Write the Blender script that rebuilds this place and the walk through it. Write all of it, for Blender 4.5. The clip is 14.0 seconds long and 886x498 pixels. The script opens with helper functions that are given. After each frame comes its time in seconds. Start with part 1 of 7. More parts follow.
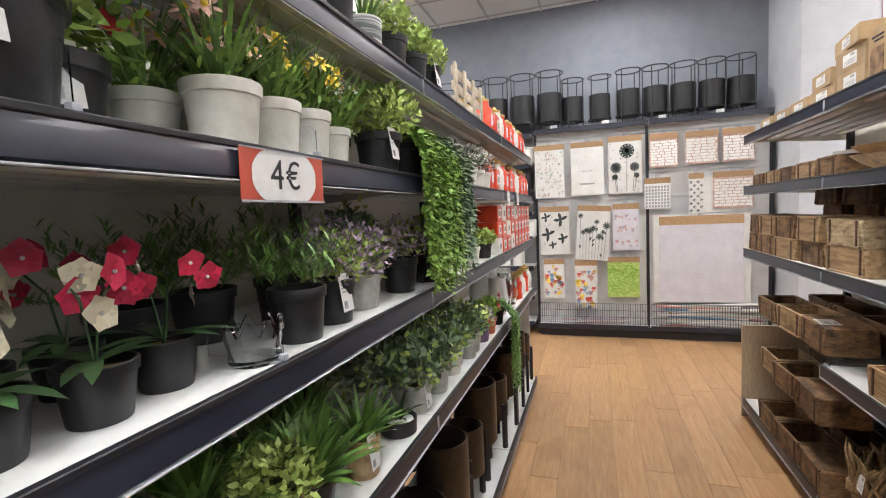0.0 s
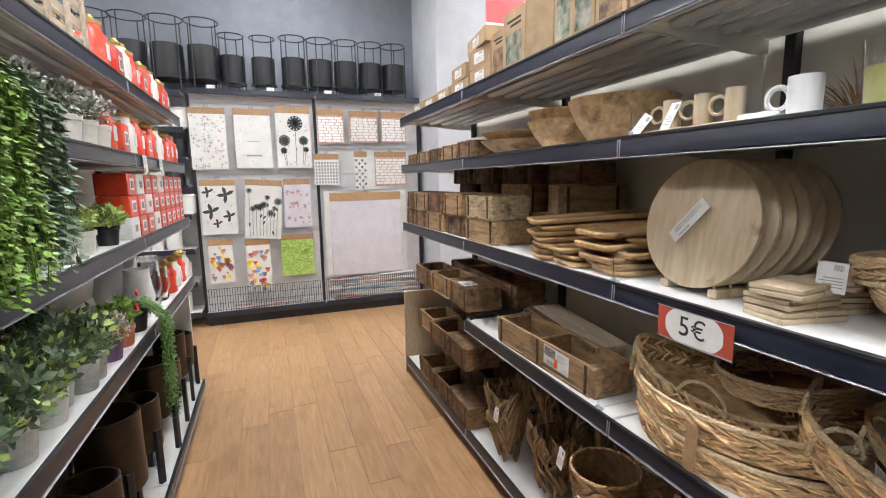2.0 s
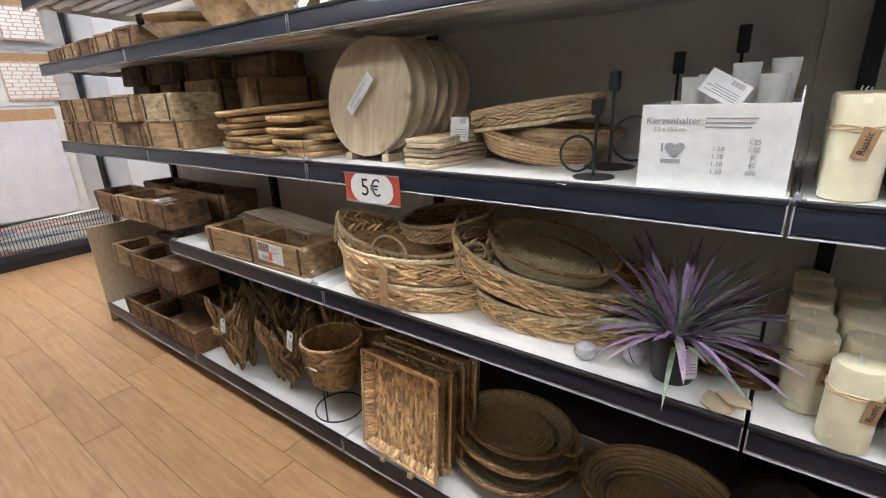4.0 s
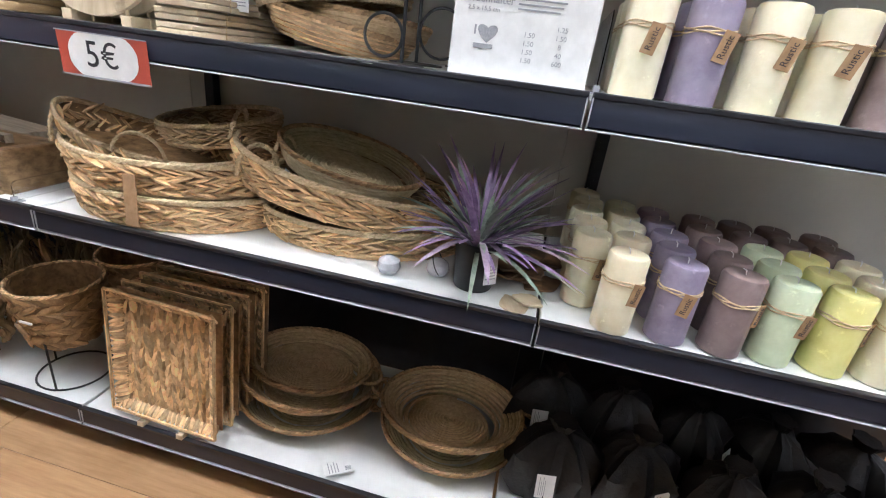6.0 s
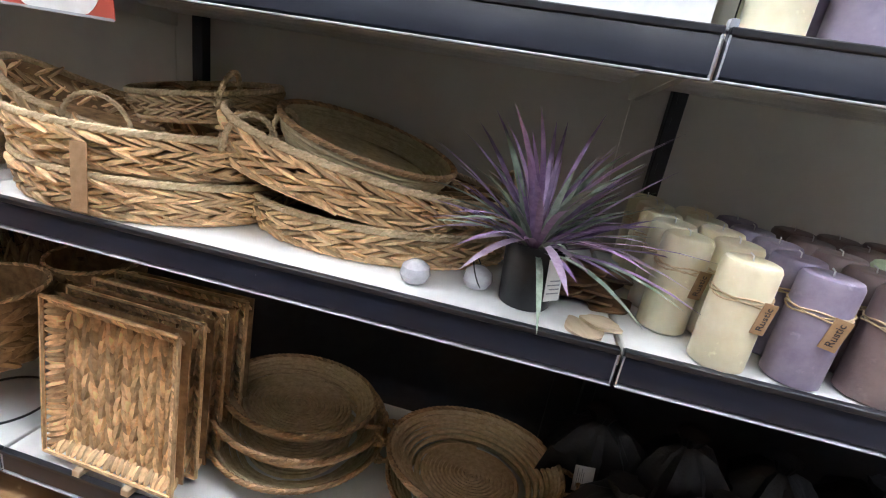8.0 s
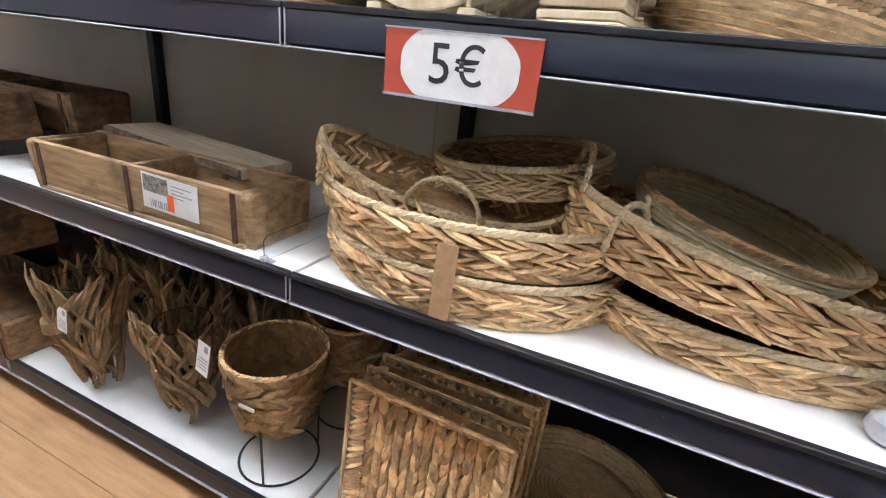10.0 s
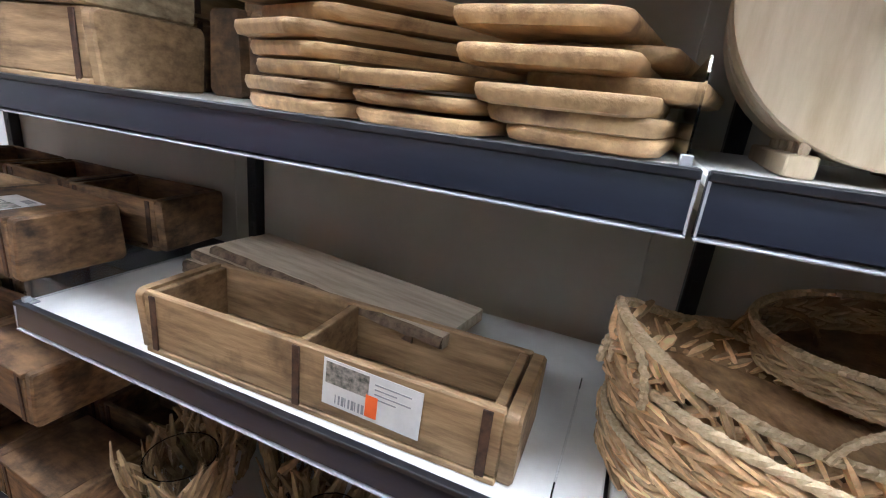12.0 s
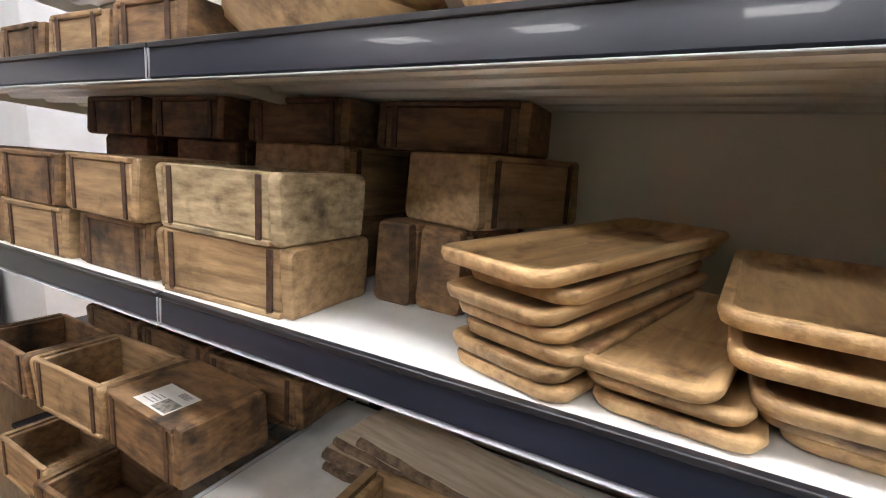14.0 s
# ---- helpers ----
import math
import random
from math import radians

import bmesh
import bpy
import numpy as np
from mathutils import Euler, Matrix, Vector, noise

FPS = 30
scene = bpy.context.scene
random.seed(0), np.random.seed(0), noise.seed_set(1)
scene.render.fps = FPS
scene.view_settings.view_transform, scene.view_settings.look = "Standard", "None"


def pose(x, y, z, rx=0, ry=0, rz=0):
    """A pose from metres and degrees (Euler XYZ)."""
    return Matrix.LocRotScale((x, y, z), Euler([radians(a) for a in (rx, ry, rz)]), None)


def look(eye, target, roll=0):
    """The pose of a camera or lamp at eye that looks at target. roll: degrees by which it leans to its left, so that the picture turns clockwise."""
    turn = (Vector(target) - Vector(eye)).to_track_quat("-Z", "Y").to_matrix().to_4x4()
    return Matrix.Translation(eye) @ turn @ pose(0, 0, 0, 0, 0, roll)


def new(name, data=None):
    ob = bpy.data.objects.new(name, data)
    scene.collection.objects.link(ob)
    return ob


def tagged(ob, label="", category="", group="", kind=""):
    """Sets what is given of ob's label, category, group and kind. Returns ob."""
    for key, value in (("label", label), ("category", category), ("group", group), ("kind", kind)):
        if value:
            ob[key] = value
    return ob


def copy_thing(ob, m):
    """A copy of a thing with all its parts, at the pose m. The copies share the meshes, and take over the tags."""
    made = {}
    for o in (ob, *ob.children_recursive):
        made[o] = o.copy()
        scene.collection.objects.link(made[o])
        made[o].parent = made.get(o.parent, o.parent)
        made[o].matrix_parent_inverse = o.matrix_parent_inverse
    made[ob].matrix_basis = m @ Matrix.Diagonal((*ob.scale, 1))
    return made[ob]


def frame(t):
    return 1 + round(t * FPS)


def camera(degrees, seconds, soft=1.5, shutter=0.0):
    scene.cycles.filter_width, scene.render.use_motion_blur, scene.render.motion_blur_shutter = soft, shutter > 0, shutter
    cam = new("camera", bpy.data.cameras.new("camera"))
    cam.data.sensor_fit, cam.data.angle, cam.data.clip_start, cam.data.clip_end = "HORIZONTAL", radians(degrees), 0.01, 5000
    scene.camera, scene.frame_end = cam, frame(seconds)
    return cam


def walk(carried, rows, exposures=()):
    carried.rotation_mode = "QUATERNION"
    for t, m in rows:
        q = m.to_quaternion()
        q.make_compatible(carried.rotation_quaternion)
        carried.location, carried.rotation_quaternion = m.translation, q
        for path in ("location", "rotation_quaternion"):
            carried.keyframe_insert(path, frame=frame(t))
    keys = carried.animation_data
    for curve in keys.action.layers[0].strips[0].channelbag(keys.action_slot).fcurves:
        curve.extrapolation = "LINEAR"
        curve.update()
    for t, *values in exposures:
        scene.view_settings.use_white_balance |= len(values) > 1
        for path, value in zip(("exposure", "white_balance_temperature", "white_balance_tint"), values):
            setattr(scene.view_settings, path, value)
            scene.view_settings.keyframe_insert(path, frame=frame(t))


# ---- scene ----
cam = camera(87.3, 14.0, soft=1.1)
PATH = [
    (0, (0.281, 0.133, 1.439), (-0.344, 2.027, 1.289), -2.5),
    (0.5, (0.29, 0.32, 1.439), (-0.353, 2.208, 1.28), -3.4),
    (1, (0.313, 0.404, 1.431), (-0.269, 2.308, 1.239), -3.6),
    (1.5, (0.303, 0.395, 1.432), (0.345, 2.378, 1.175), -1.8),
    (2, (0.298, 0.402, 1.424), (0.991, 2.255, 1.131), -1.0),
    (2.5, (0.286, 0.367, 1.409), (1.092, 2.17, 1.092), -2.0),
    (3, (0.275, 0.338, 1.382), (1.206, 2.072, 1.026), -2.3),
    (3.5, (0.296, 0.306, 1.324), (1.534, 1.817, 0.898), -2.2),
    (4, (0.328, 0.278, 1.308), (1.838, 1.425, 0.671), -2.3),
    (4.2, (0.344, 0.269, 1.288), (1.924, 1.269, 0.577), -1.5),
    (6.3, (0.447, 0.352, 1.111), (2.287, 0.636, 0.381), 8.4),
    (6.5, (0.502, 0.379, 1.069), (2.363, 0.639, 0.383), 8.9),
    (7, (0.576, 0.414, 1.023), (2.461, 0.636, 0.39), 9.6),
    (7.2, (0.587, 0.419, 1.017), (2.469, 0.658, 0.386), 9.6),
    (9.3, (0.569, 0.623, 1.018), (2.368, 1.151, 0.319), 9.3),
    (9.5, (0.586, 0.717, 1.019), (2.36, 1.3, 0.303), 8.9),
    (10, (0.638, 0.93, 1.082), (2.357, 1.624, 0.333), 6.6),
    (10.5, (0.654, 1.05, 1.092), (2.359, 1.767, 0.332), 5.9),
    (11, (0.69, 1.241, 1.11), (2.422, 1.966, 0.42), 6.2),
    (11.5, (0.698, 1.373, 1.11), (2.447, 2.091, 0.458), 6.3),
    (12, (0.763, 1.48, 1.165), (2.536, 2.178, 0.555), 6.3),
    (12.5, (0.827, 1.554, 1.225), (2.596, 2.352, 0.738), 4.7),
    (13, (0.824, 1.621, 1.298), (2.578, 2.448, 0.811), 4.6),
    (13.5, (0.772, 1.695, 1.376), (2.524, 2.584, 1.002), 3.2),
    (14, (0.746, 1.732, 1.375), (2.49, 2.646, 1.021), 3.7),
]
walk(cam, [(t, look(eye, target, roll)) for t, eye, target, roll in PATH], exposures=[(0.0, -0.2, 6500, 10), (1.0, 0.0, 6450, 10), (2.0, -0.1, 6250, 10), (3.4, -0.1, 6100, 10), (4.2, 0.0, 6250, 10), (6.5, 0.34, 5850, 10), (7.2, 0.36, 5850, 10), (9.5, 0.40, 6000, 10), (10.8, 0.30, 5600, 10), (12.0, 0.24, 5650, 10), (12.6, 0.2, 6250, 10), (14.0, 0.2, 6450, 10)])

# ---- world and light ----
world = bpy.data.worlds.new("world")
scene.world = world
world.use_nodes = True
world.node_tree.nodes["Background"].inputs[0].default_value = (0.80, 0.86, 1.0, 1)
world.node_tree.nodes["Background"].inputs[1].default_value = 0.12


# ---- mesh helpers ----
def thing(name, m, label, category, group="", kind=""):
    """An empty at a thing's base, to hold its parts."""
    ob = new(name)
    ob.empty_display_size = 0.05
    ob.matrix_basis = m
    return tagged(ob, label, category, group, kind)


def mesh_of(name, bm, material, smooth=38):
    me = bpy.data.meshes.new(name)
    bmesh.ops.recalc_face_normals(bm, faces=bm.faces)
    bm.to_mesh(me)
    bm.free()
    if smooth:
        me.polygons.foreach_set("use_smooth", [True] * len(me.polygons))
        me.set_sharp_from_angle(angle=radians(smooth))
    for one in (material if isinstance(material, (list, tuple)) else [material]):
        me.materials.append(one)
    return me


def part(name, bm, material, parent=None, label="", m=None, smooth=38):
    """One bmesh as one mesh object under a thing or a part."""
    ob = new(name, mesh_of(name, bm, material, smooth) if isinstance(bm, bmesh.types.BMesh) else bm)
    ob.parent = parent
    if m is not None:
        ob.matrix_basis = m
    return tagged(ob, label)


def single(name, bm, material, m, label, category, group="", kind="", smooth=38):
    """A thing that is one mesh."""
    ob = new(name, mesh_of(name, bm, material, smooth) if isinstance(bm, bmesh.types.BMesh) else bm)
    ob.matrix_basis = m
    return tagged(ob, label, category, group, kind)


def box(bm, lo, hi, bevel=0.0, seg=1, m=None):
    """An upright box between two corners, with its edges rounded."""
    c = [(a + b) / 2 for a, b in zip(lo, hi)]
    s = [abs(b - a) for a, b in zip(lo, hi)]
    made = bmesh.ops.create_cube(bm, size=1, matrix=(m or Matrix()) @ Matrix.LocRotScale(c, None, s))["verts"]
    if bevel:
        edges = list({e for v in made for e in v.link_edges})
        bmesh.ops.bevel(bm, geom=edges, offset=min(bevel, min(s) * 0.45), segments=seg, profile=0.5, affect="EDGES")
    return bm


def boxes(*items, bevel=0.0, seg=1):
    bm = bmesh.new()
    for lo, hi in items:
        box(bm, lo, hi, bevel, seg)
    return bm


def grid_skin(bm, rings, closed=True, cap0=False, cap1=False):
    """Faces between rings of points."""
    vs = [[bm.verts.new(p) for p in ring] for ring in rings]
    n = len(vs[0])
    for a, b in zip(vs, vs[1:]):
        for i in range(n if closed else n - 1):
            j = (i + 1) % n
            bm.faces.new((a[i], a[j], b[j], b[i]))
    if cap0:
        bm.faces.new(vs[0][::-1])
    if cap1:
        bm.faces.new(vs[-1])
    return bm


def lathe(bm, profile, seg=24, at=(0, 0, 0), sx=1.0, sy=1.0, cap0=True, cap1=False, wobble=0.0):
    rings = []
    for k, (r, z) in enumerate(profile):
        ring = []
        for i in range(seg):
            a = 2 * math.pi * i / seg
            w = 1 + wobble * noise.noise((3 * math.cos(a), 3 * math.sin(a), 9 * z))
            ring.append((at[0] + r * w * sx * math.cos(a), at[1] + r * w * sy * math.sin(a), at[2] + z))
        rings.append(ring)
    return grid_skin(bm, rings, True, cap0, cap1)


def tube(bm, pts, r, seg=6, closed=False, flat=1.0):
    """A round bar along points; r is a number or a list."""
    pts = [Vector(p) for p in pts]
    n = len(pts)
    rings = []
    side = None
    for i, p in enumerate(pts):
        if closed:
            d = pts[(i + 1) % n] - pts[i - 1]
        else:
            d = pts[min(i + 1, n - 1)] - pts[max(i - 1, 0)]
        d.normalize()
        if side is None:
            side = d.cross(Vector((0, 0, 1)) if abs(d.z) < 0.9 else Vector((1, 0, 0))).normalized()
        side = (side - d * side.dot(d)).normalized()
        up = d.cross(side)
        rr = r[i] if isinstance(r, (list, tuple)) else r
        rings.append([p + side * rr * math.cos(2 * math.pi * k / seg) + up * rr * flat * math.sin(2 * math.pi * k / seg) for k in range(seg)])
    if closed:
        rings.append(rings[0])
    return grid_skin(bm, rings, True, not closed, not closed)


def arc(cx, cy, cz, r, a0, a1, n, plane="xy"):
    out = []
    for i in range(n):
        a = radians(a0 + (a1 - a0) * i / (n - 1))
        u, v = r * math.cos(a), r * math.sin(a)
        out.append({"xy": (cx + u, cy + v, cz), "xz": (cx + u, cy, cz + v), "yz": (cx, cy + u, cz + v)}[plane])
    return out


def joined(bm, other, m):
    """Adds the faces of a mesh to bm at a pose."""
    n = len(bm.verts)
    bm.from_mesh(other)
    bm.verts.ensure_lookup_table()
    for v in bm.verts[n:]:
        v.co = m @ v.co


def lettering(name, body, size, material, parent, m, label="", extrude=0.0004):
    """Raised lettering as a mesh, in the built-in font."""
    cu = bpy.data.curves.new(name, "FONT")
    cu.body, cu.size, cu.extrude, cu.align_x, cu.align_y, cu.resolution_u = body, size, extrude, "CENTER", "CENTER", 3
    tmp = new("tmp", cu)
    bpy.context.view_layer.update()
    me = bpy.data.meshes.new_from_object(tmp.evaluated_get(bpy.context.evaluated_depsgraph_get()))
    bpy.data.objects.remove(tmp)
    bpy.data.curves.remove(cu)
    me.materials.clear()
    me.materials.append(material)
    return part(name, me, material, parent, label, m)


# ---- materials ----
def material(name, c1, c2, rough=0.5, metal=0.0, scale=20.0, stretch=(1, 1, 1), bump=0.1, lo=0.35, hi=0.65, rnd=0.15, rough_var=0.1,
             stain=None, stain_scale=3.0, stain_at=(0.55, 0.7), island=False, coat=0.0, bump_scale=None, trans=0.0, sub=0.0, spec=0.5):
    """A surface with grain, stains and relief; every object starts at its own place in the grain."""
    ma = bpy.data.materials.new(name)
    ma.use_nodes = True
    nt = ma.node_tree
    N, L = nt.nodes, nt.links
    bs = N["Principled BSDF"]
    tc, info, mp = N.new("ShaderNodeTexCoord"), N.new("ShaderNodeObjectInfo"), N.new("ShaderNodeMapping")
    shift = N.new("ShaderNodeVectorMath")
    shift.operation = "MULTIPLY"
    shift.inputs[1].default_value = (37.0, 53.0, 71.0)
    comb = N.new("ShaderNodeCombineXYZ")
    rand = info.outputs["Random"]
    if island:
        geo = N.new("ShaderNodeNewGeometry")
        add = N.new("ShaderNodeMath")
        add.operation = "ADD"
        L.new(geo.outputs["Random Per Island"], add.inputs[0])
        L.new(info.outputs["Random"], add.inputs[1])
        fr = N.new("ShaderNodeMath")
        fr.operation = "FRACT"
        L.new(add.outputs[0], fr.inputs[0])
        rand = fr.outputs[0]
    for k in range(3):
        L.new(rand, comb.inputs[k])
    L.new(comb.outputs[0], shift.inputs[0])
    L.new(tc.outputs["Object"], mp.inputs["Vector"])
    L.new(shift.outputs[0], mp.inputs["Location"])
    mp.inputs["Scale"].default_value = stretch
    grain = N.new("ShaderNodeTexNoise")
    grain.inputs["Scale"].default_value, grain.inputs["Detail"].default_value, grain.inputs["Roughness"].default_value = scale, 6, 0.62
    L.new(mp.outputs[0], grain.inputs["Vector"])
    ramp = N.new("ShaderNodeValToRGB")
    ramp.color_ramp.elements[0].position, ramp.color_ramp.elements[1].position = lo, hi
    ramp.color_ramp.elements[0].color, ramp.color_ramp.elements[1].color = (*c1, 1), (*c2, 1)
    L.new(grain.outputs["Fac"], ramp.inputs[0])
    col = ramp.outputs[0]
    if stain:
        sn = N.new("ShaderNodeTexNoise")
        sn.inputs["Scale"].default_value, sn.inputs["Detail"].default_value, sn.inputs["Roughness"].default_value = stain_scale, 5, 0.6
        mp2 = N.new("ShaderNodeMapping")
        L.new(tc.outputs["Object"], mp2.inputs["Vector"])
        L.new(shift.outputs[0], mp2.inputs["Location"])
        L.new(mp2.outputs[0], sn.inputs["Vector"])
        sr = N.new("ShaderNodeMapRange")
        sr.inputs["From Min"].default_value, sr.inputs["From Max"].default_value = stain_at
        L.new(sn.outputs["Fac"], sr.inputs["Value"])
        mix = N.new("ShaderNodeMix")
        mix.data_type = "RGBA"
        L.new(sr.outputs[0], mix.inputs["Factor"])
        L.new(col, mix.inputs["A"])
        mix.inputs["B"].default_value = (*stain, 1)
        col = mix.outputs["Result"]
    if rnd:
        hsv = N.new("ShaderNodeHueSaturation")
        mr = N.new("ShaderNodeMapRange")
        mr.inputs["To Min"].default_value, mr.inputs["To Max"].default_value = 1 - rnd, 1 + rnd
        L.new(rand, mr.inputs["Value"])
        L.new(mr.outputs[0], hsv.inputs["Value"])
        L.new(col, hsv.inputs["Color"])
        col = hsv.outputs[0]
    L.new(col, bs.inputs["Base Color"])
    rr = N.new("ShaderNodeMapRange")
    rr.inputs["To Min"].default_value, rr.inputs["To Max"].default_value = max(0.02, rough - rough_var), min(1, rough + rough_var)
    L.new(grain.outputs["Fac"], rr.inputs["Value"])
    L.new(rr.outputs[0], bs.inputs["Roughness"])
    bs.inputs["Metallic"].default_value = metal
    bs.inputs["Coat Weight"].default_value = coat
    bs.inputs["Specular IOR Level"].default_value = spec
    bs.inputs["Transmission Weight"].default_value = trans
    if sub:
        bs.inputs["Subsurface Weight"].default_value = sub
        bs.inputs["Subsurface Radius"].default_value = (0.02, 0.015, 0.01)
        bs.inputs["Subsurface Scale"].default_value = 1.0
    if bump:
        bp = N.new("ShaderNodeBump")
        bp.inputs["Strength"].default_value, bp.inputs["Distance"].default_value = bump, 0.004
        src = grain
        if bump_scale:
            src = N.new("ShaderNodeTexNoise")
            src.inputs["Scale"].default_value, src.inputs["Detail"].default_value = bump_scale, 4
            L.new(mp.outputs[0], src.inputs["Vector"])
        L.new(src.outputs["Fac"], bp.inputs["Height"])
        L.new(bp.outputs[0], bs.inputs["Normal"])
    return ma


def glow(name, colour, strength):
    ma = bpy.data.materials.new(name)
    ma.use_nodes = True
    bs = ma.node_tree.nodes["Principled BSDF"]
    bs.inputs["Base Color"].default_value = (0.9, 0.9, 0.9, 1)
    bs.inputs["Emission Color"].default_value = (*colour, 1)
    bs.inputs["Emission Strength"].default_value = strength
    return ma


def clear(name, colour=(0.95, 0.97, 1.0), rough=0.05, ior=1.45):
    ma = bpy.data.materials.new(name)
    ma.use_nodes = True
    bs = ma.node_tree.nodes["Principled BSDF"]
    bs.inputs["Base Color"].default_value = (*colour, 1)
    bs.inputs["Roughness"].default_value = rough
    bs.inputs["Transmission Weight"].default_value = 1.0
    bs.inputs["IOR"].default_value = ior
    return ma


WALL = material("wall_paint_grey", (0.205, 0.222, 0.262), (0.24, 0.258, 0.30), 0.75, scale=6, bump=0.05, bump_scale=260, rnd=0.0)
WALL_LIGHT = material("wall_paint_light", (0.50, 0.52, 0.55), (0.56, 0.58, 0.61), 0.7, scale=6, bump=0.05, bump_scale=260, rnd=0.0)
CEIL = material("ceiling_tile", (0.70, 0.70, 0.68), (0.80, 0.80, 0.78), 0.9, scale=180, bump=0.15, rnd=0.02)
RAIL = material("ceiling_rail", (0.45, 0.45, 0.44), (0.52, 0.52, 0.5), 0.5, rnd=0, bump=0)
PLANK = material("vinyl_oak_plank", (0.40, 0.225, 0.105), (0.56, 0.35, 0.18), 0.36, scale=9, stretch=(7, 0.55, 1), bump=0.06, rnd=0.10, lo=0.3, hi=0.72,
                 stain=(0.30, 0.16, 0.07), stain_scale=2.2, stain_at=(0.56, 0.85), rough_var=0.08)
SLAB = material("floor_slab", (0.20, 0.12, 0.06), (0.26, 0.16, 0.09), 0.6, rnd=0)
SHELF_WHITE = material("shelf_white_enamel", (0.74, 0.75, 0.74), (0.82, 0.83, 0.82), 0.38, scale=14, bump=0.03, rnd=0.02, stain=(0.62, 0.61, 0.57), stain_scale=9, stain_at=(0.62, 0.9))
SHELF_STEEL = material("shelf_underside_steel", (0.66, 0.66, 0.64), (0.74, 0.74, 0.72), 0.38, metal=0.35, scale=30, stretch=(1, 0.1, 1), bump=0.03, rnd=0.03)
NAVY = material("price_strip_navy", (0.011, 0.014, 0.026), (0.019, 0.023, 0.040), 0.34, scale=40, stretch=(1, 0.15, 1), bump=0.03, rnd=0.06, coat=0.12,
                stain=(0.30, 0.31, 0.34), stain_scale=55, stain_at=(0.74, 0.82))
LIP = material("clear_plastic_edge", (0.38, 0.39, 0.43), (0.48, 0.50, 0.54), 0.22, scale=30, bump=0.02, rnd=0.03)
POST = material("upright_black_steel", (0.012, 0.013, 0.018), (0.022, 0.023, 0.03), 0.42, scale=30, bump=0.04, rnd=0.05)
BACKING = material("back_panel_beige", (0.66, 0.63, 0.56), (0.73, 0.70, 0.63), 0.55, scale=5, bump=0.04, bump_scale=400, rnd=0.03)
BLACK = material("black_paint_metal", (0.012, 0.013, 0.015), (0.025, 0.026, 0.03), 0.45, scale=50, bump=0.05, rnd=0.1)
CARD_WOOD = material("chipboard_edge", (0.42, 0.31, 0.20), (0.55, 0.43, 0.29), 0.6, scale=40, stretch=(4, 4, 0.4), bump=0.08, rnd=0.05)

# ---- room shell ----
XW0, XW1, YW0, YW1, CEIL_Z = -3.4, 4.2, -3.2, 5.86, 3.75
single("floor", boxes(((XW0, YW0, -0.12), (XW1, YW1 + 0.1, -0.006))), SLAB, Matrix(), "concrete floor slab under the vinyl planks", "floor", kind="structure")
single("wall_north", boxes(((XW0, YW1, 0), (XW1, YW1 + 0.15, CEIL_Z))), WALL, Matrix(), "grey painted wall behind the hanging display", "wall", kind="structure")
single("wall_south", boxes(((XW0, YW0 - 0.15, 0), (XW1, YW0, CEIL_Z))), WALL, Matrix(), "plain grey painted wall closing the shop", "wall", kind="structure")
single("wall_west", boxes(((XW0 - 0.15, YW0 - 0.15, 0), (XW0, YW1 + 0.15, CEIL_Z))), WALL_LIGHT, Matrix(), "plain light grey painted wall", "wall", kind="structure")
single("wall_east", boxes(((XW1, YW0 - 0.15, 0), (XW1 + 0.15, YW1 + 0.15, CEIL_Z))), WALL_LIGHT, Matrix(), "plain light grey painted wall", "wall", kind="structure")
single("column_east", boxes(((2.0, 5.05, 0), (XW1, YW1, CEIL_Z)), bevel=0.004), WALL_LIGHT, Matrix(), "light grey painted wall projection in the corner", "wall", kind="structure")


def ceiling():
    """Suspended ceiling: tiles set in a rail grid, in one mesh."""
    bm = bmesh.new()
    step = 0.625
    box(bm, (XW0, YW0, CEIL_Z + 0.02), (XW1, YW1, CEIL_Z + 0.10))
    x = XW0
    while x < XW1:
        y = YW0 + 0.2
        while y < YW1:
            box(bm, (x + 0.014, y + 0.014, CEIL_Z + 0.004), (min(x + step, XW1) - 0.014, min(y + step, YW1) - 0.014, CEIL_Z + 0.019), 0.004)
            y += step
        x += step
    for f in bm.faces:
        f.material_index = 0
    n = len(bm.faces)
    x = XW0
    while x < XW1 + 0.01:
        box(bm, (x - 0.012, YW0, CEIL_Z), (x + 0.012, YW1, CEIL_Z + 0.012))
        x += step
    y = YW0 + 0.2
    while y < YW1:
        box(bm, (XW0, y - 0.012, CEIL_Z + 0.0005), (XW1, y + 0.012, CEIL_Z + 0.0125))
        y += step
    bm.faces.ensure_lookup_table()
    for f in bm.faces[n:]:
        f.material_index = 1
    single("ceiling", bm, [CEIL, RAIL], Matrix(), "white suspended ceiling of mineral tiles in a rail grid", "ceiling", kind="structure", smooth=0)


ceiling()


def ceiling_light():
    lamp = thing("ceiling_light", pose(0, 0, CEIL_Z), "white square panel light set in the ceiling", "ceiling light", "ceiling panel lights")
    h = 0.30
    part("frame", boxes(((-h, -h, -0.016), (-h + 0.02, h, -0.001)), ((h - 0.02, -h, -0.016), (h, h, -0.001)),
                        ((-h + 0.02, -h, -0.016), (h - 0.02, -h + 0.02, -0.001)), ((-h + 0.02, h - 0.02, -0.016), (h - 0.02, h, -0.001))), SHELF_WHITE, lamp)
    part("diffuser", boxes(((-h + 0.021, -h + 0.021, -0.012), (h - 0.021, h - 0.021, -0.003))), DIFFUSER, lamp, "glowing white diffuser")
    return lamp


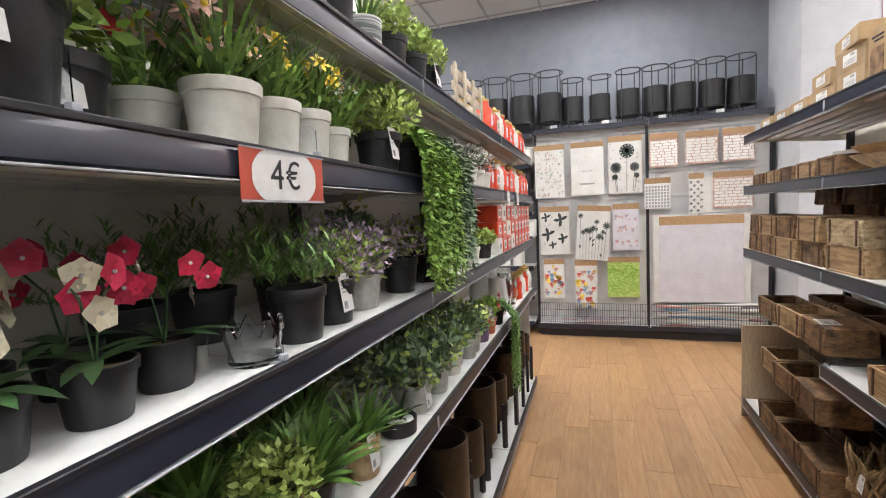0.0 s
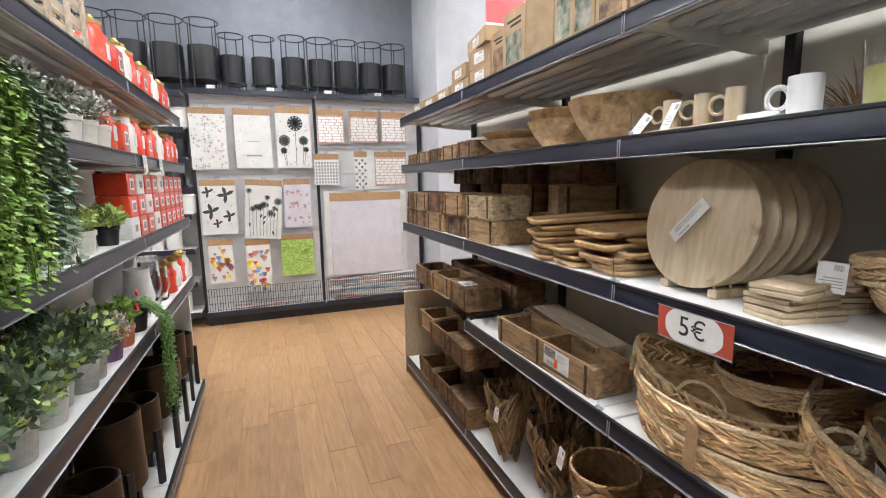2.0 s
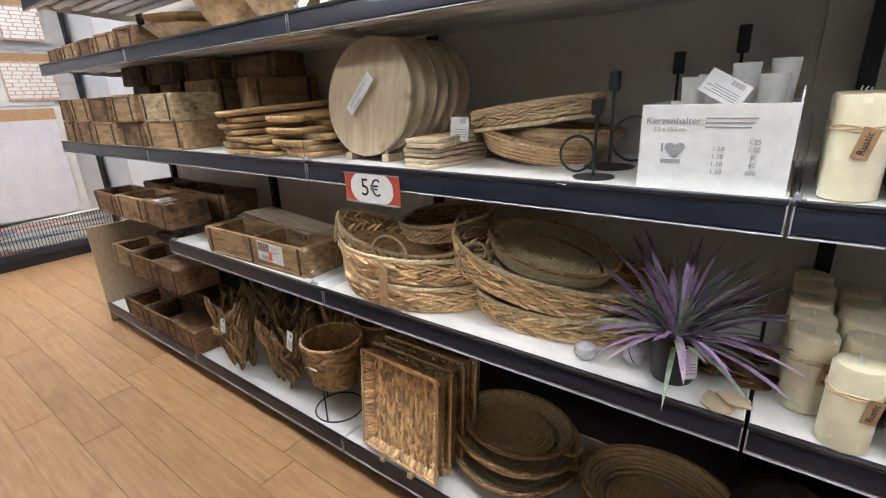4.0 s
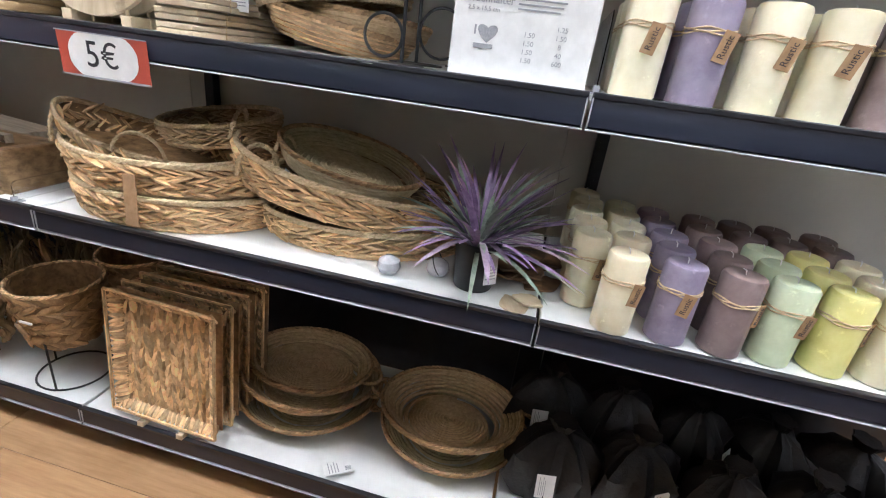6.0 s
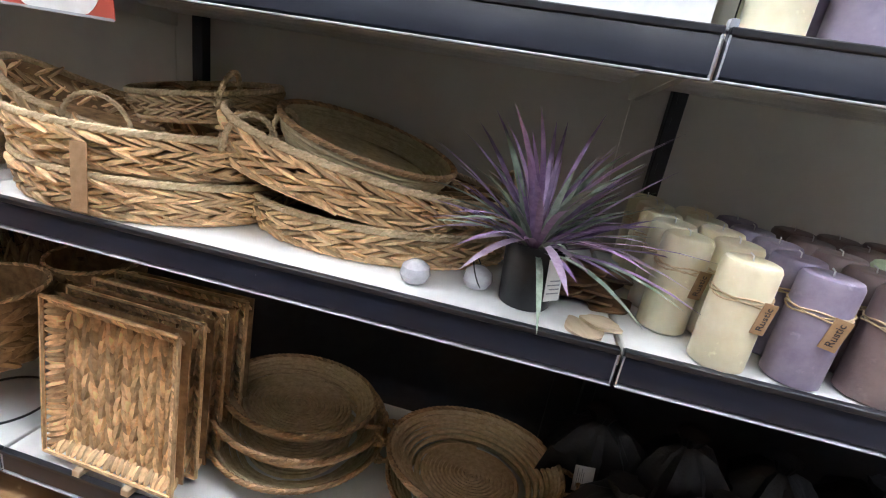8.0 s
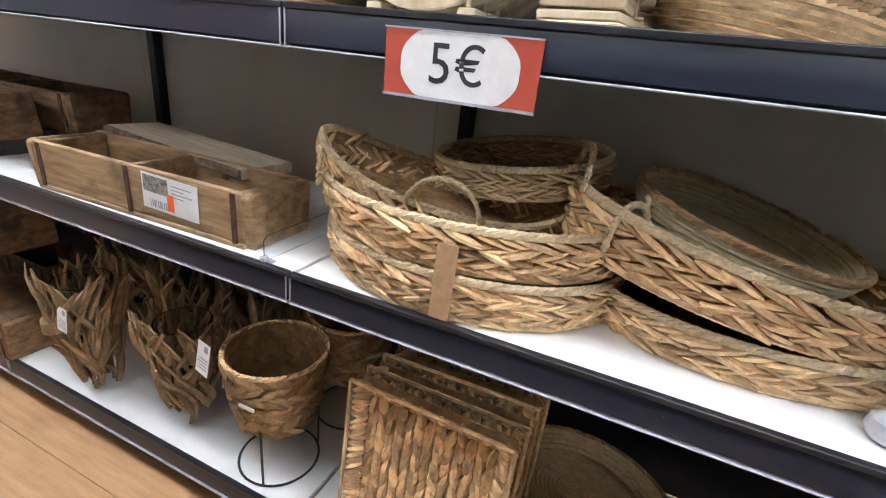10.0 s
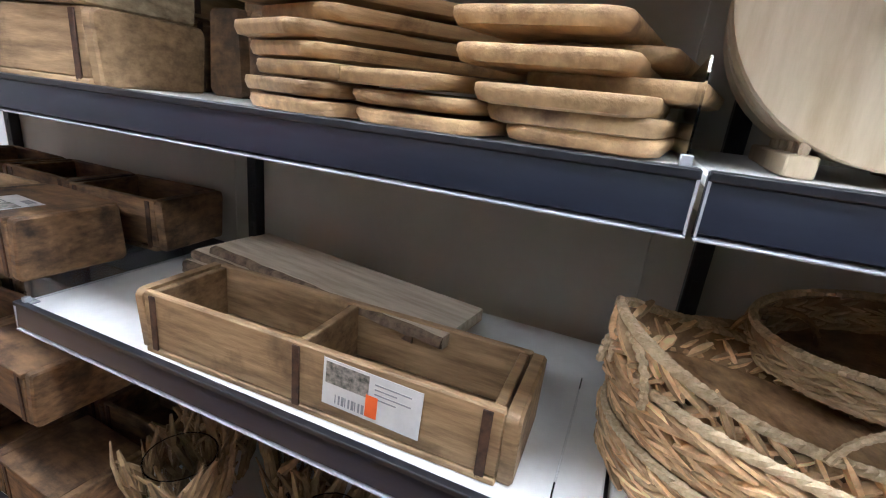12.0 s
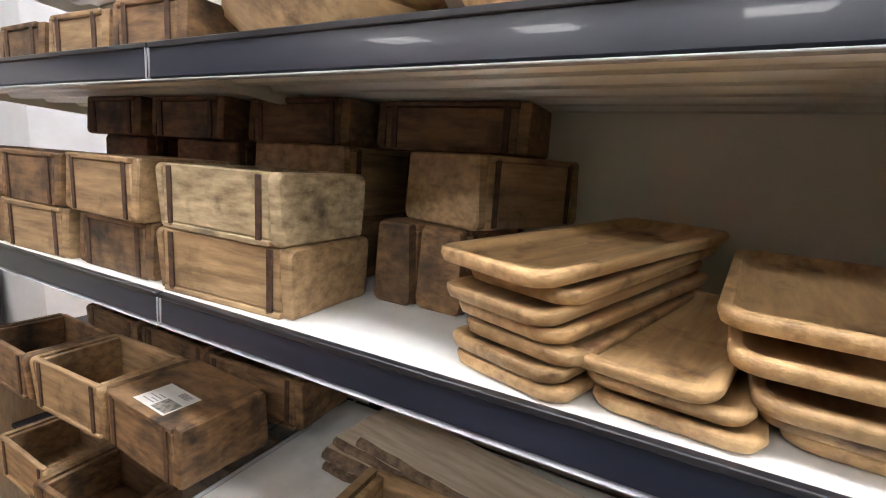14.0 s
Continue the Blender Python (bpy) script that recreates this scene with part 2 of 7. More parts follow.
DIFFUSER = glow("panel_light_diffuser", (1.0, 0.985, 0.975), 41.0)
_lamp = ceiling_light()
_spots = [(x, y) for x in (-2.4, 0.5, 3.2) for y in (-2.4, -0.55, 1.3, 3.15, 4.8)]
_lamp.matrix_basis = pose(*_spots[0], CEIL_Z)
for _x, _y in _spots[1:]:
    copy_thing(_lamp, pose(_x, _y, CEIL_Z))


# ---- shelving ----
STRIP_H = 0.053


def shelf_bay(name, xf, side, y0, y1, levels, depth, top, label, group, strip=STRIP_H, base_depth=None):
    """One bay of shop shelving: uprights, back panel, shelves with price strips, plinth. side +1: depth runs to +x."""
    bay = thing(name, pose(xf, (y0 + y1) / 2, 0), label, "shelving", group)
    hw = (y1 - y0) / 2
    s = side

    def bx(bm, a, b, bevel=0.0):
        lo = (min(s * a[0], s * b[0]), a[1], a[2])
        hi = (max(s * a[0], s * b[0]), b[1], b[2])
        return box(bm, lo, hi, bevel)

    part("back_panel", bx(bmesh.new(), (depth + 0.002, -hw, 0.70), (depth + 0.018, hw, top), 0.002), BACKING, bay, "beige metal back panel")
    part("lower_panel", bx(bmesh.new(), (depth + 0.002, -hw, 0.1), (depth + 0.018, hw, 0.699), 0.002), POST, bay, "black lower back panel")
    post = bx(bmesh.new(), (depth - 0.030, -0.0155, 0.0), (depth + 0.0018, 0.0155, top + 0.01), 0.002)
    for k in range(int(top / 0.05) - 2):
        bx(post, (depth - 0.0312, -0.005, 0.12 + k * 0.05), (depth - 0.0290, 0.005, 0.145 + k * 0.05))
    part("upright", post, POST, bay, "black slotted steel upright", pose(0, hw - 0.09 * (s > 0), 0))
    for i, z in enumerate(levels):
        bm = bx(bmesh.new(), (0.012, -hw + 0.004, z - 0.014), (depth - 0.031, hw - 0.004, z), 0.003)
        shelf = part("shelf", bm, SHELF_WHITE, bay, "white enamelled steel shelf")
        if i:
            bm = bmesh.new()
            for k in range(6):
                u = 0.05 + k * (depth - 0.1) / 5
                bx(bm, (u - 0.022, -hw + 0.03, z - 0.036), (u + 0.022, hw - 0.03, z - 0.0145), 0.009)
            part("rib", bm, SHELF_STEEL, shelf, "ribbed steel underside")
            for e in (-1, 1):
                bm = bmesh.new()
                ye = e * (hw - 0.007)
                pts = [(0.03, z - 0.015), (depth, z - 0.015), (depth, z - 0.065), (depth - 0.05, z - 0.065), (0.03, z - 0.035)]
                for f in (-0.0015, 0.0015):
                    bm.faces.new([bm.verts.new((s * u, ye + f, w)) for u, w in pts])
                bmesh.ops.bridge_loops(bm, edges=bm.edges[:])
                part("bracket", bm, BACKING, shelf, "beige steel shelf bracket")
        # price strip: a slightly sloped holder with lips
        bm = bmesh.new()
        prof = [(0.012, z + 0.003), (0.004, z + 0.003), (0.002, z - 0.002), (0.000, z - strip + 0.006), (0.011, z - strip + 0.002)]
        grid_skin(bm, [[(s * u, ye, w) for u, w in prof] for ye in (-hw + 0.0025, hw - 0.0025)], True, True, True)
        st = part("price_strip", bm, NAVY, shelf, "dark blue plastic price strip", smooth=20)
        bm = bmesh.new()
        bx(bm, (-0.0035, -hw + 0.0028, z - strip - 0.001), (0.0115, hw - 0.0028, z - strip + 0.0018), 0.001)
        for e in (-1, 1):
            bx(bm, (-0.0012, e * (hw - 0.0042) - 0.0012, z - strip + 0.0018), (0.002, e * (hw - 0.0042) + 0.0012, z - 0.004), 0.0004)
        part("lip", bm, LIP, st, "clear plastic lip")
        part("bead", bx(bmesh.new(), (-0.0015, -hw + 0.0028, z - 0.0045), (0.0115, hw - 0.0028, z + 0.0045), 0.0015), POST, st, "black rubber bead")
    part("plinth", bx(bmesh.new(), (0.05, -hw + 0.004, 0.0), (0.065, hw - 0.004, levels[0] - strip - 0.004)), POST, bay, "dark recessed plinth")
    return bay


RX, LX = 1.192, -0.178
R_Y = (-0.83, 0.268, 1.430, 2.502, 3.602)
R0, R2, R3, R4, R5 = 0.130, 0.719, 1.129, 1.528, 1.845
RD, LD = 0.535, 0.47
for _i in range(4):
    shelf_bay("shelving_bay", RX, 1, R_Y[_i], R_Y[_i + 1], (R0, R3, R4, R5) if _i == 3 else (R0, R2, R3, R4, R5), RD, 2.02,
              "white shop shelving bay with dark blue price strips", "wooden goods shelving")
L_Y = (-2.11, -0.94, 0.234, 1.408, 2.582, 3.756)
L0, L1, L2, L3, L4 = 0.125, 0.838, 1.216, 1.546, 1.830
for _i in range(5):
    shelf_bay("shelving_bay", LX, -1, L_Y[_i], L_Y[_i + 1], (L0, L1, L2, L3, L4), LD, 2.0,
              "white shop shelving bay with dark blue price strips", "plant shelving", strip=0.050)

# ---- goods: materials ----
OLD_WOOD = material("old_mould_wood", (0.06, 0.033, 0.016), (0.33, 0.19, 0.09), 0.68, scale=26, stretch=(1.2, 0.45, 2.4), bump=0.6, rnd=0.24, lo=0.28, hi=0.72,
                    stain=(0.028, 0.017, 0.010), stain_scale=10, stain_at=(0.50, 0.70), rough_var=0.15)
OLD_WOOD_PALE = material("old_mould_wood_pale", (0.18, 0.125, 0.065), (0.58, 0.46, 0.28), 0.7, scale=30, stretch=(1.2, 0.5, 2.2), bump=0.4, rnd=0.12, lo=0.3, hi=0.7,
                         stain=(0.07, 0.05, 0.03), stain_scale=11, stain_at=(0.54, 0.74))
MOULD_WARM = material("mould_wood_warm", (0.17, 0.100, 0.046), (0.50, 0.335, 0.175), 0.6, scale=20, stretch=(2.0, 0.35, 3), bump=0.45, rnd=0.08, lo=0.3, hi=0.7,
                      stain=(0.06, 0.03, 0.013), stain_scale=9, stain_at=(0.54, 0.76))
IRON = material("rusty_iron_strap", (0.045, 0.026, 0.018), (0.12, 0.062, 0.036), 0.65, metal=0.3, scale=60, bump=0.3, rnd=0.1)
TRAY_WOOD = material("tray_mango_wood", (0.25, 0.140, 0.060), (0.64, 0.428, 0.210), 0.5, scale=22, stretch=(0.30, 2.2, 2.6), bump=0.22, bump_scale=150, rnd=0.20, lo=0.22, hi=0.70,
                     stain=(0.13, 0.062, 0.028), stain_scale=13, stain_at=(0.53, 0.70), rough_var=0.2)
PALE_WOOD = material("pale_fir_wood", (0.47, 0.36, 0.225), (0.66, 0.55, 0.39), 0.55, scale=7, stretch=(1, 6, 1.2), bump=0.06, rnd=0.05, lo=0.3, hi=0.7,
                     stain=(0.22, 0.145, 0.085), stain_scale=11, stain_at=(0.62, 0.76))
BARK_WOOD = material("bark_edge", (0.075, 0.05, 0.032), (0.24, 0.17, 0.11), 0.85, scale=55, bump=0.7, rnd=0.1)
GREY_BOARD = material("grey_weathered_board", (0.44, 0.36, 0.26), (0.64, 0.555, 0.43), 0.62, scale=12, stretch=(6, 0.6, 4), bump=0.15, rnd=0.06)
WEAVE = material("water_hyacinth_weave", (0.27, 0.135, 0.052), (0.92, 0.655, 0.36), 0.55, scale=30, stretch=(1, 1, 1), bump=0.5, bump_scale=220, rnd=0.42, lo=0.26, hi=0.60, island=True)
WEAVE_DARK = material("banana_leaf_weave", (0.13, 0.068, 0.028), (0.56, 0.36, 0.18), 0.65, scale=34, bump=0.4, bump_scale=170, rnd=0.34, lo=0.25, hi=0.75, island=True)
CORD = material("natural_cord", (0.52, 0.39, 0.22), (0.78, 0.63, 0.41), 0.75, scale=120, bump=0.5, rnd=0.12, island=True)
COIL = material("coiled_palm_fibre", (0.44, 0.295, 0.155), (0.72, 0.54, 0.325), 0.68, scale=70, stretch=(1, 1, 1), bump=0.5, rnd=0.14, island=True, lo=0.3, hi=0.7)
COIL_PALE = material("pale_sea_grass_coil", (0.40, 0.32, 0.175), (0.64, 0.54, 0.335), 0.68, scale=70, bump=0.5, rnd=0.12, island=True, lo=0.3, hi=0.7)
DRIFT = material("driftwood", (0.13, 0.075, 0.035), (0.46, 0.315, 0.165), 0.7, scale=28, bump=0.5, rnd=0.30, island=True, lo=0.25, hi=0.75)
PAPER = material("paper_label", (0.72, 0.72, 0.71), (0.80, 0.80, 0.79), 0.6, scale=40, bump=0.0, rnd=0.05)
KRAFT = material("kraft_card", (0.33, 0.20, 0.10), (0.43, 0.275, 0.15), 0.75, scale=60, bump=0.1, rnd=0.1)
INK = material("print_ink", (0.02, 0.02, 0.024), (0.035, 0.035, 0.04), 0.6, bump=0, rnd=0)
INK_GREY = material("print_grey", (0.25, 0.26, 0.28), (0.36, 0.37, 0.39), 0.6, scale=300, bump=0, rnd=0)
SIGN_RED = material("sign_red", (0.48, 0.085, 0.055), (0.54, 0.10, 0.065), 0.4, scale=5, bump=0, rnd=0)
ORANGE = material("orange_sticker", (0.85, 0.13, 0.025), (0.92, 0.16, 0.035), 0.5, bump=0, rnd=0)
ACRYL = clear("clear_acrylic", (0.93, 0.95, 0.97), 0.06)
GLASS = clear("clear_glass", (0.96, 0.98, 0.98), 0.02)
PHOTO = material("small_product_photo", (0.05, 0.06, 0.05), (0.42, 0.38, 0.34), 0.5, scale=90, bump=0, rnd=0)


def wax(name, a, b):
    return material(name, a, b, 0.48, scale=34, bump=0.12, bump_scale=90, rnd=0.05, sub=0.25, stain=tuple(min(1, c * 1.3) for c in b), stain_scale=45, stain_at=(0.62, 0.75))


WAX = {"cream": wax("wax_cream", (0.72, 0.65, 0.45), (0.80, 0.74, 0.55)), "lilac": wax("wax_lilac", (0.24, 0.20, 0.285), (0.32, 0.275, 0.365)),
       "mauve": wax("wax_mauve", (0.215, 0.155, 0.155), (0.28, 0.21, 0.205)), "green": wax("wax_pale_green", (0.54, 0.62, 0.42), (0.62, 0.70, 0.50)),
       "yellow": wax("wax_yellow", (0.70, 0.66, 0.24), (0.78, 0.74, 0.32))}


# ---- old wooden brick moulds ----
def brick_mould(name, m, ln, dp, h, slots, wood, label, flip=False, group="old wooden moulds"):
    """A wooden brick mould, length along y, with rounded end blocks and iron straps; flip: bottom up."""
    ob = thing(name, m @ (pose(0, 0, h, 180, 0, 0) if flip else Matrix()), label, "wooden box", group)
    t = 0.013
    a, b = dp / 2, ln / 2
    part("base", boxes(((-a - 0.003, -b, 0), (a + 0.003, b, t * 0.8)), bevel=0.002), wood, ob)
    for s in (-1, 1):
        part("side_board", boxes(((s * a - (t if s > 0 else 0), -b, t * 0.8 + 0.0005), (s * a + (0 if s > 0 else t), b, h)), bevel=0.0025), wood, ob)
    for k in range(slots + 1):
        y = -b + 0.012 + k * (ln - 0.024) / slots
        end = k in (0, slots)
        part("cross_board", boxes(((-a + t + 0.0006, y - 0.007, t * 0.8 + 0.0005), (a - t - 0.0006, y + 0.007, h - 0.002)), bevel=0.002), wood, ob)
        if end:
            s = -1 if k == 0 else 1
            bm = bmesh.new()
            pts = []
            rr = min(0.013, h * 0.12)
            for cx, cz, a0 in ((a - rr + 0.002, h - rr, 0), (-a + rr - 0.002, h - rr, 90), (-a + rr - 0.002, rr * 0.5, 180), (a - rr + 0.002, rr * 0.5, 270)):
                q = rr if cz > rr else rr * 0.5
                for i in range(5):
                    an = radians(a0 + 22.5 * i)
                    pts.append((cx + q * math.cos(an) * (1 if cz > rr else 1), cz + q * math.sin(an)))
            y0, y1 = s * (b + 0.0005), s * (b + 0.020)
            grid_skin(bm, [[(u, yy, w) for u, w in pts] for yy in (y0, y1 - s * 0.004)] + [[(u * 0.965, y1, h / 2 + (w - h / 2) * 0.94) for u, w in pts]], True, True, True)
            part("end_block", bm, wood, ob)
        yb = y + (0.009 if k == 0 else -0.009 if k == slots else 0)
        for s in (-1, 1):
            part("strap", boxes(((s * a - (0.0 if s > 0 else 0.003), yb - 0.0065, 0.004), (s * a + (0.003 if s > 0 else 0.0), yb + 0.0065, h - 0.004)), bevel=0.001), IRON, ob, "rusty iron strap")
    return ob


def label_card(name, m, w, h, label, group="", photo=False, parent=None, ticket=True):
    """A small printed card, lying in its own xy plane, with print on its upper face."""
    ob = thing(name, m, label, "label", group) if parent is None else part(name, boxes(((-w / 2, -h / 2, 0), (w / 2, h / 2, 0.0006))), PAPER, parent, label, m)
    if parent is None:
        part("card", boxes(((-w / 2, -h / 2, 0), (w / 2, h / 2, 0.0006))), PAPER, ob)
    bm = bmesh.new()
    z = 0.0007
    if photo:
        part("photo", boxes(((-w * 0.47, -h * 0.02, z), (-w * 0.02, h * 0.44, z + 0.0003))), PHOTO, ob)
        x0 = w * 0.04
    else:
        x0 = -w * 0.38
    for k in range(4):
        box(bm, (x0, h * (0.30 - 0.10 * k), z), (w * 0.40 - (k % 2) * w * 0.14, h * (0.33 - 0.10 * k), z + 0.0003))
    for k in range(9):
        if ticket:
            box(bm, (-w * 0.36 + k * w * 0.035, -h * 0.42, z), (-w * 0.36 + k * w * 0.035 + w * (0.012 + 0.008 * (k % 3)), -h * 0.22, z + 0.0003))
    part("print", bm, INK_GREY, ob, smooth=0)
    return ob


_mb = brick_mould("brick_mould", pose(1.302, 1.862, R2, 0, 0, 1.2), 0.600, 0.165, 0.108, 2, MOULD_WARM, "long brown wooden mould box with two compartments and iron straps")
_lb = label_card("paper_label", pose(-0.0865, -0.122, 0.0655, 90, 2, -90), 0.148, 0.072, "white printed label", photo=True, parent=_mb)
part("sticker", boxes(((-0.006, -0.030, 0.0012), (0.012, 0.004, 0.0016)), bevel=0.0002), ORANGE, _lb, "orange sticker")

# boxes on the third shelf
_rng = random.Random(8)
_B = "stacked old brown wooden mould box with worn edges"
for _x, _y, _z, _l, _d, _h, _r, _w, _f in (
    (1.322, 2.394, R3, 0.272, 0.195, 0.110, 2, MOULD_WARM, 0), (1.320, 2.398, R3 + 0.111, 0.262, 0.195, 0.110, -1, OLD_WOOD_PALE, 0),
    (1.326, 2.712, R3, 0.215, 0.19, 0.108, 0, OLD_WOOD, 1), (1.316, 2.726, R3 + 0.109, 0.245, 0.19, 0.116, -3, MOULD_WARM, 1),
    (1.314, 3.010, R3, 0.230, 0.19, 0.108, 2, MOULD_WARM, 1), (1.316, 3.015, R3 + 0.109, 0.230, 0.19, 0.112, 0, OLD_WOOD, 1),
    (1.314, 3.270, R3, 0.190, 0.19, 0.108, 0, OLD_WOOD, 1), (1.316, 3.275, R3 + 0.109, 0.190, 0.19, 0.112, 3, MOULD_WARM, 0),
    (1.314, 3.490, R3, 0.150, 0.19, 0.108, 0, OLD_WOOD, 1), (1.316, 3.490, R3 + 0.109, 0.150, 0.19, 0.112, -3, OLD_WOOD, 1),
    (1.545, 2.172, R3, 0.235, 0.075, 0.144, 88, OLD_WOOD, 1), (1.550, 2.080, R3, 0.235, 0.085, 0.144, 87, OLD_WOOD, 1),
    (1.580, 2.065, R3 + 0.1455, 0.245, 0.185, 0.122, 70, MOULD_WARM, 1),
    (1.57, 2.420, R3, 0.22, 0.20, 0.135, 90, OLD_WOOD, 1), (1.55, 2.420, R3 + 0.136, 0.22, 0.24, 0.134, 90, MOULD_WARM, 1),
    (1.57, 2.72, R3, 0.22, 0.22, 0.135, 90, OLD_WOOD, 1), (1.57, 2.72, R3 + 0.136, 0.22, 0.22, 0.134, 90, OLD_WOOD, 1),
    (1.57, 3.04, R3, 0.22, 0.20, 0.135, 90, OLD_WOOD, 1), (1.57, 3.04, R3 + 0.136, 0.22, 0.20, 0.134, 90, OLD_WOOD, 1),
    (1.60, 2.15, R3 + 0.2705, 0.27, 0.15, 0.092, 2, OLD_WOOD, 1), (1.54, 2.47, R3 + 0.2705, 0.24, 0.15, 0.092, 0, OLD_WOOD, 1),
    (1.51, 2.77, R3 + 0.2705, 0.22, 0.17, 0.092, 0, OLD_WOOD, 1), (1.49, 3.04, R3 + 0.2705, 0.20, 0.16, 0.092, 0, OLD_WOOD, 1)):
    brick_mould("brick_mould", pose(_x, _y, _z, 0, 0, _r), _l, _d, _h, 1, _w, _B, bool(_f))

# mould boxes on the low shelves of the far bay
bayA_shelves = thing("inner_shelf", pose(1.36, 3.050, 0), "narrow dark steel shelves holding wooden boxes", "shelf")
for _z in (0.455, 0.765):
    part("board", boxes(((-0.03, -0.535, _z - 0.014), (0.325, 0.54, _z)), bevel=0.002), POST, bayA_shelves)
for _k, _z in enumerate((R0, 0.455, 0.765)):
    _o = (0.0, -0.012, 0.005)[_k]
    brick_mould("brick_mould", pose(1.292 + _o, 2.600, _z, 0, 0, -3), 0.235, 0.19, 0.120, 1, OLD_WOOD, "dark old wooden mould box lying upside down", True)
    brick_mould("brick_mould", pose(1.290 + _o, 2.880, _z, 0, 0, 2), 0.25, 0.19, 0.118, 1, MOULD_WARM if _k == 2 else OLD_WOOD, "open empty old wooden mould box")
    brick_mould("brick_mould", pose(1.296 - _o, 3.180, _z, 0, 0, -1), 0.25, 0.19, 0.112, 1, OLD_WOOD if _k != 1 else MOULD_WARM, "open empty old wooden mould box")
    for _j, _y in enumerate((2.61, 2.89, 3.19)):
        if _k < 2 or _j:
            brick_mould("brick_mould", pose(1.535, _y, _z, 0, 0, 2 - 2 * _j), 0.25, 0.17, 0.118, 1, OLD_WOOD, "dark open old wooden mould box")
brick_mould("brick_mould", pose(1.53, 2.59, 0.765, 0, 0, 4), 0.27, 0.18, 0.12, 1, OLD_WOOD, "dark open old wooden mould box")
label_card("paper_label", pose(1.252, 2.590, 0.765 + 0.1215, 0, 0, 86), 0.11, 0.075, "white printed label lying on a wooden box", photo=True)
_end = thing("end_panel", pose(1.432, 3.625, 0), "upright pale chipboard end panel beside the shelf", "panel")
part("board", boxes(((-0.24, -0.009, 0), (0.20, 0.009, 0.62)), bevel=0.002), CARD_WOOD, _end)


# ---- grey boards with bark ----
def board(m, ln, w, t):
    ob = thing("bark_board", m, "flat grey wooden board with a bark edge", "board", "bark edged boards")
    rng = random.Random(int(ln * 1000 + w * 77))
    bm = bmesh.new()
    n = 26
    left = [(-w / 2 + 0.006 * noise.noise((i * 0.5, w * 9, 1)), -ln / 2 + ln * i / n) for i in range(n + 1)]
    rings = [[(x, y, 0), (x - 0.004, y, t * 0.5), (x, y, t), (w / 2, y, t), (w / 2, y, 0)] for x, y in left]
    grid_skin(bm, rings, True, True, True)
    part("plank", bm, GREY_BOARD, ob)
    bm = bmesh.new()
    rings = []
    for x, y in left:
        q = rng.random() * 0.004
        rings.append([(x - 0.0005, y, 0.001), (x - 0.010 - q, y, t * 0.3), (x - 0.008 - q, y, t * 0.8), (x - 0.0005, y, t - 0.001)])
    grid_skin(bm, rings, True, True, True)
    part("bark", bm, BARK_WOOD, ob, "rough brown bark")
    return ob


board(pose(1.500, 2.060, R2 + 0.001, 0, 0, -2), 0.56, 0.15, 0.020)
board(pose(1.492, 2.065, R2 + 0.0215, 0, 0, -5), 0.56, 0.15, 0.020)
board(pose(1.488, 2.045, R2 + 0.0420, 0, 0, -3), 0.57, 0.15, 0.020)
board(pose(1.486, 2.030, R2 + 0.0625, 0, 0, -6), 0.57, 0.15, 0.020)
board(pose(1.462, 1.965, R2 + 0.0850, 0.6, 0, -8), 0.56, 0.135, 0.022)


# ---- wooden trays ----
def tray_mesh(w, d, h, r):
    """A carved wooden tray, hollow on top, with rounded corners."""
    bm = bmesh.new()

    def outline(a, b, q, z, wob=0.0):
        pts = []
        for cx, cy, a0 in ((a - q, b - q, 0), (-a + q, b - q, 90), (-a + q, -b + q, 180), (a - q, -b + q, 270)):
            for i in range(6):
                an = radians(a0 + 18 * i)
                k = 1 + wob * noise.noise((cx * 30, cy * 30, z * 50 + i))
                pts.append(((cx + q * math.cos(an)) * k, (cy + q * math.sin(an)) * k, z))
        return pts
    a, b = d / 2, w / 2
    rings = [outline(a - 0.016, b - 0.016, r * 0.7, 0.0005), outline(a - 0.004, b - 0.004, r, h * 0.16, 0.012), outline(a, b, r, h * 0.62, 0.012), outline(a - 0.0005, b - 0.0005, r, h * 0.93, 0.012),
             outline(a - 0.002, b - 0.002, r, h), outline(a - 0.013, b - 0.013, r * 0.8, h), outline(a - 0.020, b - 0.020, r * 0.7, h * 0.55), outline(a - 0.05, b - 0.045, r * 0.4, h * 0.42)]
    return grid_skin(bm, rings, True, True, True)


def tray_stack(x, y, w, d, h, spec, label, pitch=1.06):
    me = mesh_of("tray", tray_mesh(w, d, h, 0.028), TRAY_WOOD, 50)
    me_big = mesh_of("tray", tray_mesh(w * 1.12, d, h * 1.05, 0.03), TRAY_WOOD, 50)
    z = R3 + 0.0005
    for dx, dy, rz, big, tip in spec:
        single("wooden_tray", me_big if big else me, TRAY_WOOD, pose(x + d / 2 + dx, y + dy, z + d / 2 * math.sin(radians(-tip)), 0, tip, rz), label, "tray", "stacked wooden trays")
        z += h * pitch + 0.002


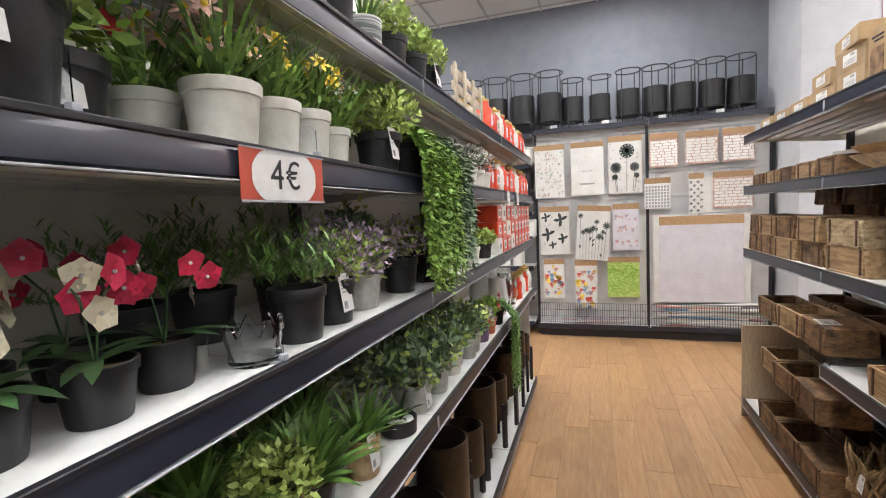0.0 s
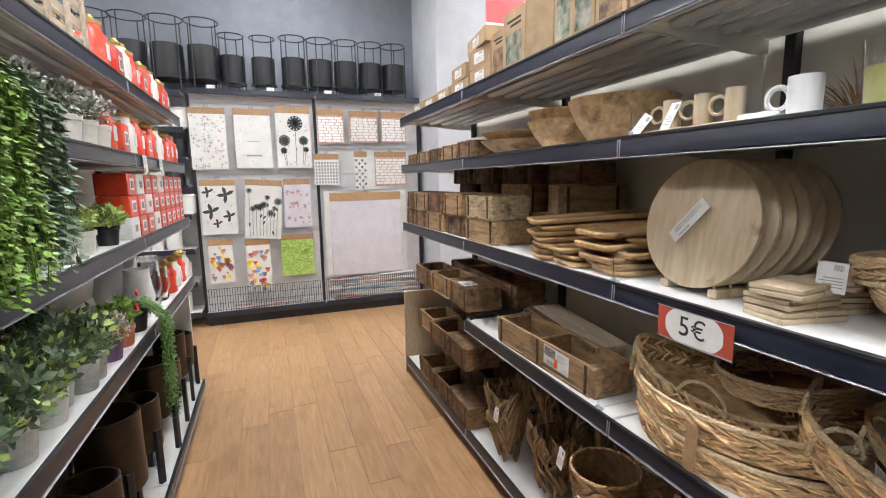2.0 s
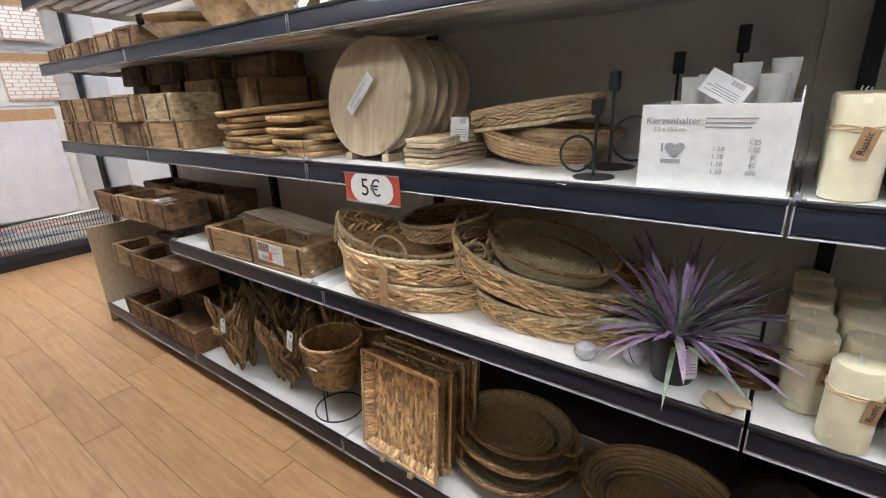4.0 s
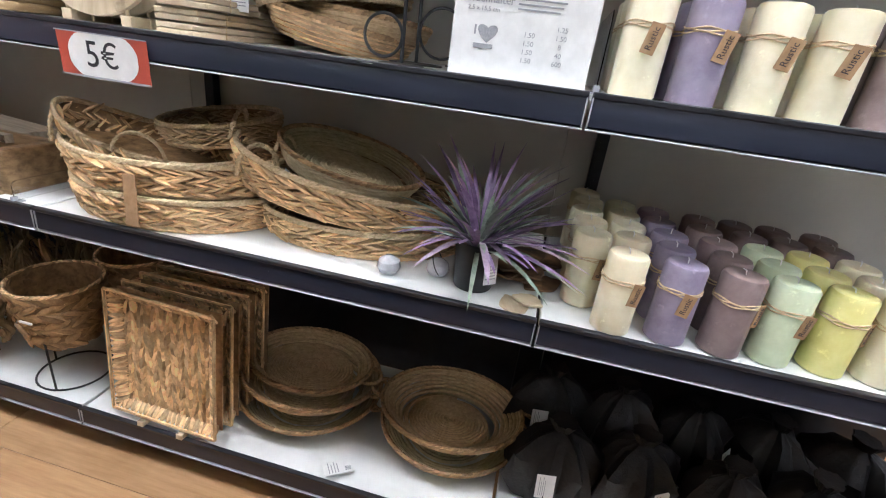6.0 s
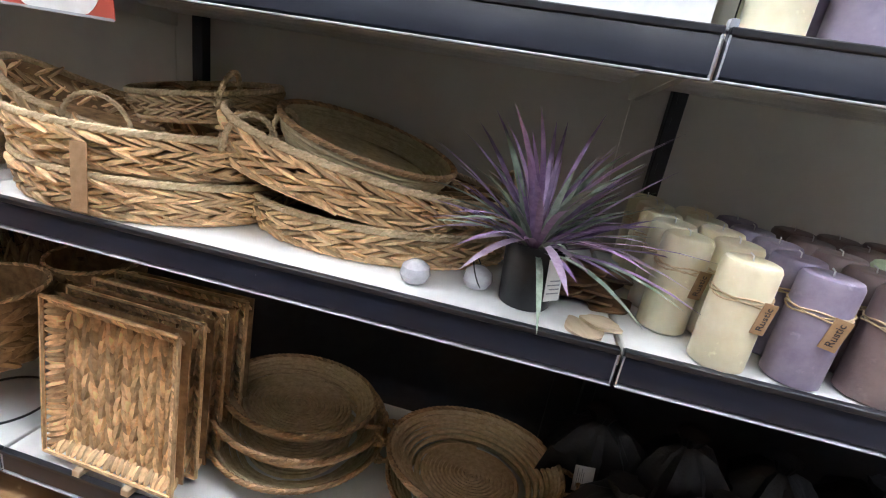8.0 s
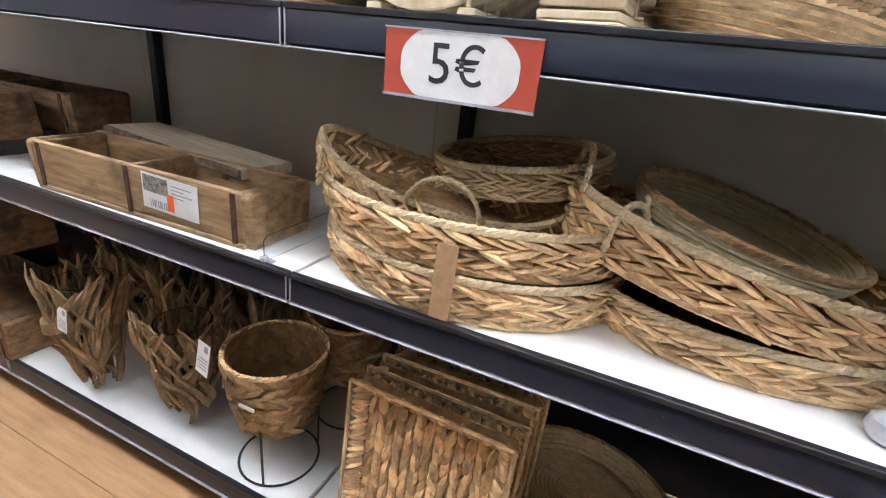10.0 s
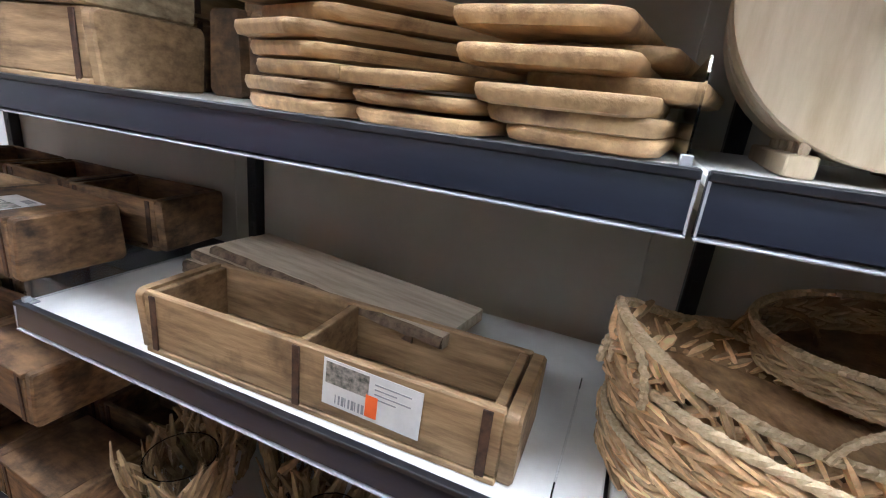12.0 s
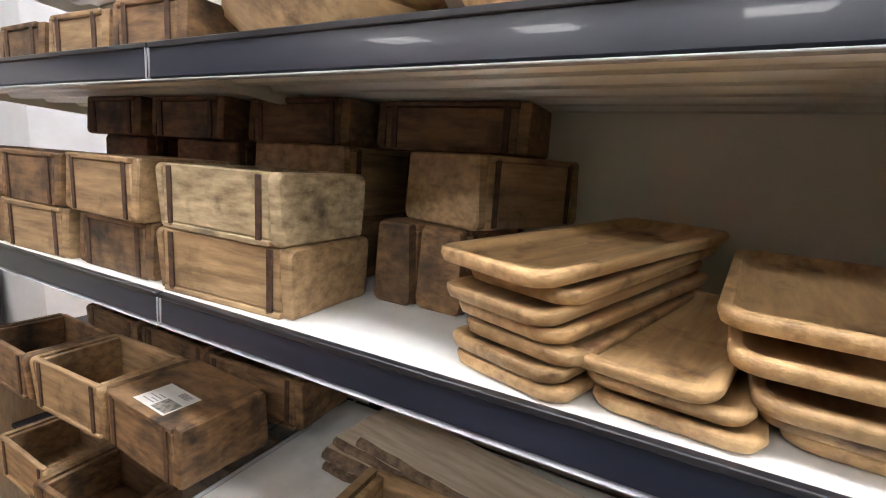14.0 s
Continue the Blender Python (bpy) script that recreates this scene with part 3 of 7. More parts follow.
tray_stack(1.211, 1.834, 0.162, 0.455, 0.0192, [(0.004, 0.002, -16, 0, 0), (0.0, 0.004, -18, 0, -0.6), (0.008, -0.006, -16, 0, -1.2), (0.008, 0.0, -19, 0, -1.8), (-0.006, 0.012, -19, 0, -2.4), (0.020, -0.008, -19, 0, -3.0), (-0.012, 0.006, -24, 1, -3.6)],
           "brown mango wood serving tray in a stack", 0.98)
tray_stack(1.222, 1.694, 0.162, 0.38, 0.0175, [(0.0, 0.008, -6, 0, 0), (0.006, 0.014, -8, 0, -0.6), (-0.008, 0.042, -12, 1, -2)], "light brown wooden serving tray in a stack")
tray_stack(1.246, 1.543, 0.165, 0.38, 0.0200, [(0.006, -0.014, -5, 0, 0), (-0.004, -0.004, -6, 1, 0), (-0.022, 0.014, -3, 1, -0.5), (0.026, -0.042, -9, 1, -1), (-0.022, 0.036, -4, 1, -1.5), (0.085, -0.012, -9, 1, -2), (-0.012, 0.044, -6, 1, -2.5)],
           "brown carved wooden serving tray in a stack", 0.80)


# ---- round wooden boards on stands ----
def round_board(m, front):
    ob = thing("round_board", m, "round pale wooden board standing on two pegs", "wooden board", "standing round boards")
    R, t = 0.163, 0.016
    bm = lathe(bmesh.new(), [(R - 0.004, 0), (R, 0.003), (R, t - 0.003), (R - 0.004, t)], 56, cap0=True, cap1=True)
    part("disc", bm, PALE_WOOD, ob, m=pose(0, 0, R + 0.012, 0, -80, 0) @ pose(0, 0, -t / 2))
    if front:
        label_card("paper_label", pose(-0.0195, 0.005, R + 0.008, 0, -80, 0) @ pose(0.012, 0.0, 0.0105, 0, 0, -40) @ pose(0.0, 0, 0, 0, 0, 0), 0.125, 0.034, "white printed label stuck on", parent=ob)
    for s in (-1, 1):
        part("foot", boxes(((-0.028, s * 0.073 - 0.013, 0.0005), (0.030, s * 0.073 + 0.013, 0.022)), bevel=0.002), PALE_WOOD, ob)
        part("peg", tube(bmesh.new(), [(-0.020, s * 0.073, 0.022), (-0.0225, s * 0.073, 0.052)], 0.0045, 8), PALE_WOOD, ob)
    return ob


for _k in range(6):
    round_board(pose(1.315 + 0.046 * _k, 1.272 - 0.004 * _k, R3, 0, 0, 1.5 * (_k % 3)), _k == 0)


def slat_bundle(m):
    ob = thing("slat_bundle", m, "bundle of pale wooden slats tied with string", "wooden slats", "tied slat bundles")
    for k, (dx, dy) in enumerate(((0, 0), (0.003, 0.004))):
        part("slat", boxes(((-0.075 + dx, -0.05 + dy, 0.0005 + k * 0.0115), (0.075 + dx, 0.05 + dy, 0.011 + k * 0.0115)), bevel=0.002), PALE_WOOD, ob)
    part("string", tube(bmesh.new(), [(0.0, -0.052, 0.001), (0.0, -0.053, 0.024), (0.0, 0.0, 0.0258), (0.0, 0.0555, 0.0245), (0.0, 0.056, 0.001)], 0.0014, 5), CORD, ob, "thin twine")
    return ob


for _i, (_x, _y) in enumerate(((1.308, 1.025), (1.475, 1.015))):
    for _k in range(3):
        slat_bundle(pose(_x + 0.01 * (_k % 2), _y + 0.012 * ((_k + _i) % 2), R3 + _k * 0.0255, 0, 0, -12 + 9 * _k - 20 * _i * (_k == 1)))


# ---- woven goods ----
def strand(bm, c, t, up, n, ln, w, th):
    rings = []
    for s, q in ((-1, 0.34), (-0.55, 0.86), (0.0, 1.0), (0.55, 0.86), (1, 0.34)):
        o = c + t * (s * ln / 2)
        rings.append([o + (up * (math.cos(a) * w) + n * (math.sin(a) * th)) * q for a in (0, 1.05, 2.09, 3.14, 4.19, 5.24)])
    grid_skin(bm, rings, True, True, True)


def woven_wall(bm, rx, ry, z0, z1, flare, rows, n, rng, tilt=32, thick=0.006, belly=0.0, droop=0.0):
    """Stacked rows of thick twisted strands round an oval, each row leaning its own way; droop lifts the rim towards the two ends of y."""
    h = (z1 - z0) / rows
    for r in range(rows):
        way = 1 if r % 2 else -1
        off = rng.random()
        for i in range(n):
            a = 2 * math.pi * (i + off + 0.35 * rng.random()) / n
            f = (r + 0.5 + rng.uniform(-0.07, 0.07)) / rows
            k = 1 + flare * f + belly * math.sin(math.pi * f)
            lift = droop * f * abs(math.sin(a)) ** 3
            c = Vector((rx * k * math.cos(a), ry * k * math.sin(a), z0 + (z1 - z0) * f + lift))
            nn = Vector((math.cos(a) / rx, math.sin(a) / ry, 0)).normalized()
            t = Vector((-nn.y, nn.x, 0))
            tl = radians(tilt * way * (0.55 + 0.8 * rng.random()))
            tt = t * math.cos(tl) + Vector((0, 0, 1)) * math.sin(tl) + nn * rng.uniform(-0.10, 0.10)
            tt.normalize()
            upv = nn.cross(tt)
            ln = 2 * math.pi * math.sqrt((rx * rx + ry * ry) / 2) * k / n
            strand(bm, c + nn * rng.uniform(-0.003, 0.006), tt, upv, nn, ln * rng.uniform(1.7, 2.4), h * rng.uniform(0.38, 0.56), thick * rng.uniform(0.75, 1.25))
    return bm


def rope_ring(bm, rx, ry, z, r, rng, n=90, droop=0.0):
    """A twisted cord round an oval."""
    for i in range(n):
        a = 2 * math.pi * i / n
        c = Vector((rx * math.cos(a), ry * math.sin(a), z + droop * abs(math.sin(a)) ** 3))
        nn = Vector((math.cos(a) / rx, math.sin(a) / ry, 0)).normalized()
        t = Vector((-nn.y, nn.x, 0.35)).normalized()
        strand(bm, c, t, nn.cross(t), nn, 2 * math.pi * max(rx, ry) / n * 1.9, r * rng.uniform(0.9, 1.1), r)
    return bm


def rope(bm, pts, r, rng, per=0.006):
    """One continuous cord along points, swelling and twisting from turn to turn."""
    pts = [Vector(p) for p in pts]
    path, radii = [], []
    k = 0
    for a, b in zip(pts, pts[1:]):
        n = max(2, round((b - a).length / per * 3))
        side = (b - a).normalized().cross(Vector((0.31, 0.2, 0.9))).normalized()
        for i in range(n):
            path.append(a.lerp(b, i / n) + side * (0.22 * r * math.sin(k * 1.05)))
            radii.append(r * (0.86 + 0.22 * abs(math.sin(k * 1.05)) + rng.uniform(-0.04, 0.04)))
            k += 1
    path.append(pts[-1])
    radii.append(r)
    return tube(bm, path, radii, 7)


def lining(bm, rx, ry, z0, z1, flare, inset, droop=0.0, seg=48, belly=0.0):
    """The inner skin and floor of a basket."""
    rings = []
    for f in (1.0, 0.66, 0.33, 0.0):
        k = 1 + flare * f + belly * math.sin(math.pi * f)
        rings.append([((rx * k - inset) * math.cos(2 * math.pi * i / seg), (ry * k - inset) * math.sin(2 * math.pi * i / seg),
                       z0 + (z1 - z0) * f + droop * f * abs(math.sin(2 * math.pi * i / seg)) ** 3 + (0.004 if f == 0 else 0)) for i in range(seg)])
    for q in (0.55, 0.1):
        rings.append([((rx - inset) * q * math.cos(2 * math.pi * i / seg), (ry - inset) * q * math.sin(2 * math.pi * i / seg), z0 + 0.004) for i in range(seg)])
    return grid_skin(bm, rings, True, False, True)


def basket(m, rx, ry, h, label, rows=3, n=44, seed=1, droop=0.0, flare=0.06, handles=True, mat=None, name="woven_basket", category="basket", group="round woven baskets", tilt=20):
    rng = random.Random(seed)
    ob = thing(name, m, label, category, group)
    mat = mat or WEAVE
    part("weave", woven_wall(bmesh.new(), rx, ry, 0.007, h - 0.011, flare, rows, n, rng, tilt, 0.0105, droop=droop), mat, ob)
    # lining in a darker weave: shade in the gaps put into its colour
    part("lining", lining(bmesh.new(), rx, ry, 0.0015, h - 0.008, flare, 0.005, droop), WEAVE_DARK, ob, "woven inside, coloured dark as shade behind the strands")
    k = 1 + flare
    part("rim", rope_ring(bmesh.new(), rx * k + 0.002, ry * k + 0.002, h - 0.003, 0.0066, rng, 120, droop), CORD, ob, "pale twisted cord rim")
    part("foot_ring", rope(bmesh.new(), [((rx + 0.002) * math.cos(2 * math.pi * i / 60), (ry + 0.002) * math.sin(2 * math.pi * i / 60), 0.0068) for i in range(61)], 0.0060, rng, 0.012), mat, ob)
    if handles:
        for s in (-1, 1):
            pts = []
            for i in range(15):
                a = math.pi * i / 14
                pts.append((-0.055 * math.cos(a), s * (ry * k + 0.004), h + droop * 0.97 - 0.006 + 0.060 * math.sin(a)))
            part("handle", rope(bmesh.new(), pts, 0.0048, rng), CORD, ob, "pale cord handle")
    return ob


# stack of round baskets on the second shelf
basket(pose(1.394, 1.188, R2), 0.182, 0.254, 0.078, "large round woven basket under another", 5, 46, 1, 0.0, 0.05, False, tilt=15)
_b1 = basket(pose(1.394, 1.188, R2 + 0.080, 0, 0, 2), 0.184, 0.257, 0.078, "large round woven basket stacked on another", 5, 46, 2, 0.006, 0.06, True, tilt=15)
for _a in (112, 246):
    _c, _s = math.cos(radians(_a)), math.sin(radians(_a))
    _n = Vector((_c / 0.186, _s / 0.258, 0)).normalized()
    part("handle", rope(bmesh.new(), [(0.197 * _c - _n.y * 0.05 * math.cos(math.pi * i / 14) + _n.x * 0.012, 0.272 * _s + _n.x * 0.05 * math.cos(math.pi * i / 14) + _n.y * 0.012, 0.066 + 0.062 * math.sin(math.pi * i / 14)) for i in range(15)], 0.0052, random.Random(_a)), CORD, _b1, "pale cord loop handle")
part("tag", boxes(((-0.002, -0.016, -0.075), (0.0, 0.016, 0.040)), bevel=0.006), KRAFT, _b1, "brown card tag", pose(-0.2065, -0.035, 0.012, 0, 4, 0))
_bb = basket(pose(1.386, 1.262, R2 + 0.110, 11, -4, 13), 0.100, 0.196, 0.050, "boat shaped woven basket lying in a larger one", 3, 40, 3, 0.030, 0.14, False, WEAVE, tilt=38)
for _s in (-1, 1):
    part("handle", rope(bmesh.new(), [(_s * 0.124, -0.03 - 0.060 * math.cos(math.pi * i / 14), 0.045 + 0.060 * math.sin(math.pi * i / 14)) for i in range(15)], 0.0042, random.Random(5)), CORD if _s < 0 else WEAVE_DARK, _bb, "thin cord handle")
basket(pose(1.480, 1.130, R2 + 0.168, -7, -6, 0), 0.112, 0.140, 0.060, "small round woven basket lying in a larger one", 5, 36, 4, 0.0, 0.1, False, COIL, tilt=16)

# second stack, the upper one tilted
basket(pose(1.470, 0.715, R2, 0, 0, 10), 0.180, 0.250, 0.066, "large oval woven basket under a tilted one", 4, 46, 6, 0.0, 0.05, False, WEAVE, tilt=15)
_b2 = basket(pose(1.456, 0.768, R2 + 0.076, 10.5, 0, 17), 0.186, 0.262, 0.078, "large oval woven basket lying tilted on another", 5, 46, 7, 0.012, 0.06, True, tilt=15)
label_card("paper_label", pose(1.456, 0.768, R2 + 0.076, 10.5, 0, 17) @ pose(-0.10, 0.13, 0.045, 40, 0, 10), 0.06, 0.04, "white paper label inside a basket")


def coil_bowl(m, R, h, label, base=0.6, seed=1, handles=False, group="coiled fibre bowls", mat=None):
    rng = random.Random(seed)
    ob = thing("coil_bowl", m, label, "bowl", group)
    n = max(5, round(h / 0.0095))
    pts = []
    for k in range(n * 44 + 1):
        f = min(1.0, k / (44 * (n - 0.5)))
        q = R * (base + (1 - base) * f ** 0.7) + rng.uniform(-0.0012, 0.0012)
        pts.append((q * math.cos(2 * math.pi * k / 44), q * math.sin(2 * math.pi * k / 44), 0.006 + (h - 0.012) * f + rng.uniform(-0.0006, 0.0006)))
    part("coil", tube(bmesh.new(), pts, 0.0062, 6), mat or COIL, ob)
    pts = []
    q, k = R * base - 0.004, 0
    while q > 0.004:
        pts.append((q * math.cos(2 * math.pi * k / 36), q * math.sin(2 * math.pi * k / 36), 0.0062 + rng.uniform(-0.0008, 0.0008)))
        q -= 0.0096 / 36
        k += 1
    part("base", tube(bmesh.new(), pts, 0.0058, 5), mat or COIL, ob)
    part("rim", rope_ring(bmesh.new(), R + 0.002, R + 0.002, h - 0.002, 0.0065, rng, 90), WEAVE_DARK, ob, "brown plaited rim")
    if handles:
        for s in (-1, 1):
            part("handle", rope(bmesh.new(), [(-0.045 * math.cos(math.pi * i / 12), s * (R + 0.004 + 0.035 * math.sin(math.pi * i / 12)), h - 0.004) for i in range(13)], 0.0055, rng), WEAVE_DARK, ob, "dark cord loop handle")
    return ob


coil_bowl(pose(1.465, 0.775, R2 + 0.136, 13, -8, 12) @ Matrix.Diagonal((1, 1.25, 1, 1)), 0.138, 0.055, "oval fibre bowl lying in a basket", 0.86, 3, mat=COIL_PALE)
# bowls on the bottom shelf
coil_bowl(pose(1.462, 0.862, R0 + 0.002), 0.205, 0.060, "pale coiled bowl under another", 0.62, 4, True, mat=COIL_PALE)
coil_bowl(pose(1.457, 0.867, R0 + 0.054, 3, 7, 0), 0.200, 0.060, "brown coiled bowl with loop handles on another", 0.70, 5, True)
coil_bowl(pose(1.475, 0.877, R0 + 0.096, 4, 9, 0), 0.180, 0.045, "brown coiled bowl with loop handles on top", 0.75, 6, True)
coil_bowl(pose(1.470, 0.425, R0 + 0.002), 0.200, 0.060, "pale coiled bowl under another", 0.62, 7, True, mat=COIL_PALE)
coil_bowl(pose(1.460, 0.430, R0 + 0.048, 0, 9, 0), 0.200, 0.064, "brown coiled bowl with loop handles on another", 0.60, 8, True)
label_card("price_label", pose(1.240, 0.675, R0 + 0.012, 0, 12, 35), 0.055, 0.075, "white paper price label lying on the shelf")

# woven goods on the third shelf
coil_bowl(pose(1.505, 0.830, R3 + 0.010, 10, 0, 0), 0.165, 0.060, "shallow woven bowl, tilted", 0.82, 11, False, mat=WEAVE)
coil_bowl(pose(1.52, 0.785, R3 + 0.040, 4, 2, 0), 0.155, 0.045, "shallow woven bowl in a pile", 0.9, 12, False, mat=COIL)
basket(pose(1.50, 0.845, R3 + 0.148, 173, 0, 0), 0.155, 0.165, 0.055, "shallow woven bowl lying upside down on others", 4, 44, 13, 0.0, 0.0, False, COIL, "woven_bowl", "bowl", "coiled fibre bowls", 12)
label_card("price_label", pose(1.35, 0.985, R3 + 0.088, 0, -84, 8) @ pose(0, 0, 0, 0, 0, 90), 0.052, 0.062, "white hanging paper label")


# ---- square trays standing on wooden clips ----
def woven_tray(m, seed, feet):
    rng = random.Random(seed)
    ob = thing("woven_tray", m, "square woven leaf tray standing upright", "tray", "standing woven trays")
    W, H = 0.165, 0.365
    bm = bmesh.new()
    X, Y, Z = Vector((1, 0, 0)), Vector((0, 1, 0)), Vector((0, 0, 1))
    cols, rows = 13, 10
    for i in range(cols):
        for j in range(rows):
            y = -W + 0.032 + (2 * W - 0.064) * (i + 0.5) / cols
            z = 0.03 + (H - 0.06) * (j + (0.5 if i % 2 else 0.0) + rng.uniform(-0.1, 0.1)) / rows
            tl = radians(rng.uniform(6, 16) * (1 if i % 2 else -1))
            t = Z * math.cos(tl) + Y * math.sin(tl)
            strand(bm, Vector((0.004 + rng.uniform(-0.002, 0.002), y, z)), t, t.cross(X), X, 0.050, 0.0105, 0.0105)
    part("weave", bm, WEAVE, ob)
    bm = bmesh.new()
    for s in (-1, 1):
        for j in range(26):
            z = 0.012 + (H - 0.024) * j / 25
            t = (Y * s * 0.80 - X * 0.75 + Z * rng.uniform(-0.3, 0.3)).normalized()
            strand(bm, Vector((-0.011, s * (W - 0.021), z)), t, t.cross(Z), Z, 0.036, 0.006, 0.0092)
        for i in range(22):
            y = -W + 0.014 + (2 * W - 0.028) * i / 21
            z = 0.019 if s < 0 else H - 0.019
            t = (Z * s * 0.80 - X * 0.75 + Y * rng.uniform(-0.3, 0.3)).normalized()
            strand(bm, Vector((-0.011, y, z)), t, t.cross(Y), Y, 0.034, 0.006, 0.0092)
    for s in (-1, 1):
        tube(bm, [(-0.025, s * (W - 0.003), 0.004), (-0.025, s * (W - 0.003), H - 0.003)], 0.0045, 6)
        tube(bm, [(-0.025, -W + 0.003, 0.004 if s < 0 else H - 0.003), (-0.025, W - 0.003, 0.004 if s < 0 else H - 0.003)], 0.0045, 6)
    part("frame", bm, WEAVE, ob)
    part("backing", boxes(((0.009, -W + 0.008, 0.008), (0.013, W - 0.008, H - 0.008))), WEAVE_DARK, ob)
    if feet:
        for s in (-1, 1):
            part("clip", boxes(((-0.040, s * 0.062 - 0.010, -0.018), (0.02, s * 0.062 + 0.010, -0.002)), bevel=0.002), PALE_WOOD, ob, "small wooden stand")
    return ob


for _k in range(4):
    woven_tray(pose(1.228 + 0.056 * _k, 1.165 - 0.006 * _k, R0 + 0.0205, 0, 5, -2 + 1.5 * _k), 20 + _k, True)


# ---- driftwood cones and the basket stand ----
def driftwood(m, seed, h=0.30, r=0.10):
    rng = random.Random(seed)
    ob = thing("driftwood_cone", m, "cone shaped driftwood lantern of rough brown sticks", "driftwood", "driftwood lanterns")
    for i in range(150 if seed < 32 else 100):
        a = rng.uniform(0, 2 * math.pi)
        z0 = rng.random() ** 0.8 * h * 0.72
        ln = rng.uniform(0.06, 0.17)
        f0, f1 = z0 / h, min(1.05, (z0 + ln) / h)
        tw = rng.uniform(-1.0, 1.0)
        r0 = 0.028 + (r - 0.028) * f0 ** 0.8
        r1 = 0.028 + (r - 0.028) * f1 ** 0.8 + rng.uniform(-0.008, 0.024)
        pts = []
        for k in range(5):
            q = k / 4
            an = a + tw * q
            rr = r0 + (r1 - r0) * q + 0.010 * math.sin(3 * q + i) * rng.uniform(0.4, 1)
            pts.append((rr * math.cos(an), rr * math.sin(an), max(0.006, z0 + (f1 * h - z0) * q + rng.uniform(-0.004, 0.004))))
        w = rng.uniform(0.004, 0.0115)
        one = bmesh.new()
        tube(one, pts, [w * 0.7, w, w * 1.05, w * 0.8, w * 0.35], 6, flat=rng.uniform(0.6, 1))
        part("stick", one, DRIFT, ob)
    part("glass_insert", lathe(bmesh.new(), [(0.045, h * 0.42), (0.055, h * 0.45), (0.066, h * 0.92), (0.063, h * 0.92), (0.052, h * 0.46)], 20), GLASS, ob, "clear glass insert")
    return ob


for _i, (_x, _y, _h, _r) in enumerate(((1.258, 2.165, 0.365, 0.085), (1.295, 1.850, 0.330, 0.092), (1.45, 2.02, 0.34, 0.09), (1.52, 1.83, 0.33, 0.09), (1.48, 2.30, 0.33, 0.09), (1.60, 1.70, 0.32, 0.07))):
    _d = driftwood(pose(_x, _y, R0 + 0.0005, 0, 0, 40 * _i), 30 + _i, _h, _r)
    if _i == 0:
        part("knot", lathe(bmesh.new(), [(0.022, 0), (0.030, 0.010), (0.028, 0.04), (0.016, 0.05)], 9, cap1=True, wobble=0.2), DRIFT, _d, "sawn round knot", pose(-0.075, 0.0, 0.215, 0, -8, -40))
label_card("price_label", pose(1.165, 2.095, R0 + 0.285, 0, -82, -4) @ pose(0, 0, 0, 0, 0, 90), 0.042, 0.062, "white hanging price tag on driftwood")
label_card("price_label", pose(1.178, 1.640, R0 + 0.345, 0, -80, -10) @ pose(0, 0, 0, 0, 0, 88), 0.042, 0.070, "white hanging price tag with a dark emblem")


def stand_basket(m, seed):
    rng = random.Random(seed)
    ob = thing("basket_stand", m, "tapered woven basket on a black wire stand", "planter", "baskets on wire stands")
    z0, z1 = 0.135, 0.318
    part("weave", woven_wall(bmesh.new(), 0.078, 0.078, z0, z1, 0.42, 7, 24, rng, 26, 0.006, 0.05), WEAVE_DARK, ob)
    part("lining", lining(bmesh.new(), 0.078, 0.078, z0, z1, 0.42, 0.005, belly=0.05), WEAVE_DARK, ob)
    part("rim", rope_ring(bmesh.new(), 0.112, 0.112, z1, 0.0055, rng, 60), WEAVE, ob)
    part("foot_ring", tube(bmesh.new(), [(0.094 * math.cos(2 * math.pi * i / 40), 0.094 * math.sin(2 * math.pi * i / 40), 0.0035) for i in range(40)], 0.003, 6, True), BLACK, ob, "black wire ring")
    for a in (200, 80, 320):
        c, s = math.cos(radians(a)), math.sin(radians(a))
        part("leg", tube(bmesh.new(), [(0.094 * c, 0.094 * s, 0.004), (0.094 * c, 0.094 * s, z0 + 0.03)], 0.0028, 6), BLACK, ob, "black wire leg")
    part("seal", boxes(((-0.118, -0.045, 0.242), (-0.112, -0.004, 0.250)), bevel=0.002), PAPER, ob, "white plastic seal")
    return ob


stand_basket(pose(1.312, 1.575, R0, 0, 0, 0), 41)
stand_basket(pose(1.545, 1.53, R0, 0, 0, 50), 42)


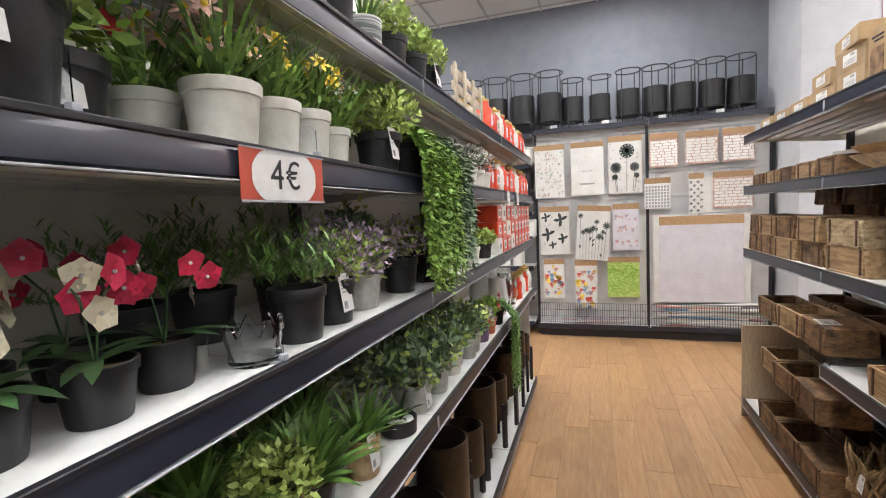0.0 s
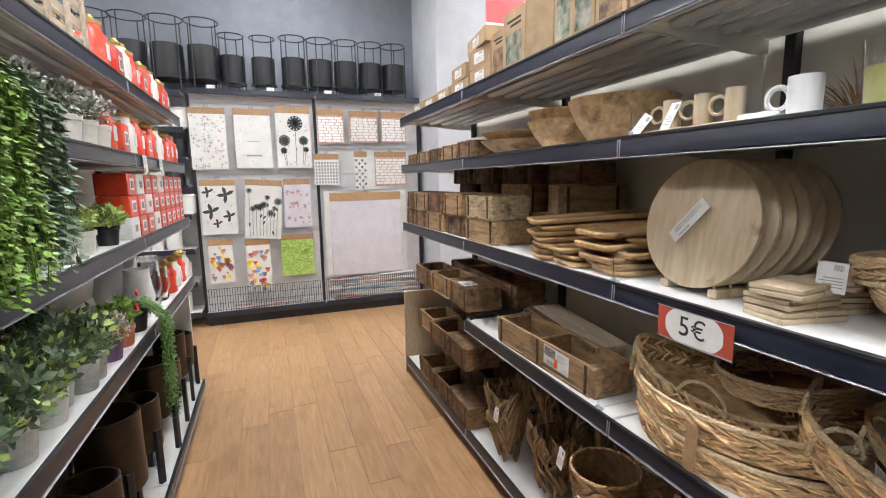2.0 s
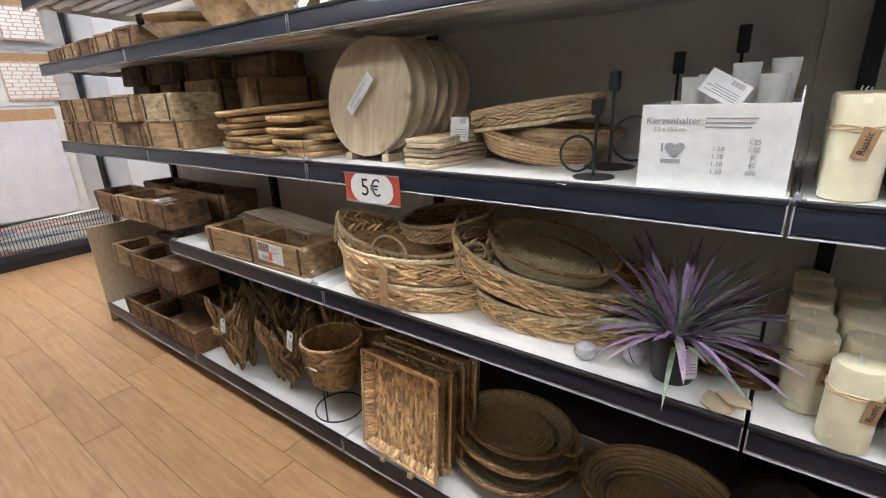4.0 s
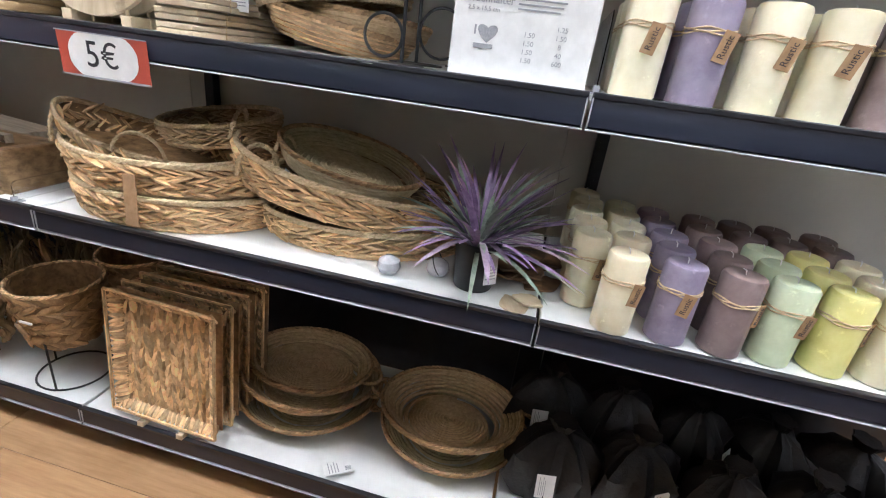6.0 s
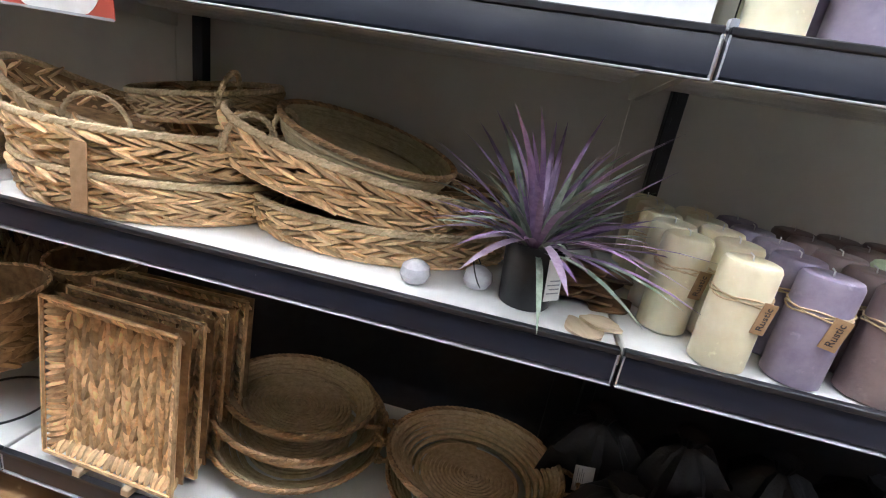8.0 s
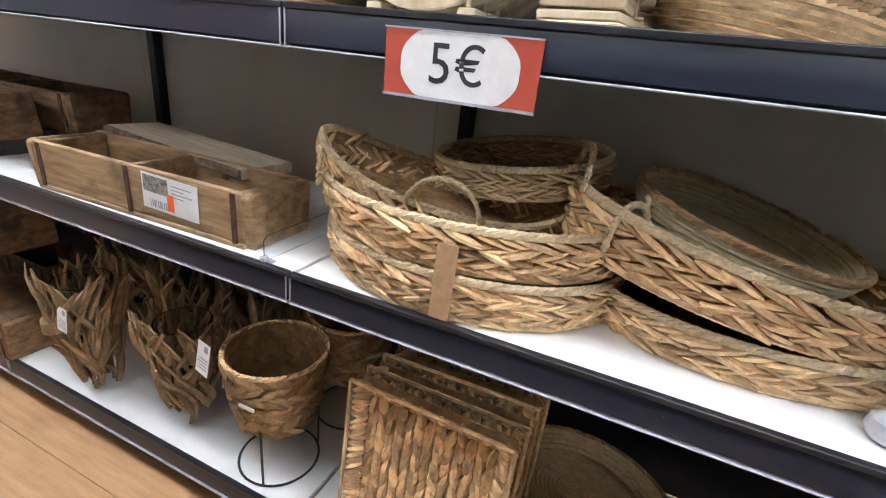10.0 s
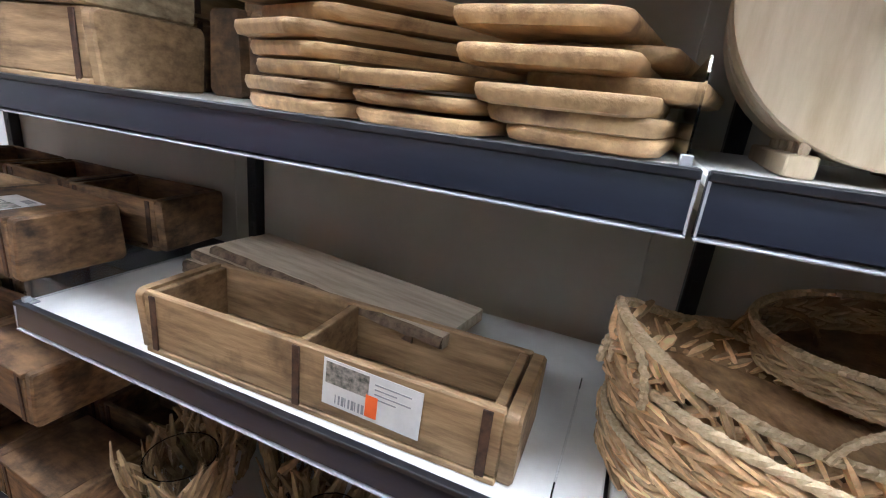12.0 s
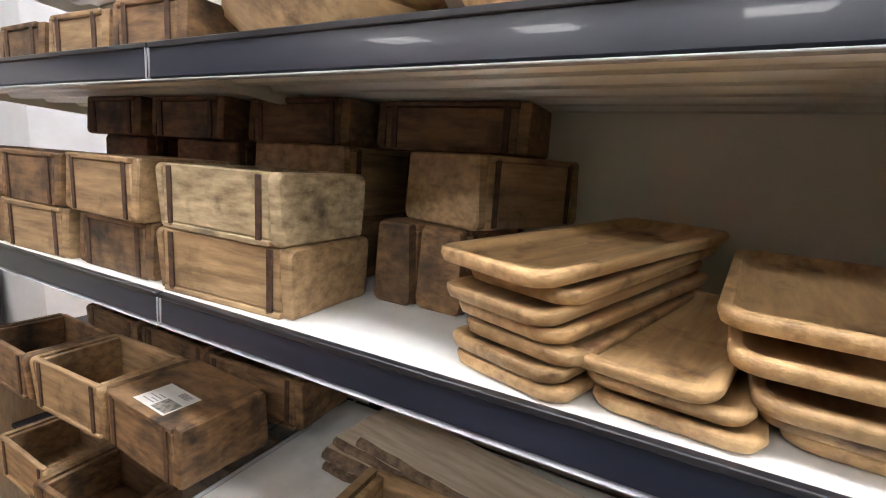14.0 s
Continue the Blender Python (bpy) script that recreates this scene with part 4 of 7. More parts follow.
# ---- signs, dividers ----
def price_sign(m, digit, label, w=0.208, h=0.082):
    """A printed price sign facing -x in its own frame, hung on a price strip."""
    ob = thing("price_sign", m, label, "price sign", "price signs")
    part("board", boxes(((-0.0012, -w / 2, -h), (0.0, w / 2, 0.0))), SIGN_RED, ob, "red card")
    bm = bmesh.new()
    pts = []
    for i in range(40):
        a = 2 * math.pi * i / 40
        pts.append((max(-0.385, min(0.385, 0.395 * math.cos(a))) * w, max(-0.5, min(0.5, 0.66 * math.sin(a))) * h * 0.985 - h / 2))
    grid_skin(bm, [[(-0.0013, y, z) for y, z in pts], [(-0.0019, y, z) for y, z in pts]], True, True, True)
    part("white_field", bm, PAPER, ob, "white printed field", smooth=0)
    face = pose(-0.0020, 0, -h / 2, 90, 0, -90)
    lettering("lettering", digit, h * 0.86, INK, ob, face @ pose(-0.115 * w, 0, 0), "dark price figure")
    lettering("lettering", "\u20ac", h * 0.80, INK, ob, face @ pose(0.080 * w, 0, 0), "dark euro sign")
    part("cover", boxes(((-0.0032, -w / 2 - 0.001, -h - 0.002), (-0.0026, w / 2 + 0.001, -h + 0.0015)), ((-0.0032, -w / 2 - 0.001, -0.001), (-0.0026, w / 2 + 0.001, 0.001))), LIP, ob, "clear plastic edge")
    return ob


price_sign(pose(RX - 0.0045, 1.160, 1.114, 0, -1, 0), "5", "red and white paper price sign reading 5\u20ac on a shelf edge", 0.200, 0.078)
price_sign(pose(LX + 0.0062, 0.748, 1.543, 0, -1, 180), "4", "red and white paper price sign reading 4\u20ac on a shelf edge", 0.200, 0.074)


def divider(x, y, z, depth=0.30, h=0.055, side=1):
    ob = thing("shelf_divider", pose(x, y, z), "clear acrylic shelf divider with a clip", "divider", "acrylic dividers")
    bm = bmesh.new()
    pts = [(0.0, 0.004), (0.0, h * 0.85), (0.01, h), (depth, h), (depth, 0.004)]
    grid_skin(bm, [[(side * u, -0.001, w) for u, w in pts], [(side * u, 0.001, w) for u, w in pts]], True, True, True)
    pane = part("pane", bm, ACRYL, ob, smooth=0)
    pane.visible_shadow = False
    part("clip", boxes(((min(0, side * 0.02) - 0.005, -0.012, 0.0005), (max(0, side * 0.02) - 0.004, 0.012, 0.004)), ((-0.006, -0.005, 0.004), (0.006, 0.005, 0.014)), bevel=0.001), LIP, ob, "clear plastic clip")
    return ob


divider(RX + 0.012, 2.478, R2, 0.33, 0.062)
divider(RX + 0.012, 1.492, R2, 0.25, 0.05)
divider(RX + 0.012, 1.446, R3, 0.30, 0.092)
divider(RX + 0.012, 0.262, R3, 0.25, 0.12)
divider(RX + 0.012, 1.400, R4, 0.12, 0.07)
divider(LX - 0.012, 0.455, L3, 0.20, 0.075, -1)
divider(LX - 0.012, 0.865, L3, 0.20, 0.06, -1)
divider(LX - 0.012, 0.735, L2, 0.15, 0.06, -1)
divider(LX - 0.012, 1.372, L2, 0.20, 0.06, -1)


# ---- candles ----
def candle_meshes(tone):
    h, r = 0.156, 0.0365
    bm = lathe(bmesh.new(), [(r - 0.004, 0.0005), (r, 0.004), (r, h - 0.008), (r - 0.003, h - 0.002), (r - 0.008, h), (0.012, h - 0.0015), (0.003, h - 0.002)], 28, cap1=True, wobble=0.015)
    return mesh_of("wax_body", bm, WAX[tone])


WICK = mesh_of("wick", tube(bmesh.new(), [(0, 0, 0.152), (0.002, 0, 0.161), (0.008, 0.001, 0.163)], 0.0011, 5), PAPER)


def _twine():
    bm = bmesh.new()
    for dz in (-0.003, 0.0, 0.003):
        tube(bm, [(0.0375 * math.cos(2 * math.pi * i / 28), 0.0375 * math.sin(2 * math.pi * i / 28), 0.108 + dz + 0.002 * math.sin(i * 0.9 + dz * 900)) for i in range(28)], 0.0014, 5, True)
    return mesh_of("twine", bm, CORD)


TWINE = _twine()
TAG = mesh_of("tag", boxes(((-0.0385, -0.0105, 0.068), (-0.0372, 0.0105, 0.112)), bevel=0.0004), KRAFT)
CANDLE = {k: candle_meshes(k) for k in WAX}


def pillar_candle(tone, m, tag=True, tilt=8):
    ob = thing("pillar_candle", m, tone.replace("lilac", "lilac purple") + " rustic pillar candle tied with twine", "candle", "rustic pillar candles")
    part("wax", CANDLE[tone], None, ob)
    part("wick", WICK, None, ob, "white wick")
    part("twine", TWINE, None, ob, "natural twine")
    if tag:
        tg = part("tag", TAG, None, ob, "brown card tag", pose(0, 0, 0, tilt, 0, 0))
        lettering("lettering", "Rustic", 0.0135, INK, tg, pose(-0.0387, 0, 0.090, 90, 0, -90) @ pose(0, 0, 0, 0, 0, 90), "")
    return ob


_rng = random.Random(3)
for _c, (_y, _tone, _x0) in enumerate(((0.196, "cream", 1.320), (0.130, "cream", 1.256), (0.034, "lilac", 1.243), (-0.062, "mauve", 1.243), (-0.150, "green", 1.250), (-0.238, "yellow", 1.256), (-0.326, "cream", 1.256))):
    for _k in range(5):
        pillar_candle(_tone if _k < 3 or _c < 4 else "mauve", pose(_x0 + 0.082 * _k - (0.02 if _k == 0 and _c == 1 else 0), _y + 0.006 * _rng.uniform(-1, 1) - (0.018 if _c == 1 and _k else 0), R2, 0, 0, _rng.uniform(-30, 30) + (18 if _k == 0 else 0)), _k < 2, 8)
for _c, (_y, _tone) in enumerate(((0.203, "cream"), (0.113, "lilac"), (0.023, "cream"), (-0.067, "cream"), (-0.157, "mauve"))):
    for _k in range(3):
        pillar_candle(_tone, pose(1.262 + 0.082 * _k, _y, R3, 0, 0, _rng.uniform(-40, 10)), _k < 1, 12)


# ---- white carton with candle holders ----
def carton():
    ob = thing("candle_holder_carton", pose(1.232, 0.392, R3), "open white cardboard carton with printed text on a shelf", "box")
    w, d, h, t = 0.114, 0.21, 0.145, 0.003
    part("front_wall", boxes(((0, -w, 0.0005), (t, w, h)), bevel=0.0008), PAPER, ob)
    part("back_wall", boxes(((d - t, -w, 0.0005), (d, w, h)), bevel=0.0008), PAPER, ob)
    for s in (-1, 1):
        part("side_wall", boxes(((t + 0.0003, s * w - (t if s > 0 else 0), 0.0005), (d - t - 0.0003, s * w + (0 if s > 0 else t), h + (0.022 if s < 0 else 0))), bevel=0.0008), PAPER, ob)
    part("floor", boxes(((t, -w + t, 0.001), (d - t, w - t, 0.003))), PAPER, ob)
    f = lambda y, z: pose(-0.0006, y, z, 90, 0, -90)
    lettering("lettering", "Kerzenhalter", 0.0165, INK_GREY, ob, f(0.062, 0.118), "grey printed heading")
    lettering("lettering", "2,5 x 15,5 cm", 0.0095, INK_GREY, ob, f(0.066, 0.104))
    bm = bmesh.new()
    for k in range(3):
        box(bm, (-0.0008, -0.062 + 0.004 * k, 0.121 - 0.007 * k), (-0.0001, 0.012, 0.1235 - 0.007 * k))
    part("small_print", bm, INK_GREY, ob, smooth=0)
    for i, (a, b) in enumerate((("", "1.25"), ("1.50", "1.50"), ("1.50", "8"), ("1.50", "40"), ("1.50", "600"))):
        for y, s in ((-0.012, a), (-0.062, b)):
            if s:
                lettering("lettering", s, 0.0105, INK_GREY, ob, f(y, 0.085 - 0.0125 * i))
    bm = bmesh.new()
    pts = [(0.0155 * 1.05 * math.sin(a) ** 3, 0.013 * math.cos(a) - 0.005 * math.cos(2 * a) - 0.002 * math.cos(3 * a)) for a in [2 * math.pi * i / 30 for i in range(30)]]
    grid_skin(bm, [[(-0.0001, 0.055 + y, 0.070 + z) for y, z in pts], [(-0.0008, 0.055 + y, 0.070 + z) for y, z in pts]], True, True, True)
    box(bm, (-0.0008, 0.074, 0.066), (-0.0001, 0.077, 0.080))
    box(bm, (-0.0008, 0.044, 0.046), (-0.0001, 0.076, 0.053))
    part("emblem", bm, INK_GREY, ob, "grey printed heart emblem", smooth=0)
    return ob


carton()


def glass_holder(m, h=0.075):
    ob = thing("candle_holder", m, "small frosted glass candle holder in a carton", "candle holder", "glass candle holders")
    part("cup", lathe(bmesh.new(), [(0.012, 0.0), (0.020, 0.004), (0.014, h * 0.5), (0.017, h * 0.55), (0.022, h), (0.019, h), (0.014, h * 0.6)], 16), PAPER, ob)
    return ob


for _k, (_x, _y, _h) in enumerate(((1.317, 0.442, 0.185), (1.287, 0.382, 0.175), (1.347, 0.367, 0.205), (1.297, 0.322, 0.185), (1.377, 0.312, 0.21), (1.397, 0.427, 0.19))):
    glass_holder(pose(_x, _y, R3 + 0.0035, 0, 0, 0), _h)
label_card("price_label", pose(1.249, 0.385, R3 + 0.168, 0, -78, 0) @ pose(0, 0, 0, 0, 0, 60), 0.07, 0.04, "white printed label leaning in a carton")


# ---- black candle holders ----
def wire_holder(m, s=1.0):
    ob = thing("candle_holder", m, "black metal candle holder with a ring handle", "candle holder", "black candle holders")
    part("base", lathe(bmesh.new(), [(0.042 * s, 0.0005), (0.042 * s, 0.003), (0.03 * s, 0.0045)], 24, cap1=True), BLACK, ob)
    part("stem", tube(bmesh.new(), [(0, 0, 0.004), (0, 0, 0.125 * s)], 0.0035, 8), BLACK, ob)
    part("cup", lathe(bmesh.new(), [(0.010, 0.125 * s), (0.0125, 0.127 * s), (0.0125, 0.155 * s), (0.0105, 0.155 * s), (0.010, 0.13 * s)], 14), BLACK, ob)
    part("ring", tube(bmesh.new(), [(0, 0.036 * s + 0.034 * s * math.cos(2 * math.pi * i / 28), 0.048 * s + 0.036 * s * math.sin(2 * math.pi * i / 28)) for i in range(28)], 0.0028, 6, True), BLACK, ob)
    return ob


wire_holder(pose(1.288, 0.606, R3, 0, 0, 10), 1.0)
wire_holder(pose(1.43, 0.620, R3, 0, 0, 190), 1.35)
wire_holder(pose(1.59, 0.525, R3, 0, 0, 160), 1.6)
wire_holder(pose(1.62, 0.405, R3, 0, 0, 20), 1.9)
label_card("price_label", pose(1.228, 0.640, R3 + 0.0005, 0, 0, 75), 0.05, 0.075, "white paper label lying on the shelf")


# ---- plants: shared pieces ----
def leaf(bm, p, d, up, ln, w, bend=0.3, fold=0.15, segs=3):
    """A pointed leaf from p along d."""
    d = d.normalized()
    side = d.cross(up)
    if side.length < 1e-4:
        side = d.cross(Vector((1, 0.2, 0)))
    side.normalize()
    nrm = side.cross(d)
    rows = []
    for k in range(segs + 1):
        f = k / segs
        c = p + d * (ln * f) - nrm * (bend * ln * f * f)
        ww = w * (0.25 + 1.5 * f) * (1 - f) ** 0.75 * 1.25 if k < segs else 0
        if k == segs:
            rows.append([bm.verts.new(c)])
        else:
            rows.append([bm.verts.new(c - side * ww + nrm * fold * ww), bm.verts.new(c), bm.verts.new(c + side * ww + nrm * fold * ww)])
    for a, b in zip(rows, rows[1:]):
        if len(b) == 3:
            bm.faces.new((a[0], a[1], b[1], b[0]))
            bm.faces.new((a[1], a[2], b[2], b[1]))
        else:
            bm.faces.new((a[0], a[1], b[0]))
            bm.faces.new((a[1], a[2], b[0]))


def green(name, a, b, rough=0.5):
    return material(name, a, b, rough, scale=60, bump=0.1, rnd=0.32, island=True, lo=0.3, hi=0.7)


G_FRESH = green("leaf_fresh_green", (0.14, 0.27, 0.035), (0.32, 0.50, 0.10))
G_LIGHT = green("leaf_light_green", (0.26, 0.38, 0.07), (0.48, 0.60, 0.19))
G_DARK = green("leaf_dark_green", (0.018, 0.052, 0.016), (0.05, 0.115, 0.035))
G_MID = green("leaf_mid_green", (0.07, 0.165, 0.03), (0.19, 0.34, 0.08))
G_EUC = green("leaf_eucalyptus", (0.09, 0.165, 0.08), (0.24, 0.34, 0.20))
G_GREY = green("leaf_grey_green", (0.10, 0.14, 0.09), (0.24, 0.30, 0.21))
LILAC = green("petal_lilac", (0.30, 0.21, 0.32), (0.52, 0.42, 0.53))
PINK = green("petal_pink", (0.50, 0.012, 0.055), (0.72, 0.04, 0.12))
PALE_PINK = green("petal_pale_pink", (0.72, 0.45, 0.40), (0.82, 0.60, 0.52))
CREAM = green("petal_cream", (0.66, 0.62, 0.42), (0.78, 0.74, 0.58))
YELLOW = green("petal_yellow", (0.78, 0.55, 0.04), (0.85, 0.68, 0.10))
WHITE_P = green("petal_white", (0.68, 0.68, 0.64), (0.80, 0.80, 0.77))
RED_P = green("petal_red", (0.50, 0.015, 0.03), (0.68, 0.03, 0.05))
POT_BLACK = material("black_plastic_pot", (0.010, 0.011, 0.012), (0.018, 0.019, 0.021), 0.42, scale=60, bump=0.04, rnd=0.1)
POT_WHITE = material("white_fibre_pot", (0.60, 0.59, 0.53), (0.69, 0.68, 0.62), 0.62, scale=50, bump=0.12, rnd=0.04)
POT_STONE = material("grey_stone_pot", (0.36, 0.36, 0.33), (0.50, 0.50, 0.47), 0.7, scale=45, bump=0.3, rnd=0.1)
SOIL = material("coir_filling", (0.16, 0.10, 0.04), (0.36, 0.25, 0.11), 0.9, scale=90, bump=0.9, rnd=0.1)
PURPLE = green("blade_purple", (0.16, 0.10, 0.21), (0.36, 0.25, 0.43))
BLADE = green("blade_grey_green", (0.12, 0.17, 0.12), (0.34, 0.40, 0.32))


def pot(ob, r, h, mat, seg=28, taper=0.8, rim=True, fill=True, name="pot"):
    prof = [(r * taper * 0.97, 0.0005), (r * taper, 0.003), (r * 0.97, h * 0.80)]
    prof += [(r * 1.04, h * 0.81), (r * 1.06, h * 0.985), (r * 1.04, h), (r * 0.96, h), (r * 0.94, h * 0.86)] if rim else [(r, h * 0.985), (r * 0.985, h), (r * 0.93, h), (r * 0.92, h * 0.86)]
    part(name, lathe(bmesh.new(), prof, seg), mat, ob)
    if fill:
        part("filling", lathe(bmesh.new(), [(r * 0.93, h * 0.80), (r * 0.5, h * 0.86), (0.004, h * 0.87)], 16, cap0=False, cap1=True, wobble=0.05), SOIL, ob, "coir filling")


def tuft(bm, r0, n, ln, w, rng, spread=0.9, bend=0.35, z=0.0, segs=4):
    """Grass-like blades springing from one point."""
    for i in range(n):
        a = rng.uniform(0, 2 * math.pi)
        e = rng.uniform(0.08, spread)
        d = Vector((math.cos(a) * math.sin(e), math.sin(a) * math.sin(e), math.cos(e)))
        leaf(bm, Vector((r0 * rng.random() * math.cos(a), r0 * rng.random() * math.sin(a), z)), d, Vector((0, 0, 1)), ln * rng.uniform(0.55, 1.1), w * rng.uniform(0.7, 1.2), bend * rng.uniform(0.2, 1.3), 0.3, segs)
    return bm


def lavender(m):
    rng = random.Random(77)
    ob = thing("grass_plant", m, "artificial purple and green grass plant in a black pot", "plant")
    pot(ob, 0.0475, 0.104, POT_BLACK, taper=0.86, rim=False)
    part("blade", tuft(bmesh.new(), 0.016, 62, 0.235, 0.0074, rng, 1.15, 0.40, 0.085, 6), PURPLE, ob, "purple grass blades")
    part("blade", tuft(bmesh.new(), 0.018, 46, 0.190, 0.0092, rng, 1.25, 0.55, 0.085, 6), BLADE, ob, "grey green grass blades")
    bm = bmesh.new()
    for a, ln in ((150, 0.17), (195, 0.16), (262, 0.21), (225, 0.10), (120, 0.12), (100, 0.17), (80, 0.19), (280, 0.18), (310, 0.16)):
        d = Vector((math.cos(radians(a)), math.sin(radians(a)), 0.38))
        leaf(bm, Vector((0, 0, 0.10)), d, Vector((0, 0, 1)), ln, 0.0100, 0.45, 0.3, 6)
    part("blade", bm, LILAC, ob, "long pale lilac blades")
    label_card("tag", pose(-0.038, -0.036, 0.060, 0, -84, 40) @ pose(0, 0, 0, 0, 0, 90), 0.03, 0.065, "white paper tag", parent=ob, ticket=False)
    return ob


lavender(pose(1.290, 0.412, R2))


def stone(m, wire):
    ob = thing("glass_stone", m, "pale glass pebble bound with thin wire", "ornament", "glass pebbles")
    part("pebble", lathe(bmesh.new(), [(0.006, 0.0005), (0.020, 0.005), (0.025, 0.016), (0.022, 0.029), (0.010, 0.038), (0.002, 0.0395)], 18, sx=1.1, cap1=True, wobble=0.05), material("pebble_glass", (0.50, 0.50, 0.54), (0.72, 0.72, 0.76), 0.15, scale=40, bump=0.05, coat=0.5), ob)
    if wire:
        part("wire", tube(bmesh.new(), [(0.030 * math.cos(2 * math.pi * i / 20), 0.012 * math.sin(2 * math.pi * i / 20), 0.028 + 0.026 * math.sin(2 * math.pi * i / 20)) for i in range(20)], 0.0012, 5, True), BLACK, ob)
    return ob


stone(pose(1.262, 0.590, R2), False)
stone(pose(1.300, 0.492, R2), True)


def coaster(m, r, label, wood):
    bm = bmesh.new()
    pts = [(r * (1 + 0.12 * math.sin(3 * a) + 0.06 * math.sin(7 * a)) * math.cos(a), 0.75 * r * (1 + 0.1 * math.cos(4 * a)) * math.sin(a)) for a in [2 * math.pi * i / 40 for i in range(40)]]
    grid_skin(bm, [[(x, y, 0.0003) for x, y in pts], [(x, y, 0.0045) for x, y in pts]], True, True, True)
    return single("wooden_leaf", bm, wood, m, label, "ornament", "leaf shaped wood slices", smooth=30)


_rng = random.Random(12)
coaster(pose(1.235, 0.318, R2, 0, 0, 20), 0.036, "pale leaf shaped wood slice lying on the shelf", PALE_WOOD)
coaster(pose(1.258, 0.292, R2 + 0.0055, 0, 0, 70), 0.030, "pale leaf shaped wood slice lying on another", PALE_WOOD)
for _k in range(16):
    coaster(pose(1.40 + 0.055 * _rng.uniform(-1, 1), 0.315 + 0.045 * _rng.uniform(-1, 1), R2 + 0.0005 + 0.0056 * (_k // 2), 0, 0, _rng.uniform(0, 360)), 0.048, "brown leaf shaped wood slice in a heap", OLD_WOOD)


# ---- dark bags on the bottom shelf ----
DARK_BAG = material("dark_bark_chips", (0.003, 0.003, 0.004), (0.016, 0.012, 0.010), 0.55, scale=38, bump=1.0, rnd=0.2)


def dark_bag(m, seed):
    ob = thing("filled_bag", m, "dark plastic bag of bark decoration", "bag", "dark filled bags")
    rng = random.Random(seed)
    prof = [(0.05, 0.001), (0.095, 0.01), (0.11, 0.07), (0.10, 0.15), (0.06, 0.20), (0.02, 0.215), (0.035, 0.245)]
    part("bag", lathe(bmesh.new(), prof, 40, sx=0.8, wobble=0.5, cap1=True), DARK_BAG, ob)
    label_card("tag", pose(-0.098, rng.uniform(-0.03, 0.03), 0.12, 0, -76, rng.uniform(-20, 20)), 0.06, 0.045, "white paper label", parent=ob, ticket=False)
    return ob


for _k in range(5):
    dark_bag(pose(1.36 + 0.03 * (_k % 2), 0.14 - 0.20 * _k, R0, 0, 0, 17 * _k), _k)
    dark_bag(pose(1.58, 0.16 - 0.20 * _k, R0, 0, 0, 31 * _k), 20 + _k)


# ---- upper shelves: bowls, boxes, cups, jars ----
def wooden_bowl(m, r, h, label):
    bm = lathe(bmesh.new(), [(r * 0.45, 0.0005), (r * 0.55, 0.006), (r * 0.80, h * 0.5), (r * 0.97, h * 0.92), (r, h), (r * 0.95, h), (r * 0.76, h * 0.5), (r * 0.45, 0.018), (0.01, 0.014)], 40, wobble=0.06, cap1=True)
    return single("wooden_bowl", bm, TRAY_WOOD, m, label, "bowl", "teak root bowls", smooth=60)


wooden_bowl(pose(1.40, 2.300, R4), 0.185, 0.066, "wide shallow brown wooden bowl")
wooden_bowl(pose(1.40, 2.300, R4 + 0.038), 0.180, 0.062, "wide shallow brown wooden bowl stacked in another")
wooden_bowl(pose(1.37, 1.914, R4), 0.150, 0.105, "deep brown wooden bowl")
wooden_bowl(pose(1.372, 1.917, R4 + 0.042), 0.146, 0.10, "deep brown wooden bowl stacked in another")
wooden_bowl(pose(1.385, 1.642, R4 + 0.0005, 0, 0, 60), 0.172, 0.140, "deep brown wooden bowl with a rough rim")
for _k, (_y, _l) in enumerate(((2.56, 0.20), (2.78, 0.21), (3.003, 0.20), (3.222, 0.21), (3.446, 0.20))):
    brick_mould("brick_mould", pose(1.30, _y, R4, 0, 0, 2 - _k), _l - 0.045, 0.15, 0.085 - 0.004 * _k, 1, MOULD_WARM if _k % 2 else OLD_WOOD, "small brown wooden box on a high shelf", True)
_lt = thing("white_board", pose(1.50, 2.502, R4 + 0.002, 0, 0, 14), "long white painted board lying on a high shelf", "board")
part("board", boxes(((-0.03, -0.40, 0.105), (0.03, 0.40, 0.125)), bevel=0.003), SHELF_WHITE, _lt)
part("block", boxes(((-0.02, 0.30, 0.0), (0.02, 0.36, 0.1045)), ((-0.02, -0.36, 0.0), (0.02, -0.30, 0.1045))), SHELF_WHITE, _lt)


def wood_cup(m, ring=0.020):
    ob = thing("wooden_cup", m, "small pale wooden cup with a ring handle", "cup", "pale wooden cups")
    part("cup", lathe(bmesh.new(), [(0.019, 0.0005), (0.021, 0.003), (0.021, 0.072), (0.018, 0.072), (0.018, 0.01)], 20), PALE_WOOD, ob)
    part("handle", tube(bmesh.new(), [(0, 0.019 + ring + ring * math.cos(2 * math.pi * i / 20), 0.040 + ring * math.sin(2 * math.pi * i / 20)) for i in range(20)], 0.0042, 7, True), PALE_WOOD, ob)
    return ob


_cb = thing("cup_board", pose(1.275, 1.252, R4), "flat pale wooden board under small cups", "board")
part("board", boxes(((-0.045, -0.13, 0.0005), (0.045, 0.13, 0.012)), bevel=0.003), PALE_WOOD, _cb)
for _y in (1.333, 1.241, 1.160):
    wood_cup(pose(1.272, _y, R4 + 0.0125, 0, 0, 8))
label_card("price_label", pose(1.225, 1.292, R4 + 0.040, 0, -60, 0) @ pose(0, 0, 0, 0, 0, 90), 0.028, 0.075, "white printed label on a wooden board")
